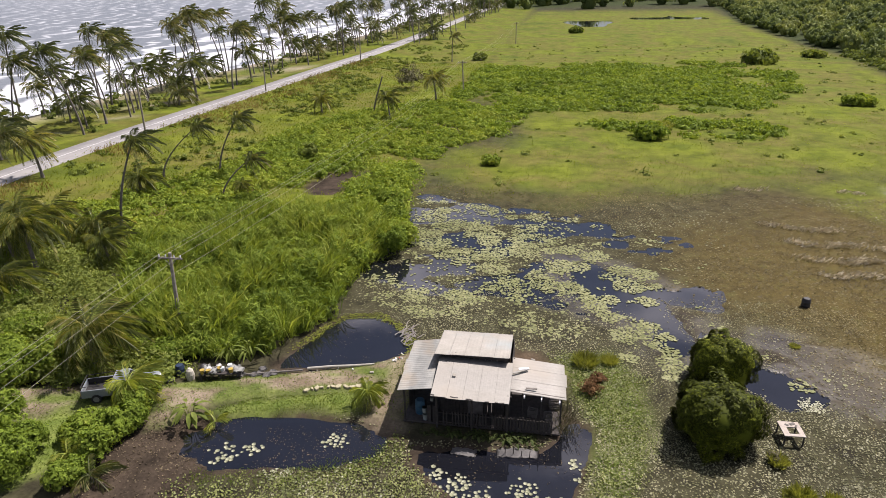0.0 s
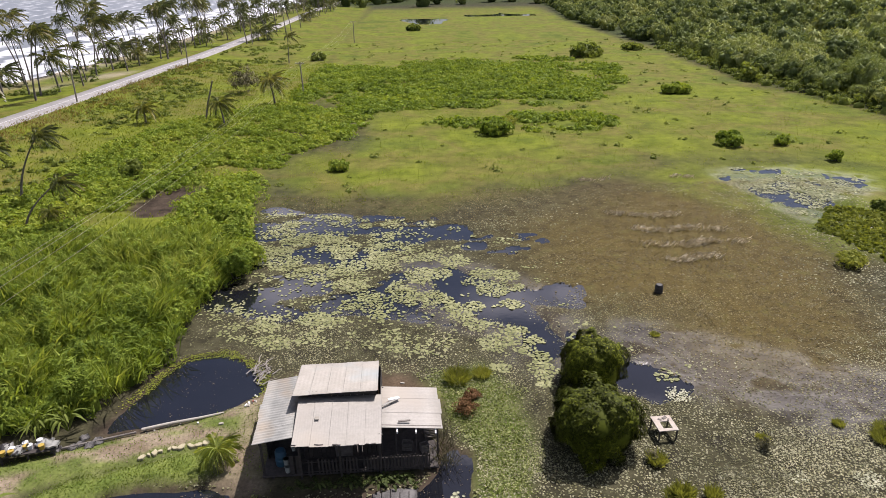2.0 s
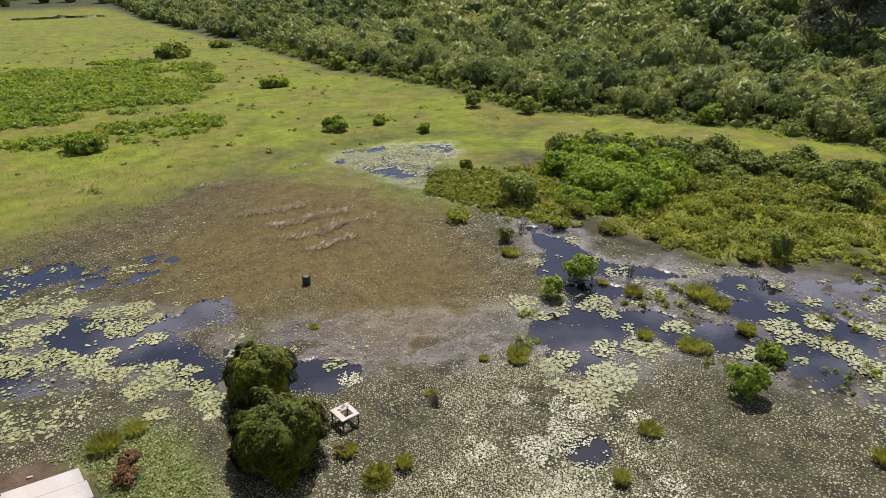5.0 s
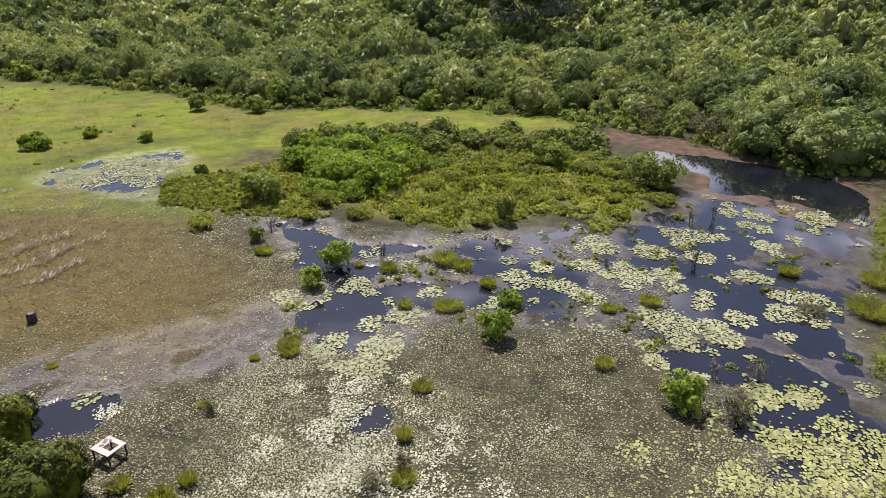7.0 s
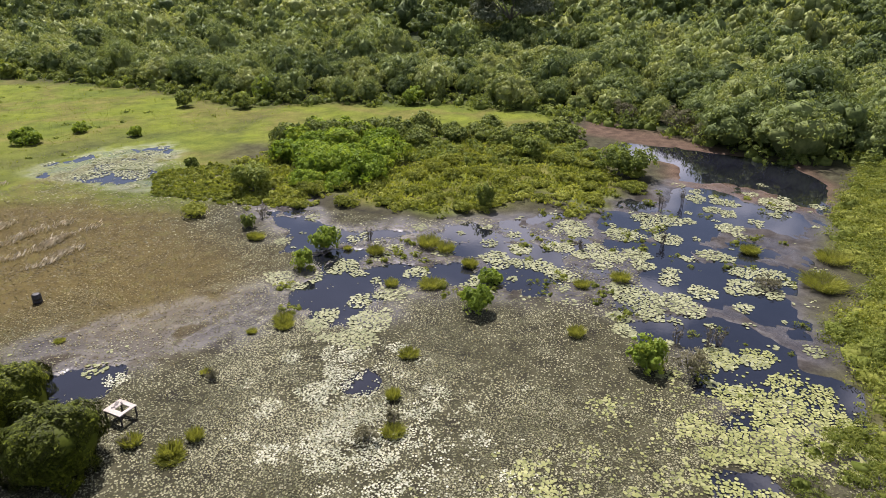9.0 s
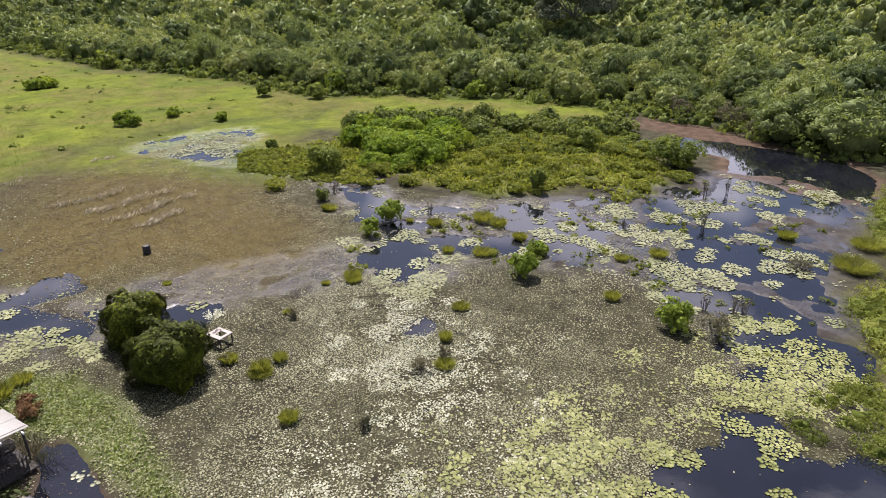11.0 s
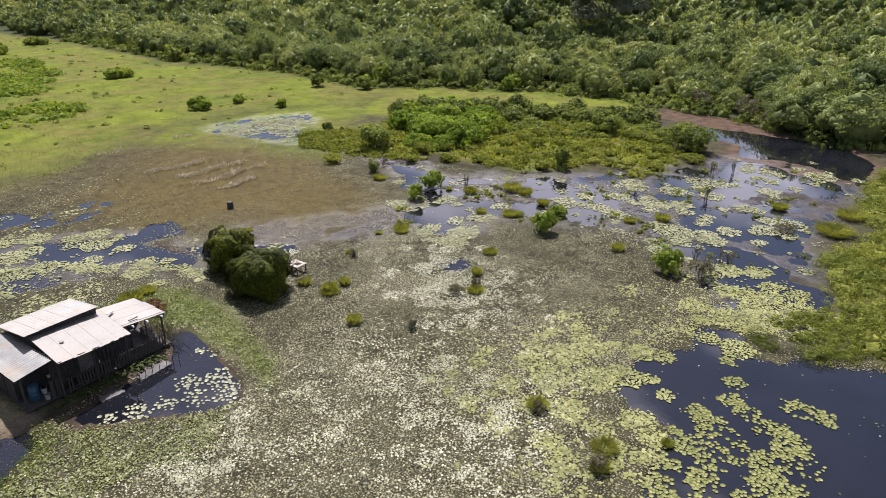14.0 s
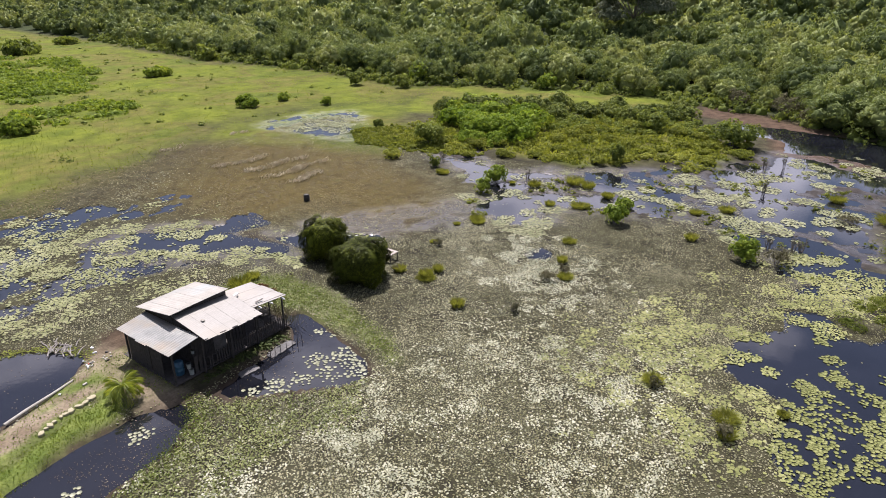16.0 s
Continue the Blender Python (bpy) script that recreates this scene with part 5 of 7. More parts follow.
brush("island_dark_bushes", pts[dark], size[dark] * 1.1, hgt[dark], 80, 0.27, LEAF_BUSH, rng, "dark green bushes at the back of the lagoon island", "bushes", 0.55)
pts = inside_points(ISLAND, 2800, rng)
pts = pts[sd(ISLAND, pts[:, 0], pts[:, 1]) + wob(pts[:, 0], pts[:, 1], 4, 4.0, 47) < -3.5]
reeds("island_sedge", pts, 0.5, (0.1, 0), 6, 0.2, LEAF_YELLOW, rng, "yellow-green sedge between the island bushes", "sedge")
pts = inside_points(PADBED, 380, rng)
size = rng.uniform(0.35, 0.9, len(pts))
brush("water_plants", pts, size, size * rng.uniform(0.2, 0.6, len(pts)), 30, 0.36, LEAF_YELLOW, rng, "broad-leaved yellow-green water plants", "water plants", 0.6)
pts = inside_points(RIGHT_BANK, 2600, rng)
pts = pts[pts[:, 1] > -13.5]
size = rng.uniform(0.5, 1.5, len(pts))
brush("bank_growth", pts, size * 1.2, size * rng.uniform(0.2, 0.9, len(pts)), 105, 0.17, LEAF_BANK, rng, "yellow-green bank growth beside the lagoon", "bank plants", 0.45)
pts = inside_points(NEAR_BANK, 34, rng)
size = rng.uniform(0.4, 0.9, len(pts))
brush("near_bank_growth", pts, size * 1.1, size * 0.6, 260, 0.13, LEAF_BANK, rng, "olive green tuft of bushes in the water", "bank plants", 0.35)
tuft = np.stack([rng.uniform(24, 66, 700), rng.uniform(-5, 48, 700)], 1)
tuft = tuft[(sd(WATER_RIGHT, tuft[:, 0], tuft[:, 1]) < 1.5) & (fbm(tuft[:, 0], tuft[:, 1], 3.5, 92, 3) > 0.56)]
size = rng.uniform(0.25, 0.6, len(tuft))
brush("lagoon_tufts", tuft, size * 1.2, size * 0.7, 40, 0.2, LEAF_YELLOW, rng, "small yellow-green tufts standing in the lagoon", "tufts", 0.35)

BUSH_GREEN = [(31.5, 32.9, 0.93, 1.63), (35.6, 33.6, 1.33, 1.9), (30.2, 6.6, 1.23, 2.0), (36.3, 19.2, 0.99, 1.09), (31.7, 18.3, 1.26, 1.96), (90.3, 56.1, 1.82, 2.6), (81.7, 79.5, 2.79, 3.99), (51.7, 86.4, 1.12, 1.41), (54.1, 78.4, 0.92, 1.26), (14.3, 98, 3.22, 2.09), (44.6, 87, 2, 1.81), (52, 126.3, 1.68, 1.56), (-7.8, 80.6, 1.44, 1.29), (54.3, 126.8, 2.5, 1.61)]
BUSH_DARK = [(36.3, 42.5, 0.73, 1.32), (50, 25.9, 1.17, 2.57), (68.6, 27.9, 2.45, 3.38), (67, 16.3, 3.28, 3.35), (44.2, 49.1, 2.36, 3), (74.4, 78.3, 1.98, 2.48), (70.8, 87.2, 1.55, 2.56), (-32, 79.7, 1.5, 2.12), (50.4, 185.3, 5.5, 3.3), (7.2, 274.4, 2.79, 2.12), (69.5, 197.4, 3.07, 1.68), (-21.3, 188.3, 2.38, 1.78), (74.9, 139.7, 3.18, 3.36), (83.1, 80, 2.94, 3.55), (88.2, 73.4, 1.21, 2.76), (47, 60.7, 0.76, 1.16)]
BUSH_YELLOW = [(36.6, 29.4, 0.98, 0.98), (40, 26.3, 1.35, 1.17), (39.7, 24.6, 0.99, 1.14), (38.1, 21.6, 0.74, 0.76), (12.4, 25.6, 0.76, 0.95), (24.8, 29.1, 0.88, 0.64), (33.6, 22.8, 1.17, 0.65), (41, 10.7, 1, 0.87), (51.1, 2.4, 1.11, 0.82), (46.9, -2.8, 2.15, 1), (52.2, -3.5, 1.71, 1.03), (34.6, 40, 0.92, 0.7), (36.3, 48.9, 1.51, 1.05), (31.9, 11.4, 0.77, 0.89), (10, 21, 0.7, 0.85), (2.8, 35.6, 1.1, 1.0), (4.3, 36.0, 0.8, 0.7), (15.9, 101.4, 2.55, 1.89), (16.4, 39.7, 0.45, 0.3)]
BUSH_TWIG = [(19.2, 17.4, 0.48, 0.9), (17.4, 17.8, 0.7, 0.8), (17.8, 28.4, 0.4, 0.7), (11.8, 28.1, 0.35, 0.5), (31, 4.4, 1.3, 1.6), (11.8, 17.6, 0.45, 0.8), (6.8, 2.4, 0.6, 0.8), (9, 6.6, 0.48, 0.7), (44.9, 0.8, 1.05, 0.82), (-30.5, 139.5, 4.22, 5.2), (91, 14, 3.2, 3.4), (87, 9.5, 2.6, 2.8), (93.5, 22, 2.4, 3.0)]
BUSH_RUST = [(2.9, 32.7, 0.83, 0.7), (3.5, 33.8, 0.68, 0.5)]
BUSH_SHORE = [(-15.6, 48.5, 1.3, 1.9), (-13.7, 51.2, 1.65, 2.6), (-13.6, 53.8, 2.0, 2.25), (-15.6, 52.2, 1.3, 1.9), (-16.2, 47.2, 1.65, 2.6), (-18.3, 44.8, 2.0, 2.25), (-16.1, 44.0, 1.3, 1.9), (-14.9, 58.1, 1.65, 2.6), (-16.6, 62.9, 2.0, 2.25), (-17.4, 54.7, 1.3, 1.9)]
BUSH_LEFT = [(-32, 28.6, 1.53, 1.91), (-30.2, 29.6, 1.55, 2.33), (-34, 30.3, 1.8, 1.96), (-26.8, 32.6, 1.47, 1.49), (-24.3, 32.3, 1.45, 1.47), (-22.9, 33.2, 1.1, 1.38), (-21.2, 33.4, 0.92, 1.22), (-28.6, 24, 1.67, 2.34), (-25.9, 21.4, 1.53, 2.53), (-26.1, 22.9, 1.17, 1.72), (-22.6, 28.4, 0.8, 1.3), (-22.6, 27.1, 0.97, 1.5), (-22.3, 25.7, 1.05, 1.6), (-22.5, 24.6, 1.15, 1.7), (-22.7, 23.4, 1.1, 1.7), (-24.1, 25.2, 1.0, 1.4), (-24.1, 24.3, 1.06, 1.4), (-22.5, 21.9, 0.85, 1.09), (-22.8, 21.0, 0.83, 1.41), (-35.1, 33.6, 1.74, 1.73), (-39.8, 37, 1.89, 1.88)]


def bush_mesh(name, r, h, leaf, count, mat, seed, narrow=0.5, core=0.7):
    q = np.random.RandomState(seed)
    lobes = [(0, 0, h * 0.4, r * 0.75, h * 0.55)]
    for k in range(7):
        a, d = q.uniform(0, 6.28), r * q.uniform(0.35, 0.6)
        lobes.append((d * math.cos(a), d * math.sin(a), h * q.uniform(0.3, 0.65), r * q.uniform(0.3, 0.5), h * q.uniform(0.25, 0.4)))
    v, f = crown(lobes, count // 8, leaf, q, core, -0.5, narrow)
    return raw(name, v, f, mat)


def bushes(rows, leaf, mat, seed, label, group, count=900, narrow=0.5, core=0.7):
    for k, (x, y, r, h) in enumerate(rows):
        far = math.hypot(x, y)
        g = float(land(np.array([x]), np.array([y]))[0])
        t = empty("bush", pose(x, y, max(g, -0.05)), label, "bush", group)
        n = int(count * min(1.6, max(0.5, r)) * (0.5 if far > 100 else 1.0))
        part("foliage", bush_mesh("foliage", r, h, leaf * max(1.0, far / 55) * (0.8 + 0.2 * r), n, mat, seed + k, narrow, core), None, t)
        bm = bmesh.new()
        for j in range(4):
            a = j * 1.6 + k
            rod(bm, (0.05 * math.cos(a), 0.05 * math.sin(a), -0.15), (r * 0.4 * math.cos(a), r * 0.4 * math.sin(a), h * 0.55), 0.03, 0.015, 5)
        part("stem", bm, BARK, t)


def stand(poly, n, gap, rng, lo, hi, flat, tall):
    """Rows for bushes(): places in an outline, no two nearer than gap."""
    rows = []
    for x, y in inside_points(poly, n, rng):
        if all((x - r[0]) ** 2 + (y - r[1]) ** 2 > gap * gap for r in rows):
            r = rng.uniform(lo, hi)
            rows.append((x, y, r, r * rng.uniform(flat, tall)))
    return rows


ISLAND_BACK = [(60, 58), (66, 59), (70, 53), (75, 42), (82, 32), (84, 27), (78, 25), (72, 33), (66, 42), (66, 50)]
ISLAND_FRONT = [(45, 45), (49, 42), (56, 38), (64, 34), (72, 30), (78, 26), (72, 14.5), (65, 13), (58, 15.5), (53, 20.5), (47.5, 28.5), (44.5, 36)]
bushes(stand(BRIGHT_BUSH, 300, 2.7, rng, 1.6, 3.0, 0.75, 1.1), 0.19, LEAF_ISLAND, 900, "bright green rounded bush on the lagoon island", "bright island bushes", 1100, 0.6)
bushes(stand(ISLAND_BACK, 300, 3.4, rng, 1.4, 2.8, 0.8, 1.2), 0.2, LEAF_FOREST_BUSH, 1000, "grey-green bush at the back of the lagoon island", "dark island bushes", 900)
bushes(stand(ISLAND_FRONT, 260, 3.0, rng, 0.8, 1.7, 0.5, 0.8), 0.17, LEAF_YELLOW, 1100, "low yellow-green shrub at the island's wet edge", "low island shrubs", 800, 0.4)
bushes(BUSH_GREEN, 0.2, LEAF_BRIGHT, 200, "rounded bright green leafy bush in the marsh", "green bushes", narrow=0.6)
bushes(BUSH_DARK, 0.2, LEAF_BUSH, 230, "dark green dense rounded bush", "dark bushes")


def sedge_tuft(x, y, r, h, seed):
    """A clump of arching blades from one root."""
    q = np.random.RandomState(seed)
    n = int(620 * r + 120)
    a, d = q.uniform(0, 6.28, n), r * 0.55 * np.sqrt(q.rand(n))
    root = np.stack([d * np.cos(a), d * np.sin(a), np.full(n, -0.05)], 1)
    out = q.uniform(0.0, 0.55, n) * r
    b = a + q.normal(scale=0.7, size=n)
    tip = root + np.stack([out * np.cos(b), out * np.sin(b), h * q.uniform(0.45, 1.15, n)], 1)
    root[:, 2] += h * q.uniform(0, 0.3, n)
    v, f = blades(root, tip, q.uniform(0.018, 0.05, n), q)
    t = empty("sedge_tuft", pose(x, y, max(float(land(np.array([x]), np.array([y]))[0]), 0.0)), "olive-green grassy tuft standing in wet marsh", "sedge", "marsh tufts")
    part("grass", raw("grass", v, f, LEAF_TUFT), None, t)


SMALL_TUFTS = [(22.7, 29.9), (24.2, 28.5), (13.7, 25.4), (12.1, 25.4), (12.0, 27.9), (18.1, 29.1), (18.5, 16.9), (21.0, 18.4), (33.9, 22.5), (32.4, 25.4), (41.4, 10.8), (38.8, 13.0), (51.1, 2.7), (46.2, -3.0), (38.2, 21.9), (36.4, 32.0), (25.0, 19.7), (34.4, 40.4), (8.4, 2.6), (6.9, 2.2), (10.6, 0.2), (9.4, 6.9)]
for k, (x, y) in enumerate(SMALL_TUFTS):
    sedge_tuft(x, y, 0.45 + 0.13 * (k * 3 % 5), 0.3 + 0.08 * (k * 2 % 5), 1300 + k)
for k, (x, y, r, h) in enumerate(BUSH_YELLOW):
    if math.hypot(x, y) < 60:
        sedge_tuft(x, y, r, h * 0.75, 1340 + k)
bushes([row for row in BUSH_YELLOW if math.hypot(row[0], row[1]) >= 60], 0.18, LEAF_YELLOW, 260, "low yellow-green bush standing in wet ground", "yellow bushes", narrow=0.35)
bushes(BUSH_TWIG, 0.2, LEAF_DEAD, 290, "grey-brown twiggy half-dead bush", "twiggy bushes", 700, 0.16, 0.3)
bushes(BUSH_RUST, 0.16, LEAF_RUST, 310, "rust-brown dried bush beside the house", "dried bushes", 800, 0.25)
bushes(BUSH_SHORE, 0.17, LEAF_BRIGHT, 360, "tall leafy shrub leaning over the lake shore", "shore shrubs", 1500, 0.6)
bushes(BUSH_LEFT, 0.16, LEAF_BRIGHT, 320, "leafy green shrub beside the dirt track", "track shrubs", 2600, 0.6)


for k, (x, y, r, h) in enumerate(((33.9, 5.6, 0.5, 1.3), (34.5, 3.8, 0.8, 1.5), (35.0, 3.2, 0.6, 1.2), (49.5, 9.1, 0.35, 1.4), (60.6, 9.1, 0.5, 1.8), (57.6, 10.7, 0.5, 1.9), (39.1, 31.6, 0.5, 1.1), (38.7, 43.0, 0.7, 1.2), (45.2, 14.9, 0.4, 1.0))):
    q = np.random.RandomState(860 + k)
    t = empty("stalk_plant", pose(x, y, -0.05), "clump of dry grey stalks standing in the lagoon", "plant", "dry stalks")
    bm = bmesh.new()
    tips = []
    for j in range(7):
        a = q.uniform(0, 6.28)
        tip = np.array([r * q.uniform(0.2, 0.8) * math.cos(a), r * q.uniform(0.2, 0.8) * math.sin(a), h * q.uniform(0.6, 1.0)])
        rod(bm, (0.1 * math.cos(a), 0.1 * math.sin(a), -0.1), tuple(tip), 0.03, 0.012, 5)
        tips += [tip * f for f in (1.0, 0.8, 0.65)]
    part("stalk", bm, BARK, t)
    tips = np.repeat(np.array(tips), 3, 0) + q.normal(scale=0.08, size=(63, 3))
    v, f = leaf_tris(tips, q.normal(size=(63, 3)), q.uniform(0.15, 0.35, 63), q.uniform(0.05, 0.1, 63), q)
    part("leaf", raw("leaf", v, f, LEAF_STALK), None, t)


# ---- woods on the rising ground ----
def tree_crown(seed, size, per, leaf, lobes=9, rings=4, seg=7):
    r = np.random.RandomState(seed)
    chunks = []
    for k in range(lobes):
        a, up = k * 2.4 + r.uniform(-0.4, 0.4), 1 - (k + r.uniform(0.1, 0.9)) / lobes
        d = size * 0.66 * math.sqrt(1 - up * up)
        rr = size * r.uniform(0.34, 0.5)
        c = np.array([d * math.cos(a), d * math.sin(a), size * (0.42 + 0.56 * up) * r.uniform(0.9, 1.1)])
        sc = np.array([rr, rr, rr * r.uniform(0.65, 0.9)])
        chunks.append(spray(per, r, sc, c, leaf, -0.5))
        bv, bf = lump(0.62, rings, seg, r, 0.1)
        chunks.append((bv * sc + c, bf))
    bv, bf = lump(0.62, 3, 6, r)
    chunks.append((bv * np.array([size, size, size * 0.9]) + np.array([0, 0, size * 0.42]), bf))
    return join(chunks)


def woods(name, pts, sizes, templates, label, rng, mat):
    z = land(pts[:, 0], pts[:, 1])
    chunks, tone = [], []
    for (x, y), s, g in zip(pts, sizes, z):
        v, f = templates[rng.randint(len(templates))]
        a = rng.uniform(0, 6.28)
        c, d = math.cos(a), math.sin(a)
        w = v @ np.array([[c, d, 0], [-d, c, 0], [0, 0, 1]]) * np.array([s, s, s * rng.uniform(0.95, 1.45)])
        tone.append(np.full(len(v), rng.rand(), np.float32))
        chunks.append((w + np.array([x, y, g]), f))
    v, f = join(chunks)
    me = raw(name, v, f, mat)
    me.attributes.new("tone", "FLOAT", "POINT").data.foreach_set("value", np.concatenate(tone))
    return tagged(new(name, me), label, "woods", kind="stuff")


def forest_points(n, y0, y1, d0, d1, rng, gap):
    y = rng.uniform(y0, y1, n)
    x = line_x(FOREST_LINE, y) + d0 + (d1 - d0) * rng.uniform(0, 1, n) ** 1.15
    ok = y > -12 - 0.12 * (x - 80)
    p, kept = np.stack([x[ok], y[ok]], 1), []
    p = p[past_forest(p[:, 0], p[:, 1]) > min(d0 * 0.8, d0)]
    for q in p:
        if all((q[0] - k[0]) ** 2 + (q[1] - k[1]) ** 2 > gap * gap for k in kept):
            kept.append(q)
    return np.array(kept)


near_t = [tree_crown(k, 1.0, 230, 0.078, 11, 3, 6) for k in range(7)]
mid_t = [tree_crown(60 + k, 1.0, 120, 0.098, 10, 3, 6) for k in range(6)]
far_t = [tree_crown(20 + k, 1.0, 52, 0.15, 9, 3, 5) for k in range(6)]
vfar_t = [tree_crown(40 + k, 1.0, 34, 0.2, 9, 3, 5) for k in range(4)]
pts = forest_points(620, -14, 200, -2, 8, rng, 1.3)
size = rng.uniform(0.7, 2.2, len(pts))
brush("wood_edge", pts, size * 1.1, size * rng.uniform(0.7, 1.2, len(pts)), 60, 0.4, LEAF_BUSH, rng, "shrubby edge of the woods", "shrubs", 0.55)
pts = forest_points(900, -22, 130, 2, 26, rng, 3.7)
woods("woods", pts, rng.uniform(1.7, 4.3, len(pts)) * (1 + 0.3 * smooth(28, 8, pts[:, 1])), near_t, "dense green tropical woods rising behind the marsh", rng, LEAF_FOREST)
pts = np.concatenate([forest_points(700, -30, 170, 24, 52, rng, 4.4), forest_points(120, 130, 170, 3, 24, rng, 3.2)])
woods("middle_woods", pts, rng.uniform(2.4, 5.0, len(pts)), mid_t, "dense green woods behind the first trees", rng, LEAF_FOREST)
pts = forest_points(1100, -60, 330, 50, 170, rng, 5.2)
woods("far_woods", pts, rng.uniform(3.2, 6.0, len(pts)), far_t, "dense green wooded slope", rng, LEAF_FOREST)
pts = forest_points(900, 150, 460, 1, 90, rng, 4.2)
woods("wood_belt", pts, rng.uniform(2.2, 4.4, len(pts)), far_t, "dense belt of low woods along the meadow", rng, LEAF_FOREST)
pts = np.concatenate([forest_points(600, -60, 700, 160, 420, rng, 9)])
woods("distant_woods", pts, rng.uniform(4.0, 7.0, len(pts)), vfar_t, "distant wooded hills", rng, LEAF_FOREST)
pts = np.stack([rng.uniform(-60, 260, 230), rng.uniform(440, 760, 230)], 1)
woods("plain_woods", pts, rng.uniform(4.5, 8.0, len(pts)), vfar_t, "distant line of trees across the plain", rng, LEAF_FOREST)


def big_tree(x, y, size, seed, label):
    g = float(land(np.array([x]), np.array([y]))[0])
    t = empty("rain_tree", pose(x, y, g), label, "tree")
    q = np.random.RandomState(seed)
    bm = rodded((0, 0, -0.3), (0, 0, size * 0.9), 0.5, 0.3)
    for k in range(7):
        a = k * 0.9
        rod(bm, (0, 0, size * 0.6), (size * 0.6 * math.cos(a), size * 0.6 * math.sin(a), size * 1.15), 0.22, 0.08, 6)
    part("trunk", bm, BARK, t)
    lobes = []
    for k in range(34):
        a, d = q.uniform(0, 6.28), size * math.sqrt(q.uniform(0, 1)) * 0.85
        lobes.append((d * math.cos(a), d * math.sin(a), size * ((0.6 if k % 3 == 0 else 1.1) + 0.5 * (1 - (d / size) ** 2)) * q.uniform(0.85, 1.1), size * q.uniform(0.2, 0.32), size * q.uniform(0.14, 0.22)))
    v, f = crown(lobes, 260, 0.6, q, 0.75, -0.4, 0.5)
    part("crown", raw("crown", v, f, LEAF_GREY), None, t)


big_tree(146, 61, 10.5, 5, "large pale-crowned tree rising above the woods")


# ---- the two dense mangrove-like trees in the marsh ----
def marsh_tree(x, y, r, h, seed, label):
    q = np.random.RandomState(seed)
    t = empty("marsh_tree", pose(x, y, 0), label, "tree", "trees in the marsh")
    bm = bmesh.new()
    rod(bm, (0, 0, -0.3), (0.1, 0.05, h * 0.6), 0.16, 0.07)
    for k in range(6):
        a = k * 1.05
        rod(bm, (0.7 * math.cos(a), 0.7 * math.sin(a), -0.2), (0.1, 0.05, 0.9), 0.05, 0.06, 6)
        rod(bm, (0.05, 0, h * 0.35), (r * 0.6 * math.cos(a), r * 0.6 * math.sin(a), h * 0.62), 0.06, 0.03, 6)
    part("trunk", bm, BARK, t)
    n = 17000
    d = sphere_points(n, q, -0.7)
    flat = np.hypot(d[:, 0], d[:, 1])
    steep = (np.abs(d[:, 2]) ** 2.8 + flat ** 2.8) ** (-1 / 2.8)
    ph = q.uniform(0, 6.28, 9)
    az = np.arctan2(d[:, 1], d[:, 0])
    swell = 1 + 0.13 * np.sin(3 * az + 2.5 * d[:, 2] + ph[0]) + 0.08 * np.sin(5 * az - 4 * d[:, 2] + ph[7]) + 0.07 * np.sin(7 * az + ph[1]) * np.sin(5 * d[:, 2] + ph[2]) + 0.08 * np.sin(11 * d[:, 0] + ph[3]) * np.sin(10 * d[:, 1] + 8 * d[:, 2] + ph[4]) + 0.06 * np.sin(21 * d[:, 0] + ph[5]) * np.sin(19 * d[:, 1] + 17 * d[:, 2] + ph[6])
    skin = (swell * steep * (0.97 - 0.1 * q.uniform(0, 1, n) ** 2 + 0.09 * (q.rand(n) > 0.93) * q.rand(n)))[:, None]
    sc, mid = np.array([r * 0.9, r * 0.9, h * 0.52]), np.array([0, 0, h * 0.45])
    L = 0.17 * q.uniform(0.55, 1.4, n)
    out = np.stack([d[:, 0] * flat ** 0.8, d[:, 1] * flat ** 0.8, np.sign(d[:, 2]) * np.abs(d[:, 2]) ** 1.8], 1) / sc
    chunks = [leaf_tris(d * skin * sc + mid, out / np.linalg.norm(out, axis=1, keepdims=True) + q.normal(scale=0.17, size=d.shape), L, L * 0.5, q)]
    bv, bf = lump(0.9, 8, 14, q, 0.04)
    chunks.append((bv * sc * np.array([1.0, 1.0, 0.96]) + mid, bf))
    v, f = join(chunks)
    part("crown", raw("crown", v, f, LEAF_DARK), None, t)
    return t


marsh_tree(9.3, 29.6, 2.45, 3.3, 3, "dense dark green bushy tree standing in the marsh")
marsh_tree(10.55, 34.5, 1.95, 3.3, 4, "dense bushy tree with a sunlit yellow-green top")


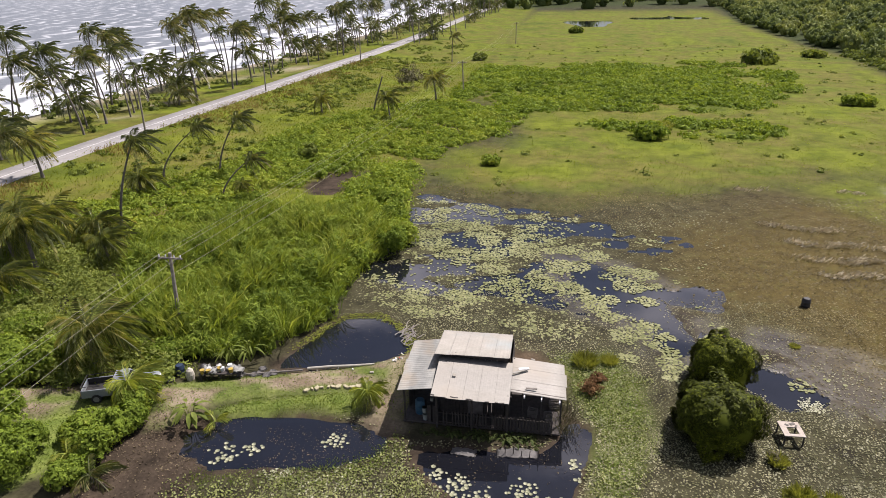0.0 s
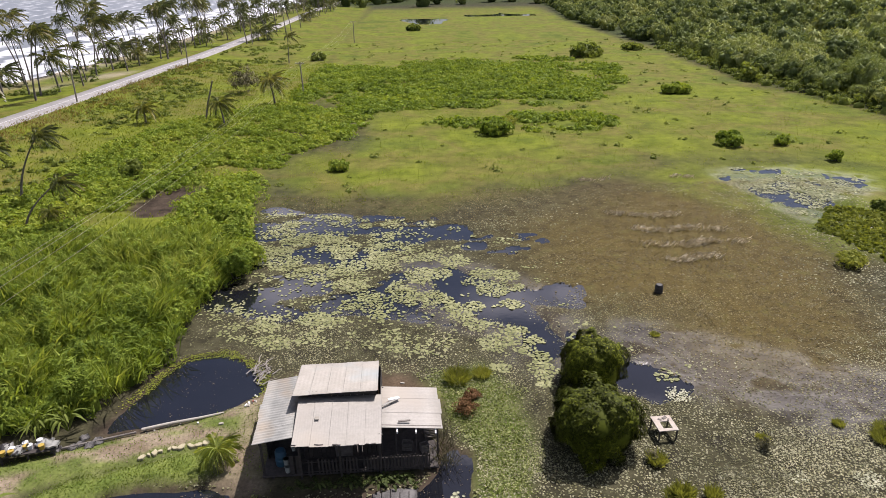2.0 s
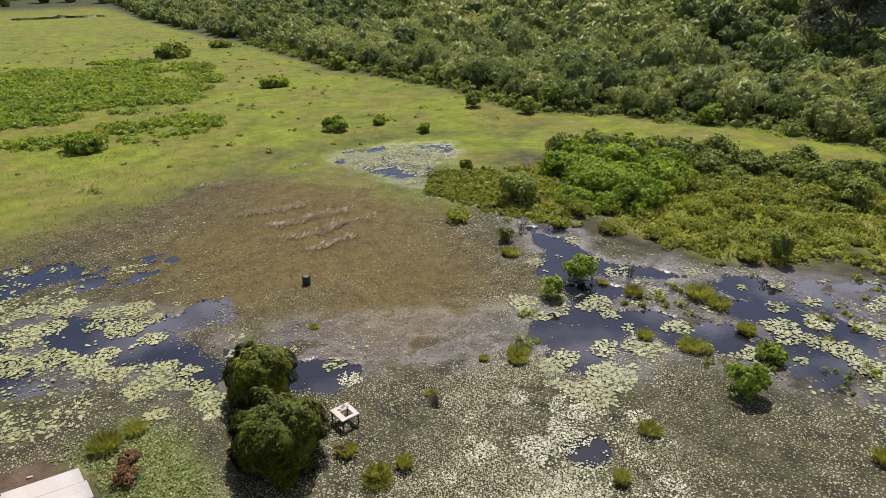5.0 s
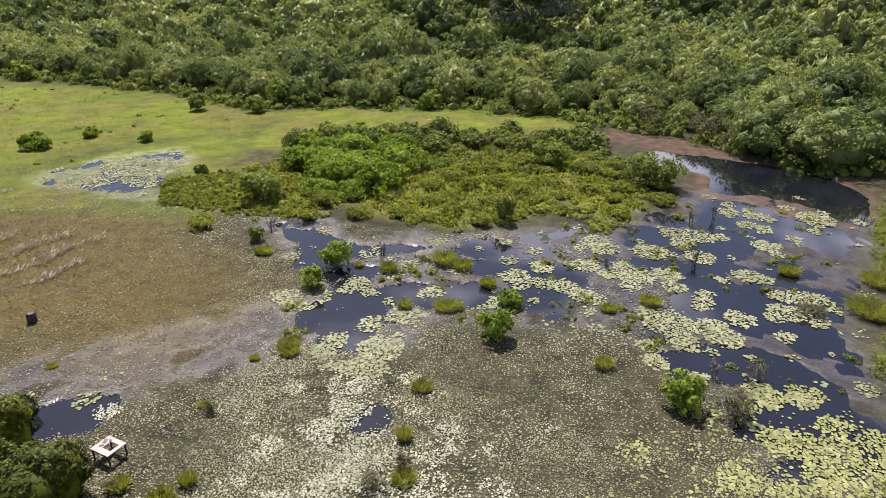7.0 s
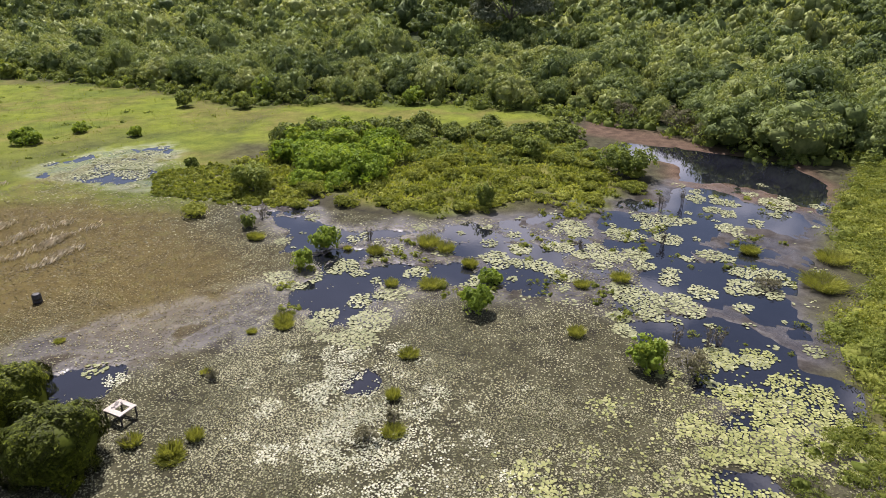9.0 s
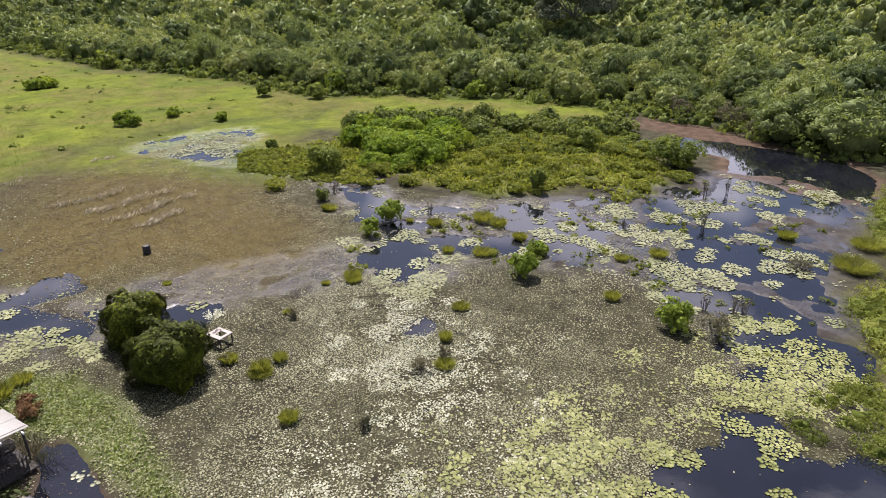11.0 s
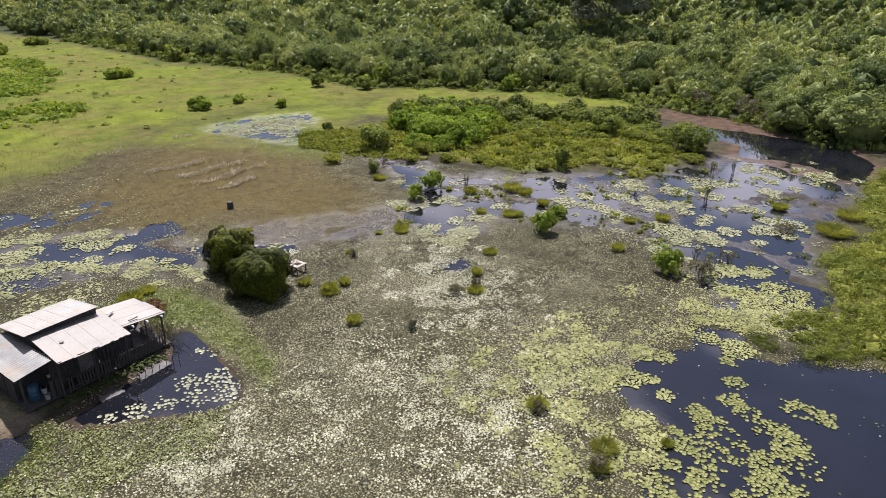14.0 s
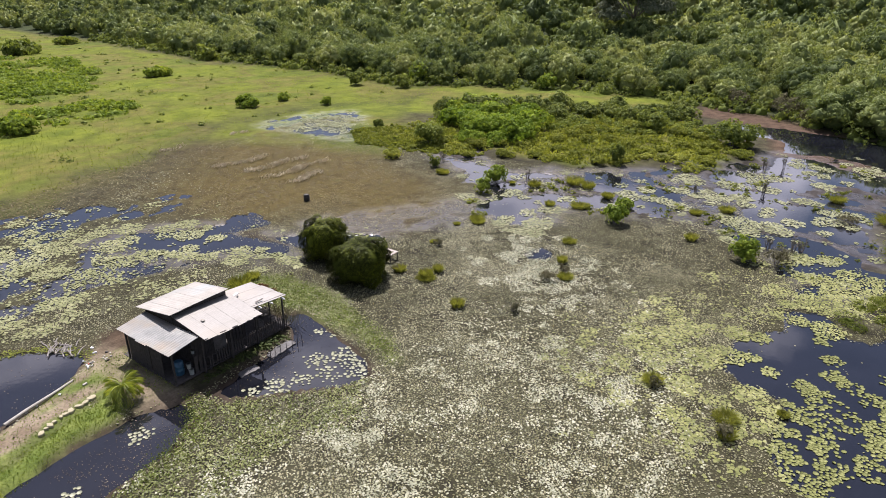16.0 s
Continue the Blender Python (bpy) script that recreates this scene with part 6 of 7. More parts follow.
# ---- palms ----
def frond(length, droop, rng, wind, pairs=20, leaf=0.55):
    """One feather leaf along +x: rachis strip and hanging leaflets."""
    wide = 0.42 * length / pairs
    t = np.linspace(0, 1, pairs + 1)
    x = length * (t - 0.18 * t ** 2)
    z = length * (0.35 * t - droop * t ** 2)
    pts = np.stack([x, np.zeros_like(x), z], 1)
    vs, fs = [], []
    for i in range(pairs):
        w = 0.035 * (1 - t[i]) + 0.01
        k = len(vs)
        a, b = pts[i], pts[i + 1]
        vs += [a + (0, w, 0), a - (0, w, 0), b - (0, w * 0.8, 0), b + (0, w * 0.8, 0)]
        fs.append((k, k + 1, k + 2, k + 3))
        if i < 1:
            continue
        s = leaf * (0.35 + 1.0 * math.sin(math.pi * min(1, 0.12 + t[i] * 0.9))) * rng.uniform(0.85, 1.15)
        for side in (1, -1):
            k = len(vs)
            tip = a + np.array([s * 0.55, side * s * 0.6, -s * rng.uniform(0.4, 0.95)])
            mid = (a + tip) / 2 + np.array([0, 0, s * 0.12])
            vs += [a, mid + (wide, 0, 0.02), tip, mid - (wide, 0, 0.02)]
            fs.append((k, k + 1, k + 2, k + 3))
    return np.array(vs, float), np.array(fs)


def palm_meshes(seed, height, lean, reach, count, mat, wind=(0.5, 0.0), leaf=0.55, girth=0.16, pairs=20):
    q = np.random.RandomState(seed)
    n, seg = 10, 8
    vs, fs = [], []
    for i in range(n + 1):
        t = i / n
        c = np.array([lean[0] * t ** 1.7, lean[1] * t ** 1.7, height * t])
        r = girth * (1.35 - 0.35 * min(1, t * 6)) * (1 - 0.4 * t) * (1 + 0.06 * (i % 2))
        for j in range(seg):
            a = 2 * math.pi * j / seg
            vs.append(c + (r * math.cos(a), r * math.sin(a), 0))
    for i in range(n):
        for j in range(seg):
            fs.append((i * seg + j, i * seg + (j + 1) % seg, (i + 1) * seg + (j + 1) % seg, (i + 1) * seg + j))
    trunk = raw("trunk", np.array(vs), np.array(fs), PALM_BARK, True)
    top = np.array([lean[0], lean[1], height])
    chunks = []
    for k in range(count):
        a = k * 2.4 + q.uniform(-0.3, 0.3)
        up = 1 - k / count
        v, f = frond(reach * q.uniform(0.8, 1.1), 0.42 + 0.55 * (1 - up) + q.uniform(0, 0.2), q, wind, pairs, leaf)
        tilt = up * 1.45 - 0.55
        ct, st = math.cos(tilt), math.sin(tilt)
        v = v @ np.array([[ct, 0, st], [0, 1, 0], [-st, 0, ct]])
        ca, sa2 = math.cos(a), math.sin(a)
        v = v @ np.array([[ca, sa2, 0], [-sa2, ca, 0], [0, 0, 1]])
        d = np.linalg.norm(v, axis=1, keepdims=True) / reach
        v = v + np.array([wind[0], wind[1], -0.08]) * reach * d ** 1.6
        chunks.append((v + top, f))
    v, f = join(chunks)
    return trunk, raw("fronds", v, f, mat)


def palm(meshes, x, y, rz, scale, label, group="", z=None):
    t = empty("coconut_palm", pose(x, y, float(land(np.array([x]), np.array([y]))[0]) - 0.1 if z is None else z, 0, 0, rz) @ Matrix.Diagonal((scale, scale, scale, 1)), label, "palm", group)
    part("trunk", meshes[0], None, t)
    part("fronds", meshes[1], None, t)
    return t


TALL = [palm_meshes(60 + k, h, ln, 2.7, 19, LEAF_PALM, (0.36, 0.05), 0.62, 0.13, 11) for k, (h, ln) in enumerate([(11.5, (-1.6, 0.5)), (10.5, (-2.4, -0.8)), (9.5, (1.2, 1.2)), (12.5, (-2.6, 0.3)), (10.5, (0.9, -0.5)), (8, (-1.4, 0))])]
SHORT = [palm_meshes(80 + k, h, ln, 3.6, 17, LEAF_PALM, (0.25, 0.0), 0.7, 0.16, 13) for k, (h, ln) in enumerate([(3.2, (-0.3, 0.2)), (2.0, (0.2, 0)), (4.8, (-0.5, 0))])]
NEAR = [palm_meshes(90 + k, h, ln, 3.1, 25, LEAF_PALM_MID, (0.3, 0.0), 0.62, 0.17, 20) for k, (h, ln) in enumerate([(2.8, (-0.3, 0.2)), (2.0, (0.2, 0)), (4.2, (-0.5, 0))])]
placed, tries = [], 0
while len(placed) < 270 and tries < 8000:
    tries += 1
    y = 40 + 580 * rng.rand() ** 1.5
    rx, sh = float(line_x(ROAD_LINE, y)), float(line_x(SHORE_LINE, y))
    side = rng.rand() < 0.3 and y > 225
    x = rng.uniform(rx + 4, rx + 11) if side else rng.uniform(sh + 4, rx - 6)
    gap = 11 if y < 180 else 7
    if all((x - a) ** 2 + (y - b) ** 2 > gap for a, b in placed):
        placed.append((x, y))
        if rng.rand() < 0.6:
            palm(TALL[rng.randint(6)], x, y, rng.uniform(-22, 22), rng.uniform(0.95, 1.4), "tall coconut palm bending in the sea wind", "palms along the beach")
        else:
            palm(SHORT[rng.randint(3)], x, y, rng.uniform(-25, 25), rng.uniform(0.9, 1.5), "short young coconut palm by the beach", "palms along the beach")
beach = np.array([(x + rng.normal(scale=2.5), y + rng.normal(scale=2.5)) for x, y in placed if x < line_x(ROAD_LINE, y) - 9] * 2)
size = rng.uniform(0.6, 1.9, len(beach))
brush("beach_shrubs", beach, size, size * 0.8, 40, 0.5, LEAF_BUSH, rng, "dark undergrowth below the beach palms", "undergrowth", 0.3)
# palms on the land side of the road, bent by the wind
for k, (x, y, h, lean, reach) in enumerate(((-40.7, 52.4, 9.0, (3.0, 0), 2.4), (-47.5, 70.6, 6.6, (5.6, 0), 2.0), (-40.9, 72.6, 7.0, (3.2, 0), 2.1), (-35.8, 63.3, 4.6, (3.9, 0), 1.9), (-28.7, 184.1, 7.0, (0.3, 0), 2.6), (-55.9, 54.4, 8.4, (2.7, 0), 3.2))):
    palm(palm_meshes(100 + k, h, lean, reach, 16, LEAF_PALM, (0.5, 0.05), 0.5, 0.13), x, y, 0, 1.0, "slender coconut palm bent by the wind over scrub")
for k, (x, y, s) in enumerate(((-44.8, 48.4, 1.1), (-41.4, 49.5, 1.0), (-41.9, 42.6, 1.15), (-45.6, 44.4, 1.2), (-46.3, 64, 1.0), (-60.4, 66, 1.1), (-49.5, 50, 1.0), (-34.5, 65.5, 0.5), (-27.2, 105.9, 0.9), (-41.3, 111.8, 0.9), (-41, 37.7, 1.1), (-22.5, 124, 1.1), (-37, 45.2, 0.9))):
    palm(NEAR[k % 3], x, y, 40 * k % 70 - 35, s, "bushy young coconut palm with drooping fronds")
palm(palm_meshes(130, 3.0, (0.1, 0), 3.5, 27, LEAF_PALM_MID, (0.3, 0.02), 0.75, 0.2, 24), -27.9, 30.7, 0, 1.0, "bushy coconut palm with yellowing lower fronds")
palm(palm_meshes(131, 1.3, (0, 0), 2.0, 18, LEAF_PALM_YOUNG, (0.28, 0.1), 0.6, 0.13), -23.35, 27.6, 20, 1.0, "young yellow-green coconut palm beside the truck")
palm(palm_meshes(132, 1.0, (0.1, 0), 1.25, 18, LEAF_PALM_YOUNG, (0.05, 0), 0.45, 0.1), -9.7, 29.4, 0, 1.0, "small yellow-green coconut palm by the path")
palm(palm_meshes(133, 0.4, (0, 0), 1.7, 8, LEAF_PALM_YOUNG, (0.2, 0), 0.4, 0.1), -23.9, 22.9, 0, 1.0, "small yellow coconut palm among shrubs")
palm(palm_meshes(134, 0.5, (0, 0), 1.8, 8, LEAF_PALM, (0.3, 0), 0.4, 0.1), -21.6, 21.6, 0, 1.0, "small grey-green palm beside the dirt bank")
palm(palm_meshes(135, 0.5, (0, 0), 1.3, 5, LEAF_PALM_YOUNG, (0.1, 0), 0.35, 0.08), -17.6, 26.6, 0, 1.0, "coconut sapling on the muddy bank")
dead = empty("dead_palm_trunk", pose(-31.4, 110.2, 0.3), "bare leaning dead palm trunk", "palm")
part("trunk", rod(rodded((0, 0, -0.3), (1.0, 0, 3.4), 0.16, 0.13), (1.0, 0, 3.3), (2.1, 0, 6.5), 0.13, 0.1), PALM_BARK, dead)


# ---- the house on the pond ----
def shell(vs, cols, nrm, thick):
    """Gives a grid of points, cols wide, a thickness."""
    vs = np.array(vs)
    rows, n = len(vs) // cols, len(vs)
    both = np.concatenate([vs, vs - nrm * thick])
    fs = []
    for i in range(rows - 1):
        for j in range(cols - 1):
            a, b, c, d = i * cols + j, (i + 1) * cols + j, (i + 1) * cols + j + 1, i * cols + j + 1
            fs += [(a, b, c, d), (d + n, c + n, b + n, a + n)]
    for i in range(rows - 1):
        for j in (0, cols - 1):
            a, b = i * cols + j, (i + 1) * cols + j
            fs.append((a, b, b + n, a + n))
    for j in range(cols - 1):
        for i in (0, rows - 1):
            a, b = i * cols + j, i * cols + j + 1
            fs.append((a, b, b + n, a + n))
    return both, np.array(fs)


def corrugated(u0, u1, v0, v1, corner, along, across, pitch=0.15, amp=0.018, waves_on="u", seed=0, sheet=0.82):
    """A roof plane of lapped corrugated sheets: corner + u*along + v*across."""
    q = np.random.RandomState(seed)
    corner, along, across = np.array(corner, float), np.array(along, float), np.array(across, float)
    nrm = np.cross(along, across)
    nrm /= np.linalg.norm(nrm)
    lo, hi = (u0, u1) if waves_on == "u" else (v0, v1)
    out, k = [], lo
    while k < hi - 0.05:
        e = min(k + sheet, hi)
        n = max(5, int((e - k) / pitch * 5))
        s = np.linspace(k, min(e + 0.05, hi), n)
        other = np.linspace(v0, v1, 4) if waves_on == "u" else np.linspace(u0, u1, 4)
        lift, j0, j1 = q.uniform(0, 0.004) + 0.004 * (len(out) % 2), q.uniform(-0.07, 0.03), q.uniform(-0.03, 0.08)
        vs = []
        for sv in s:
            for j, ov in enumerate(other):
                o = ov + (j1 if j == 3 else j0 if j == 0 else 0)
                p = corner + (along * sv + across * o if waves_on == "u" else along * o + across * sv)
                vs.append(p + nrm * (lift + amp * math.sin(2 * math.pi * sv / pitch)))
        out.append(shell(vs, 4, nrm, 0.008))
        k = e
    return out


house = empty("house", pose(0, 0, 0), "low wooden shack with pale corrugated metal roofs, built over a pond", "house")


def roof(name, sheets, mat, label):
    """A roof part with its sheets as pieces."""
    r = tagged(new(name), label)
    r.parent = house
    for v, f in sheets:
        part("sheet", raw("sheet", v, f, mat), None, r)
    return r


main = roof("main_roof", corrugated(0, 4.1, 0, 3.25, (-5.58, 27.35, 2.76), (1, 0.03, -0.05), (0, 0.985, 0.14), 0.12, 0.0016, "u", 1), SHEET, "pale cream corrugated metal roof sheets")
roof("upper_roof", corrugated(0, 4.2, 0, 3.6, (-5.86, 30.25, 3.5), (1, 0.03, -0.01), (-0.01, 0.98, -0.16), 0.2, 0.004, "u", 2), SHEET_BACK, "stained cream metal roof sheets")
side = roof("side_roof", corrugated(0, 2.95, 0, 3.5, (-1.5, 28.75, 2.46), (1, 0, -0.09), (-0.02, 0.99, -0.02), 0.3, 0.005, "v", 3, 1.2), SHEET, "flat pale roof sheets with ragged edges")
porch = roof("porch_roof", corrugated(0, 1.95, 0, 5.15, (-7.5, 28.0, 2.45), (1, 0, 0.16), (-0.03, 0.995, 0.0), 0.2, 0.026, "v", 4, 1.03), SHEET_OLD, "grey ribbed galvanised porch roof")
part("vent", boxed((-4.55, 29.0, 3.02), (0.2, 0.2, 0.04), rx=8, bevel=0.01), SHEET_OLD, house, "small grey vent on the main roof")
part("loose_sheet", boxed((-1.1, 30.6, 2.53), (0.95, 0.12, 0.03), rz=38, ry=4), SHEET_OLD, house, "bent strip of loose metal")
part("loose_sheet", boxed((-0.9, 30.9, 2.53), (0.6, 0.2, 0.03), rz=20, ry=4), WHITE, house, "bent strip of loose metal")
part("roof_plank", boxed((-0.4, 29.15, 2.47), (0.6, 0.1, 0.05), rz=3, bevel=0.008), WOOD_GREY, house, "grey plank lying on the side roof")
for k in range(11):
    x = -5.5 + 4.0 * random.random()
    part("eave_stone", boxed((x, 27.42 + random.uniform(-0.02, 0.04), 2.79 - 0.05 * (x + 5.58)), (random.uniform(0.05, 0.28), 0.05, 0.025), rz=random.uniform(-14, 14), bevel=0.006), WOOD_GREY if k % 2 else WOOD_DARK, house, "dark debris along the eave")

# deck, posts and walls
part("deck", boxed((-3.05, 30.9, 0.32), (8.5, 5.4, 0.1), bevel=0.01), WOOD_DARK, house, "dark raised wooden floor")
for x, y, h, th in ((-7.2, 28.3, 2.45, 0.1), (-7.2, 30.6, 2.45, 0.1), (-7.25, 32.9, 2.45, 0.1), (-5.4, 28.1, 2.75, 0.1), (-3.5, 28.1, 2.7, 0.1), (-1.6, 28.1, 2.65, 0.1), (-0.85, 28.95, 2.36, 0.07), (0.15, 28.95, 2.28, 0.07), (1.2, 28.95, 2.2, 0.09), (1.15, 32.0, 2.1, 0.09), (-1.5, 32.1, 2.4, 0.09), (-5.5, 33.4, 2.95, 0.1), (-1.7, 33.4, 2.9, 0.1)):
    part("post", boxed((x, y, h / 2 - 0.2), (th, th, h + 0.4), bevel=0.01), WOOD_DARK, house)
for x in (-6.8, -5, -3.2, -1.4, 0.4):
    part("stilt", rodded((x, 28.25, -0.4), (x, 28.25, 0.28), 0.07, 0.06), WOOD_DARK, house)
part("eave_beam", boxed((-3.5, 28.1, 2.62), (4.2, 0.08, 0.12), ry=2.5), WOOD_DARK, house)
part("porch_beam", boxed((-7.2, 30.6, 2.36), (0.08, 5.0, 0.1)), WOOD_DARK, house)
part("shelter_beam", boxed((-0.1, 28.95, 2.29), (3.0, 0.06, 0.1), ry=5), WOOD_GREY, house)
for x in (-0.75, 0.15, 1.1):
    part("rafter_end", boxed((x, 28.68, 2.34 - 0.09 * (x + 1.5)), (0.07, 0.3, 0.09)), WHITE, house, "pale sawn rafter end")


def boarded(name, x0, y0, x1, y1, z0, top0, top1, mat, label, wide=0.2):
    """A wall of upright boards between two corners, its top sloping from one end to the other."""
    w = tagged(new(name), label)
    w.parent = house
    n = max(2, int(math.hypot(x1 - x0, y1 - y0) / wide))
    a = math.degrees(math.atan2(y1 - y0, x1 - x0))
    for k in range(n):
        t = (k + 0.5) / n
        top = top0 + (top1 - top0) * t + random.uniform(-0.03, 0.0)
        part("board", boxed((x0 + (x1 - x0) * t, y0 + (y1 - y0) * t, (z0 + top) / 2), (wide * random.uniform(0.9, 1.0), 0.025 + 0.006 * (k % 2), top - z0), rz=a), mat, w)
    return w


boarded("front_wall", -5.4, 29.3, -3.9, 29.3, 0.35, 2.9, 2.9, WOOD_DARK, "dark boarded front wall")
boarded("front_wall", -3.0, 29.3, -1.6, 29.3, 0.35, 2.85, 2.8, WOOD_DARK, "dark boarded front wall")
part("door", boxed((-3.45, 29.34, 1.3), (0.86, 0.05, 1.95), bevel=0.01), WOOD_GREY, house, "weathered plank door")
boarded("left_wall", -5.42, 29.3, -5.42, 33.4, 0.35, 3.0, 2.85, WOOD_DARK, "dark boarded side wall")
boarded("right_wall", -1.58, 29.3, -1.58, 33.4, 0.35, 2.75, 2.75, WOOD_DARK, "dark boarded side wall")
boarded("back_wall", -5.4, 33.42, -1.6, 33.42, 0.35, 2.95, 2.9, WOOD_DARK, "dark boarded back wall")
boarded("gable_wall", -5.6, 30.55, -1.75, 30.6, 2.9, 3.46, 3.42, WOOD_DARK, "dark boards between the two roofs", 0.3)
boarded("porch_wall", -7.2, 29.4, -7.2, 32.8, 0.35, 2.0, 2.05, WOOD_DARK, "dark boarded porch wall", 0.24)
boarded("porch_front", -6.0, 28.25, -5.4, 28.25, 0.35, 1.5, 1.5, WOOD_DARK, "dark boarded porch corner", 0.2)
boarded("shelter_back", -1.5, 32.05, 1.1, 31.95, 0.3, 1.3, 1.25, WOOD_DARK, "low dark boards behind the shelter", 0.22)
# railing wood coloured near black to stand in for shade under the eave
WOOD_SHADED = plain("shaded_slats", (0.02, 0.017, 0.014), (0.045, 0.037, 0.03), 6, 0.9)
railing = tagged(new("railing"), "grey picket railing with uneven slats, darkened for eave shade")
railing.parent = house
for k in range(37):
    x = -5.2 + 0.165 * k
    if random.random() > 0.06:
        part("slat", boxed((x, 28.12, 0.83 + random.uniform(-0.05, 0.03)), (0.075, 0.02, 0.95), ry=random.uniform(-3, 3)), WOOD_SHADED, railing)
for z in (0.55, 1.12):
    part("rail", boxed((-2.25, 28.15, z), (6.1, 0.04, 0.06)), WOOD_SHADED, railing)


def drum(x, y, z, r, h, mat, label, name="barrel", category="barrel"):
    t = empty(name, pose(x, y, z), label, category)
    rings = ((0, 0.9), (0.04, 0.97), (0.1, 1.0), (0.34, 1.0), (0.36, 1.04), (0.4, 1.04), (0.42, 1.0), (0.64, 1.0), (0.66, 1.04), (0.7, 1.04), (0.72, 1.0), (0.92, 0.99), (0.98, 0.93), (1.0, 0.9))
    vs = [(r * k * math.cos(j * math.pi / 8), r * k * math.sin(j * math.pi / 8), u * h) for u, k in rings for j in range(16)]
    fs = [(i * 16 + j, i * 16 + (j + 1) % 16, (i + 1) * 16 + (j + 1) % 16, (i + 1) * 16 + j) for i in range(len(rings) - 1) for j in range(16)]
    part("body", raw("body", np.array(vs), np.array(fs), mat, True), None, t)
    part("lid", rodded((0, 0, h), (0, 0, h + 0.03), r * 0.8, r * 0.75, 14), mat, t)
    return t


# greenish white bucket plastic, dimmed in colour for the porch shade
WHITE_SHADED = plain("shaded_white_plastic", (0.2, 0.22, 0.2), (0.28, 0.3, 0.27), 4, 0.5)
BLUE_DARK = plain("dark_blue_plastic", (0.008, 0.018, 0.04), (0.015, 0.03, 0.06), 4, 0.5)
BLUE = plain("blue_plastic", (0.015, 0.06, 0.1), (0.025, 0.085, 0.14), 4, 0.5)
DARK_PLASTIC = plain("dark_plastic", (0.012, 0.011, 0.011), (0.03, 0.028, 0.026), 6, 0.6)
TARP = plain("grey_sheeting", (0.04, 0.038, 0.035), (0.1, 0.095, 0.088), 2, 0.7, relief=0.8, dist=0.05)
RED_PAINT = plain("red_plastic", (0.35, 0.04, 0.02), (0.5, 0.07, 0.03), 4, 0.5)
drum(-6.5, 29.0, 0.37, 0.27, 0.85, BLUE, "blue plastic barrel under the porch")
for x, y, z, r, h in ((-6.1, 28.45, 0.37, 0.15, 0.35), (-6.15, 28.55, 0.76, 0.14, 0.33), (-5.75, 28.6, 1.52, 0.09, 0.2)):
    t = empty("bucket", pose(x, y, z), "white plastic bucket standing on the porch", "bucket", "buckets")
    part("body", rodded((0, 0, 0), (0, 0, h), r * 0.85, r, 14), WHITE_SHADED, t)
    part("rim", rodded((0, 0, h - 0.04), (0, 0, h), r * 1.08, r * 1.08, 14), WHITE_SHADED, t)
for x, y, w, d, rz in ((0.55, 29.4, 0.4, 0.3, 20), (-0.3, 29.6, 0.5, 0.35, -10), (0.9, 30.5, 0.6, 0.4, 5)):
    t = empty("crate", pose(x, y, 0.37, 0, 0, rz), "plain crate stored under the side shelter", "crate", "crates")
    bm = bmesh.new()
    for k in range(4):
        for sx, sy, a, b in ((0, d / 2, w, 0.02), (0, -d / 2, w, 0.02), (w / 2, 0, 0.02, d), (-w / 2, 0, 0.02, d)):
            box(bm, (sx, sy, 0.06 + 0.11 * k), (a, b, 0.08))
    part("slats", bm, WOOD_GREY, t)
    part("base", boxed((0, 0, 0.015), (w, d, 0.02)), WOOD_GREY, t)
for k, (x, y, w, d, rz) in enumerate(((-0.95, 26.85, 2.1, 0.75, 5), (-3.7, 26.5, 1.3, 0.55, -6))):
    q = np.random.RandomState(400 + k)
    gxs, gys = np.linspace(-w / 2, w / 2, 14), np.linspace(-d / 2, d / 2, 8)
    vs = [(u + q.uniform(-0.04, 0.04), v + q.uniform(-0.04, 0.04), 0.06 + 0.12 * (1 - (2 * u / w) ** 2) * (1 - (2 * v / d) ** 2) + q.uniform(-0.025, 0.025)) for u in gxs for v in gys]
    v, f = shell(vs, 8, np.array([0, 0, 1.0]), 0.08)
    t = empty("ground_sheet", pose(x, y, 0.0, 0, 0, rz), "crumpled grey sheeting along the pond's edge", "sheeting", "bank sheets")
    part("sheet", raw("sheet", v, f, TARP, True), None, t)
for k in range(7):
    x = -2.0 + 0.42 * k
    t = empty("mooring_stake", pose(x, 26.55 + 0.08 * math.sin(k), -0.3), "thin dark stake standing at the pond's edge", "stake", "stakes")
    part("stake", rodded((0, 0, 0), (0.03, 0, 0.75 + 0.1 * (k % 3)), 0.025, 0.02, 6), WOOD_DARK, t)


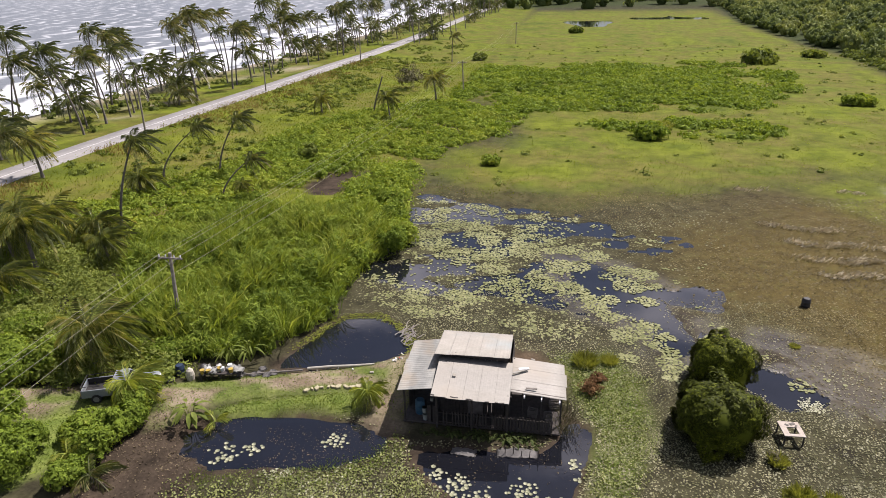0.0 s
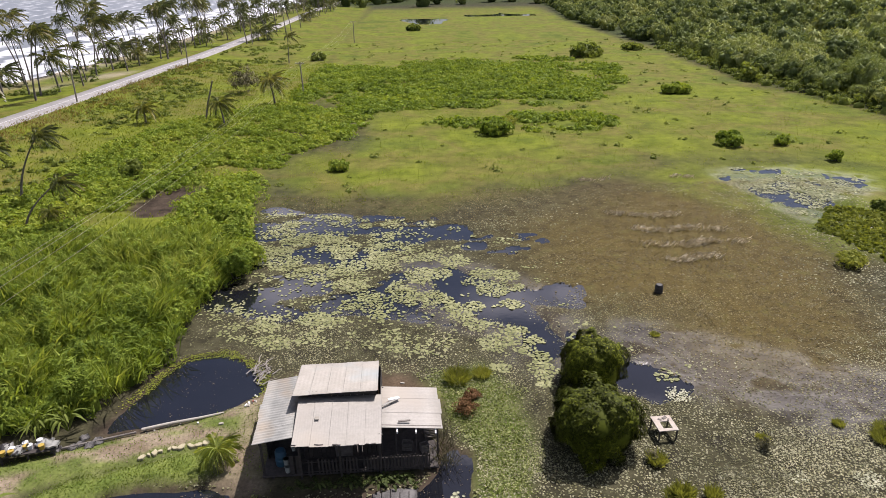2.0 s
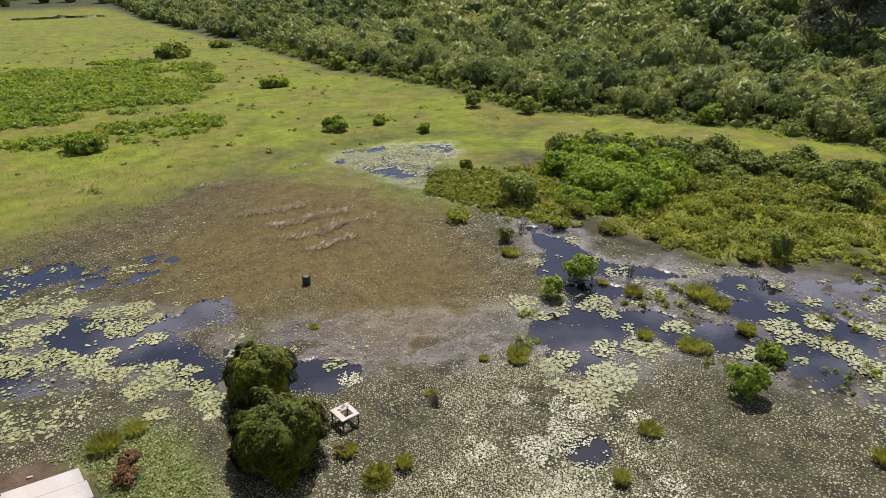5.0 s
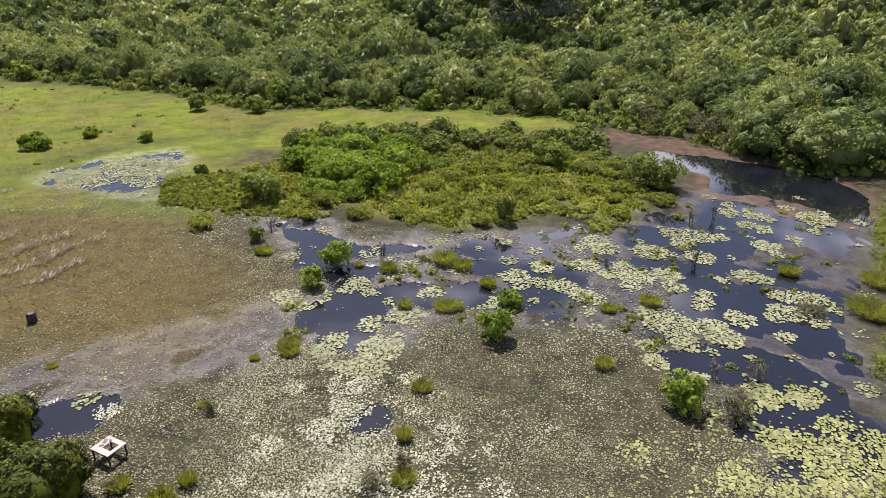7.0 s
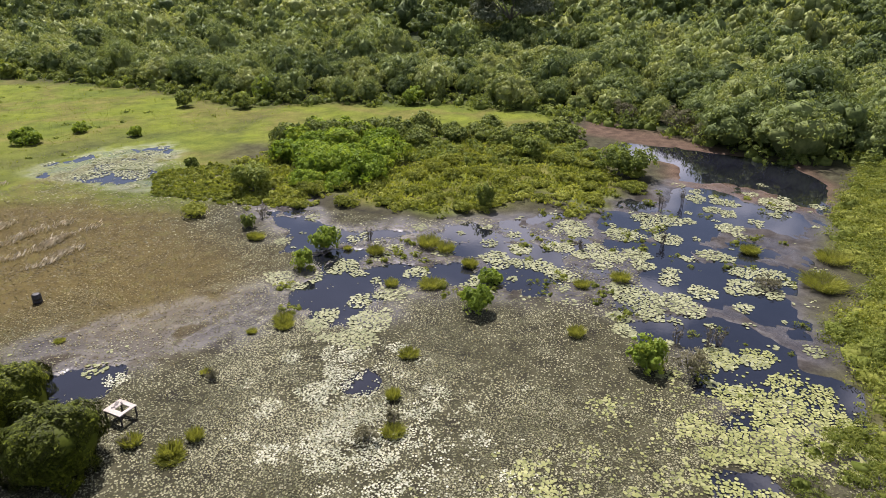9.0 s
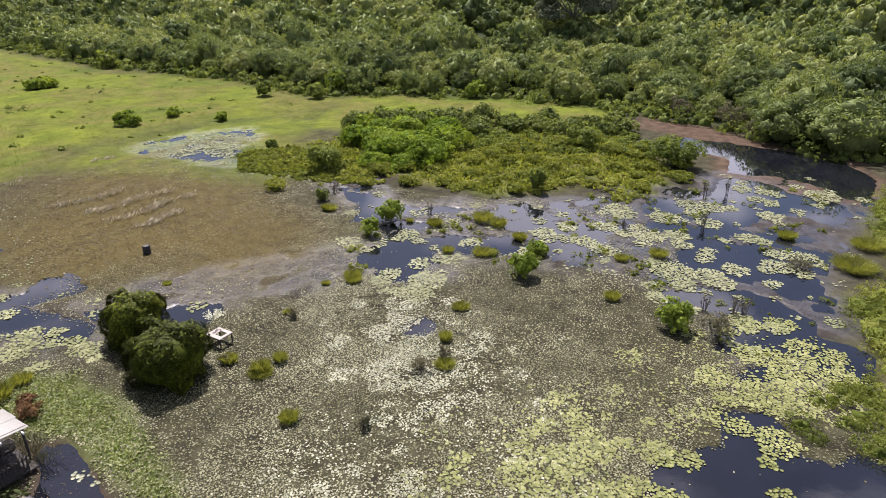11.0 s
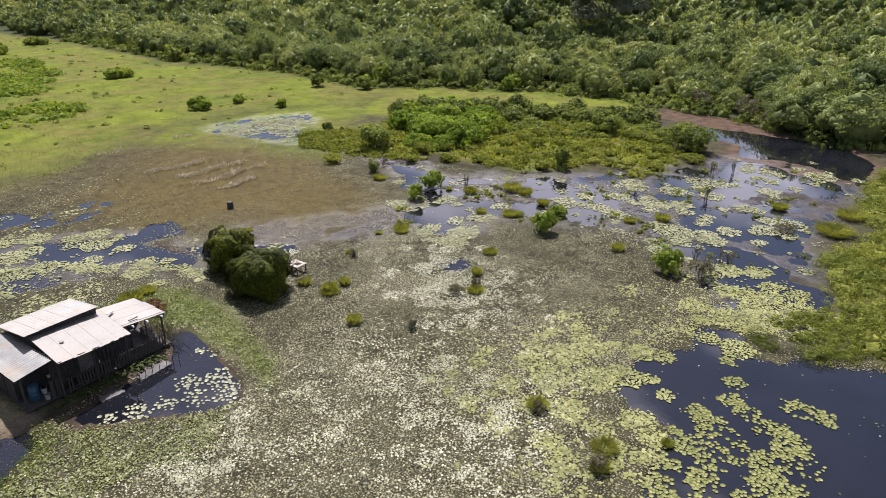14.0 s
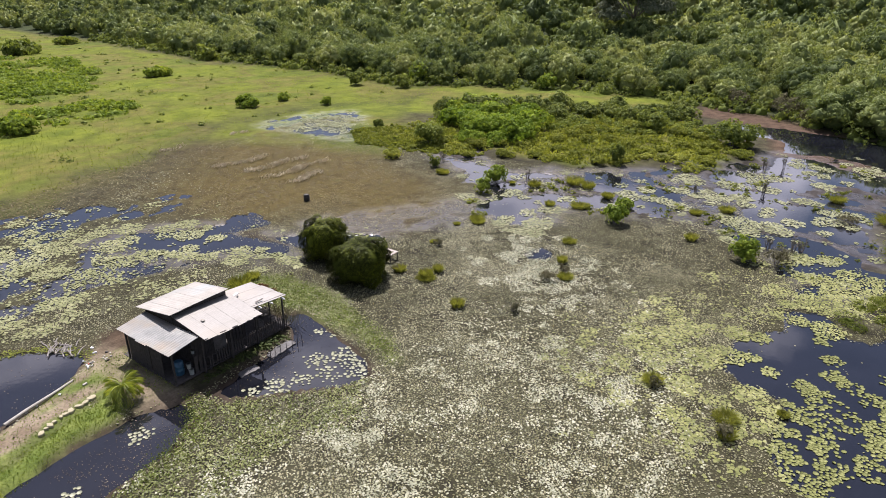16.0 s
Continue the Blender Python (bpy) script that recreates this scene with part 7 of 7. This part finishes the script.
def broad_plant(name, x, y, z, n, reach, leaf, mat, seed, label, category, up=0.9, group="", slim=0.22):
    """Leaves on stalks from one root: each leaf a long folded blade with a midrib bend."""
    q = np.random.RandomState(seed)
    t = empty(name, pose(x, y, z), label, category, group)
    bm = bmesh.new()
    for k in range(n):
        a, r, h = k * 2.4 + q.uniform(-0.4, 0.4), reach * q.uniform(0.3, 0.7), reach * up * q.uniform(0.6, 1.0)
        tip = (r * math.cos(a), r * math.sin(a), h)
        rod(bm, (0.04 * math.cos(a), 0.04 * math.sin(a), 0), tip, 0.02, 0.01, 5)
        L, W = leaf * q.uniform(0.7, 1.1), leaf * slim
        vs, fs = [], []
        for i in range(7):
            s = i / 6
            c = Vector((tip[0] + L * s * math.cos(a), tip[1] + L * s * math.sin(a), h + L * (0.25 * s - 0.75 * s * s)))
            w = W * math.sin(math.pi * (0.06 + 0.92 * s)) ** 0.7
            sd_ = Vector((-math.sin(a), math.cos(a), 0))
            vs += [c + sd_ * w + Vector((0, 0, 0.1 * w)), c, c - sd_ * w + Vector((0, 0, 0.1 * w))]
        for i in range(6):
            fs += [(3 * i, 3 * i + 1, 3 * i + 4, 3 * i + 3), (3 * i + 1, 3 * i + 2, 3 * i + 5, 3 * i + 4)]
        part("leaf", raw("leaf", np.array([tuple(v) for v in vs]), np.array(fs), mat, True), None, t)
    part("stem", bm, mat, t)
    return t


# plants under the eave: their leaf colour carries the house shade
for k, (x, y) in enumerate(((-1.7, 27.35), (-1.1, 27.4), (-0.5, 27.5), (-1.4, 27.7), (-4.6, 27.6), (-3.2, 27.6))):
    broad_plant("taro_plant", x, y, 0.1, 7, 0.4, 0.3, LEAF_HERB_SHADED, 500 + k, "broad-leaved green taro on the pond bank, darkened for house shade", "plant", group="bank plants by the house")
broad_plant("banana_plant", -19.0, 26.5, 0.15, 20, 0.9, 0.85, LEAF_BUSH, 520, "green banana plant with long torn leaves", "plant", 1.3, slim=0.15)
broad_plant("banana_plant", -19.5, 32.2, 0.3, 16, 0.9, 0.75, LEAF_BUSH, 521, "tall grey-green banana plant behind the scrap heap", "plant", 1.5, slim=0.07)
broad_plant("banana_plant", -18.3, 32.6, 0.3, 16, 0.9, 0.75, LEAF_BUSH, 522, "tall grey-green banana plant behind the scrap heap", "plant", 1.5, slim=0.07)
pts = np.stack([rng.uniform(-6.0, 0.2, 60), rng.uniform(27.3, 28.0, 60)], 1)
brush("bank_herbs", pts, rng.uniform(0.15, 0.3, 60), rng.uniform(0.06, 0.2, 60), 24, 0.09, LEAF_HERB_SHADED, rng, "low plants on the bank, darkened for the shade of the house", "plants", 0.4)
pts = np.stack([rng.uniform(1.0, 2.0, 60), rng.uniform(28.3, 31.5, 60)], 1)
reeds("bank_twigs", pts, 0.9, (0.1, 0), 5, 0.03, LEAF_DEAD, rng, "grey dead twigs at the corner of the house", "twigs")

# ---- table, dark drum and marsh oddments ----
table = empty("table", pose(13.15, 30.0, 0.0, 0, 0, 2), "weathered white table with a hole in its top, standing in water", "table")
bm = bmesh.new()
for c, s in (((0, 0.38, 0.71), (1.05, 0.45, 0.05)), ((0, -0.5, 0.71), (1.05, 0.2, 0.05)), ((-0.37, -0.12, 0.71), (0.31, 0.56, 0.05)), ((0.4, -0.12, 0.71), (0.25, 0.56, 0.05))):
    box(bm, c, s)
part("tabletop", bm, plain("chalky_board", (0.26, 0.225, 0.185), (0.37, 0.33, 0.285), 3, 0.8, streak=(0.36, 0.3, 0.24)), table, "chalky board with a square hole")
for x in (-0.46, 0.46):
    for y in (-0.54, 0.54):
        part("leg", boxed((x, y, 0.2), (0.07, 0.07, 0.98), bevel=0.008), WOOD_DARK, table)
    part("apron", boxed((x, 0, 0.63), (0.04, 1.0, 0.09)), WOOD_DARK, table)
for x, y, w in ((0.15, 0.42, 0.3), (-0.15, 0.3, 0.2), (0.3, 0.25, 0.18)):
    t = empty("board_scrap", pose(13.15 + x, 30.0 + y, 0.74, 0, 0, 200 * x), "broken scrap of board lying on the table", "board", "scraps on the table")
    part("board", boxed((0, 0, 0.015), (w, w * 0.55, 0.03), bevel=0.006), WOOD_GREY, t)
drum(18.95, 45.7, -0.1, 0.3, 0.8, DARK_PLASTIC, "dark drum standing upright in the marsh")


# ---- along the path: log, stones, driftwood, litter ----
def ground_at(x, y):
    return float(land(np.array([x]), np.array([y]))[0])


STONE_WARM = plain("warm_stone", (0.25, 0.22, 0.13), (0.36, 0.33, 0.22), 5, 0.9, streak=(0.16, 0.17, 0.08))
log = empty("edging_log", pose(-12.4, 32.95, ground_at(-12.4, 32.6) + 0.06, 0, 0, 14.5), "long pale weathered log edging the pond", "log")
part("log", rod(rod(rodded((-2.1, 0, 0), (-0.7, 0.03, 0.02), 0.09, 0.085, 10), (-0.7, 0.03, 0.02), (0.8, -0.02, 0.02), 0.085, 0.08, 10), (0.8, -0.02, 0.02), (2.1, 0.04, 0), 0.08, 0.065, 10), STONE, log)
log = empty("edging_log", pose(-16.4, 31.75, ground_at(-16.4, 31.5) + 0.04, 0, 0, 16), "half-buried grey log at the pond's end", "log")
part("log", rodded((-1.7, 0, 0), (1.8, 0, 0.02), 0.07, 0.06, 8), WOOD_GREY, log)
q = np.random.RandomState(61)
for k in range(11):
    t = k / 10 + q.uniform(-0.035, 0.035)
    x, y = -13.7 + 3.2 * t, 30.1 + 1.05 * t + 0.12 * math.sin(5 * t)
    s = empty("stepping_stone", pose(x, y, ground_at(x, y), 0, 0, q.uniform(0, 180)), "flat pale stone set along the path", "stone", "stepping stones")
    bm = bmesh.new()
    big = q.uniform(0.7, 1.5)
    ring = [(0.17 * big * q.uniform(0.7, 1.25) * math.cos(a), 0.12 * big * q.uniform(0.6, 1.3) * math.sin(a)) for a in np.linspace(0, 6.28, 9)[:-1]]
    top = [bm.verts.new((u * 0.88, v * 0.88, 0.09)) for u, v in ring]
    mid = [bm.verts.new((u, v, 0.06)) for u, v in ring]
    low = [bm.verts.new((u, v, -0.05)) for u, v in ring]
    bm.faces.new(top)
    for i in range(8):
        bm.faces.new((mid[i], mid[(i + 1) % 8], top[(i + 1) % 8], top[i]))
        bm.faces.new((low[i], low[(i + 1) % 8], mid[(i + 1) % 8], mid[i]))
    part("stone", bm, STONE_WARM, s)
for k in range(26):
    a, x, y = q.uniform(0, 3.14), -9.0 + q.normal(scale=0.4), 37.6 + q.normal(scale=0.7)
    L = q.uniform(0.4, 1.1)
    t = empty("driftwood", pose(x, y, max(ground_at(x, y), 0) + 0.05, 0, 0, math.degrees(a)), "bleached grey stick in a driftwood heap", "stick", "driftwood heap")
    part("stick", rod(rodded((-L / 2, 0, 0), (0.05, 0.06, q.uniform(0.02, 0.12)), 0.04, 0.03, 6), (0.05, 0.06, 0.06), (L / 2, 0, q.uniform(0, 0.12)), 0.03, 0.012, 6), LEAF_WOOD, t)
for k in range(34):
    if k < 20:
        x, y = q.uniform(-9.4, -7.6), q.uniform(33.4, 36.2)
    elif k < 28:
        x, y = q.uniform(-16, -10), 32.6 + q.uniform(-0.6, 0.6)
    else:
        x, y = q.uniform(-8, 0), q.uniform(34.5, 37)
    mat, lab = ((WHITE, "scrap of white litter on bare ground"), (WOOD_DARK, "dark scrap lying on bare ground"), (STONE, "pale stone lying on bare ground"), (RED_PAINT, "red plastic scrap on bare ground"))[k % 4 if k % 8 != 3 else 3] if k % 4 != 3 or k == 11 else (STONE, "pale stone lying on bare ground")
    t = empty("litter", pose(x, y, ground_at(x, y), 0, 0, q.uniform(0, 180)), lab, "litter", "litter round the house")
    part("scrap", boxed((0, 0, 0.03), (q.uniform(0.08, 0.28), q.uniform(0.06, 0.16), q.uniform(0.05, 0.12)), rx=q.uniform(-15, 15), ry=q.uniform(-15, 15), bevel=0.015), mat, t)

# ---- scrap heap beside the track ----
heap_z = ground_at(-20.0, 30.8)
bench = empty("bench", pose(-19.4, 30.9, heap_z, 0, 0, 10), "rough dark bench loaded with scrap", "bench")
part("top", boxed((0, 0, 0.55), (2.6, 0.8, 0.06), bevel=0.01), WOOD_DARK, bench)
for x in (-1.2, 0, 1.2):
    for y in (-0.33, 0.33):
        part("leg", boxed((x, y, 0.25), (0.08, 0.08, 0.6)), WOOD_DARK, bench)
kinds = (("metal_scrap", SHEET_OLD, "crumpled sheet metal scrap on the bench"), ("plastic_tub", WHITE, "white plastic tub on the scrap bench"), ("tin", plain("yellow_paint", (0.3, 0.2, 0.03), (0.36, 0.26, 0.05), 4, 0.5), "yellow tin on the scrap bench"), ("metal_scrap", SHEET_OLD, "crumpled sheet metal scrap on the bench"), ("rubbish_bag", DARK_PLASTIC, "black rubbish bag on the scrap bench"))
for k in range(18):
    name, mat, lab = kinds[k % 5]
    u, v = -1.2 + 2.4 * q.rand(), q.uniform(-0.3, 0.3)
    x, y = -19.4 + u * math.cos(0.17) - v * math.sin(0.17), 30.9 + u * math.sin(0.17) + v * math.cos(0.17)
    t = empty(name, pose(x, y, heap_z + 0.58, 0, 0, q.uniform(0, 180)), lab, "scrap", "scrap on the bench")
    if name in ("plastic_tub", "tin"):
        part("body", rodded((0, 0, 0), (0, 0, 0.26), 0.12, 0.15, 12), mat, t)
    else:
        gu = np.linspace(-0.3, 0.3, 6)
        vs = [(a + q.uniform(-0.04, 0.04), 0.7 * b + q.uniform(-0.04, 0.04), 0.08 + q.uniform(0, 0.14)) for a in gu for b in gu]
        sv, sf = shell(vs, 6, np.array([0, 0, 1.0]), 0.08)
        part("body", raw("body", sv, sf, mat), None, t)
sack = empty("sack", pose(-21.3, 30.5, heap_z) @ Matrix.Diagonal((0.75, 0.75, 0.8, 1)), "tall pale woven sack standing by the scrap", "sack")
part("body", rod(rod(rodded((0, 0, -0.02), (0, 0, 0.5), 0.3, 0.36, 12), (0, 0, 0.5), (0.02, 0, 0.85), 0.36, 0.28, 12), (0.02, 0, 0.85), (0.03, 0, 1.05), 0.28, 0.1, 12), plain("woven_sack", (0.36, 0.34, 0.27), (0.45, 0.42, 0.35), 8, 0.8), sack)
drum(-22.2, 30.9, heap_z, 0.29, 0.7, BLUE_DARK, "dark blue barrel beside the sack")
bm = bmesh.new()
for k in range(18):
    a = 2 * math.pi * k / 18
    rod(bm, (0.27 * math.cos(a), 0.27 * math.sin(a), 0.1), (0.27 * math.cos(a + 0.36), 0.27 * math.sin(a + 0.36), 0.1), 0.09, 0.09, 8)
tyre = empty("old_tyre", pose(-22.6, 30.2, heap_z), "old black tyre lying by the barrel", "tyre")
part("tyre", bm, DARK_PLASTIC, tyre)
for k in range(9):
    x, y = -17.0 + q.normal(scale=0.5), 31.6 + q.normal(scale=0.25)
    t = empty("netting_scrap", pose(x, y, ground_at(x, y), 0, 0, q.uniform(0, 180)), "pale crumpled scrap beside the path", "scrap", "pale scraps")
    gu = np.linspace(-0.22, 0.22, 5)
    sv, sf = shell([(a + q.uniform(-0.03, 0.03), b + q.uniform(-0.03, 0.03), 0.06 + q.uniform(0, 0.12)) for a in gu for b in gu], 5, np.array([0, 0, 1.0]), 0.07)
    part("body", raw("body", sv, sf, TARP), None, t)


# ---- pickup ----
TRUCK_PAINT = plain("pale_car_paint", (0.17, 0.19, 0.2), (0.22, 0.235, 0.24), 1.5, 0.3)
GLASS = plain("dark_car_glass", (0.015, 0.018, 0.02), (0.025, 0.028, 0.03), 2, 0.05, relief=0.0)
RUBBER = plain("tyre_rubber", (0.012, 0.012, 0.012), (0.03, 0.03, 0.03), 8, 0.85)
truck = empty("pickup_truck", pose(-24.3, 28.3, ground_at(-24.4, 28.3), 0, 0, 21) @ Matrix.Diagonal((0.84, 0.84, 0.84, 1)), "pale grey pickup truck parked on the dirt track", "truck")


def profile(pts, w0, w1=None):
    """A body panel: a side outline (x, z) drawn out across its width."""
    bm = bmesh.new()
    a = [bm.verts.new((x, -w0 / 2, z)) for x, z in pts]
    b = [bm.verts.new((x, w0 / 2, z)) for x, z in pts]
    bm.faces.new(a[::-1])
    bm.faces.new(b)
    for i in range(len(pts)):
        j = (i + 1) % len(pts)
        bm.faces.new((a[i], a[j], b[j], b[i]))
    bmesh.ops.recalc_face_normals(bm, faces=bm.faces)
    bmesh.ops.bevel(bm, geom=[e for e in bm.edges], offset=0.025, segments=2, affect="EDGES")
    return bm


part("bonnet", profile([(0.95, 0.42), (2.4, 0.42), (2.42, 0.85), (2.3, 0.98), (0.95, 1.06)], 1.68), TRUCK_PAINT, truck)
cab = part("cab", profile([(-0.55, 0.42), (0.95, 0.42), (0.95, 1.06), (0.45, 1.52), (-0.42, 1.55), (-0.55, 1.06)], 1.66), TRUCK_PAINT, truck)
part("windscreen", boxed((0.72, 0, 1.28), (0.04, 1.4, 0.52), ry=-47, bevel=0.01), GLASS, cab)
part("rear_window", boxed((-0.515, 0, 1.3), (0.04, 1.3, 0.36), ry=14, bevel=0.01), GLASS, cab)
for y in (-0.835, 0.835):
    part("side_window", boxed((0.05, y, 1.29), (0.72, 0.03, 0.36), bevel=0.01), GLASS, cab)
bed = part("bed_floor", boxed((-1.5, 0, 0.62), (1.9, 1.6, 0.08)), DARK_PLASTIC, truck)
for y in (-0.8, 0.8):
    part("bed_side", boxed((-1.5, y, 0.78), (1.92, 0.08, 0.6), bevel=0.02), TRUCK_PAINT, truck)
part("tailgate", boxed((-2.44, 0, 0.78), (0.07, 1.6, 0.58), bevel=0.02), TRUCK_PAINT, truck)
part("bed_front", boxed((-0.58, 0, 0.82), (0.06, 1.6, 0.52), bevel=0.01), TRUCK_PAINT, truck)
part("rear_bumper", boxed((-2.54, 0, 0.5), (0.1, 1.55, 0.14), bevel=0.02), DARK_PLASTIC, truck)
part("front_bumper", boxed((2.46, 0, 0.5), (0.12, 1.66, 0.2), bevel=0.03), DARK_PLASTIC, truck)
rack = bmesh.new()
for y in (-0.78, 0.78):
    rod(rack, (-2.4, y, 1.05), (-2.4, y, 1.35), 0.025)
    rod(rack, (-2.4, y, 1.35), (-0.6, y, 1.42), 0.025)
rod(rack, (-2.4, -0.78, 1.35), (-2.4, 0.78, 1.35), 0.025)
# thin black panels over the inner faces of the bed
for y in (-0.75, 0.75):
    part("bed_inner_panel", boxed((-1.5, y, 0.84), (1.84, 0.02, 0.44)), DARK_PLASTIC, truck, "black panel inside the bed")
part("bed_inner_panel", boxed((-0.62, 0, 0.86), (0.02, 1.48, 0.46)), DARK_PLASTIC, truck, "black panel inside the bed")
part("bed_rack", rack, DARK_PLASTIC, truck)
for y in (-0.62, 0.62):
    part("headlight", boxed((2.42, y, 0.76), (0.05, 0.3, 0.16), bevel=0.02), WHITE, truck, "clear headlight")
    part("tail_light", boxed((-2.49, y * 1.15, 0.78), (0.03, 0.12, 0.3), bevel=0.01), RED_PAINT, truck, "red tail light")
for x in (-1.55, 1.65):
    for y in (-0.78, 0.78):
        wheel = part("wheel", rodded((x, y - 0.1, 0.34), (x, y + 0.1, 0.34), 0.2, 0.2, 16), SHEET_OLD, truck)
        bm = bmesh.new()
        rod(bm, (x, y - 0.12, 0.34), (x, y + 0.12, 0.34), 0.34, 0.34, 20)
        part("tyre", bm, RUBBER, wheel, "black rubber tyre")
        part("rim", rodded((x, y - 0.13, 0.34), (x, y + 0.13, 0.34), 0.2, 0.2, 16), SHEET_OLD, wheel, "grey steel rim")


# ---- power poles and wires ----
POLE_WOOD = plain("bleached_pole", (0.19, 0.165, 0.135), (0.29, 0.26, 0.22), 4, 0.9)


def power_pole(x, y, h, lean, label, arm=True, rz=0):
    g = ground_at(x, y)
    t = empty("utility_pole", pose(x, y, g, 0, 0, rz), label, "pole", "power poles")
    part("pole", rodded((0, 0, -0.3), (lean, 0, h), 0.15, 0.1, 10), POLE_WOOD, t)
    if arm:
        bar = part("crossarm", boxed((lean, -0.08, h - 0.35), (1.7, 0.09, 0.11), bevel=0.01), POLE_WOOD, t)
        for dx in (-0.75, -0.3, 0.3, 0.75):
            part("insulator", rod(rodded((lean + dx, -0.08, h - 0.3), (lean + dx, -0.08, h - 0.2), 0.03, 0.05, 8), (lean + dx, -0.08, h - 0.2), (lean + dx, -0.08, h - 0.12), 0.05, 0.03, 8), WHITE, bar, "pale ceramic insulator")
        for s in (-0.45, 0.45):
            part("brace", rodded((lean * 0.95, -0.08, h - 0.9), (lean + s, -0.08, h - 0.38), 0.02, 0.02, 6), SHEET_OLD, t)
    return Vector((x + lean, y - 0.08, g + h - 0.13))


tops = [power_pole(-30, -60, 7.0, 0.0, "wooden power pole with a crossarm"), power_pole(-24.3, 34.7, 6.5, 0.35, "weathered wooden power pole with crossarm and insulators"), power_pole(-18.6, 134.4, 6.4, -0.2, "wooden power pole standing in the scrub"), power_pole(-14.0, 232, 7.0, 0.0, "distant wooden power pole in the meadow")]
for x, y, h in ((-58.6, 127, 10.0), (-60.8, 88, 9.0), (-51.5, 172, 9.5), (-46.3, 225, 9.5), (-62.5, 52, 9.0)):
    power_pole(x, y, h, 0.2, "tall wooden pole beside the coastal road", False)


def wire(a, b, sag, r, label):
    n = 24
    vs, fs = [], []
    for i in range(n + 1):
        s = i / n
        p = a.lerp(b, s) - Vector((0, 0, 4 * sag * s * (1 - s)))
        for k in range(4):
            vs.append((p.x + r * math.cos(k * 1.571), p.y, p.z + r * math.sin(k * 1.571)))
    for i in range(n):
        for k in range(4):
            fs.append((i * 4 + k, i * 4 + (k + 1) % 4, (i + 1) * 4 + (k + 1) % 4, (i + 1) * 4 + k))
    t = empty("power_line", pose(0, 0, 0), label, "wire", "power lines")
    part("wire", raw("wire", np.array(vs), np.array(fs), WIRE), None, t)


WIRE = plain("pale_wire", (0.22, 0.215, 0.15), (0.28, 0.27, 0.2), 2, 0.5)
for a, b in zip(tops[:-1], tops[1:]):
    for dx in (-0.75, -0.3, 0.75):
        wire(a + Vector((dx, 0, 0)), b + Vector((dx, 0, 0)), 1.3, 0.009, "thin pale overhead power line")
    wire(a + Vector((0.1, 0, -1.3)), b + Vector((0.1, 0, -1.3)), 1.6, 0.009, "thin lower overhead cable")
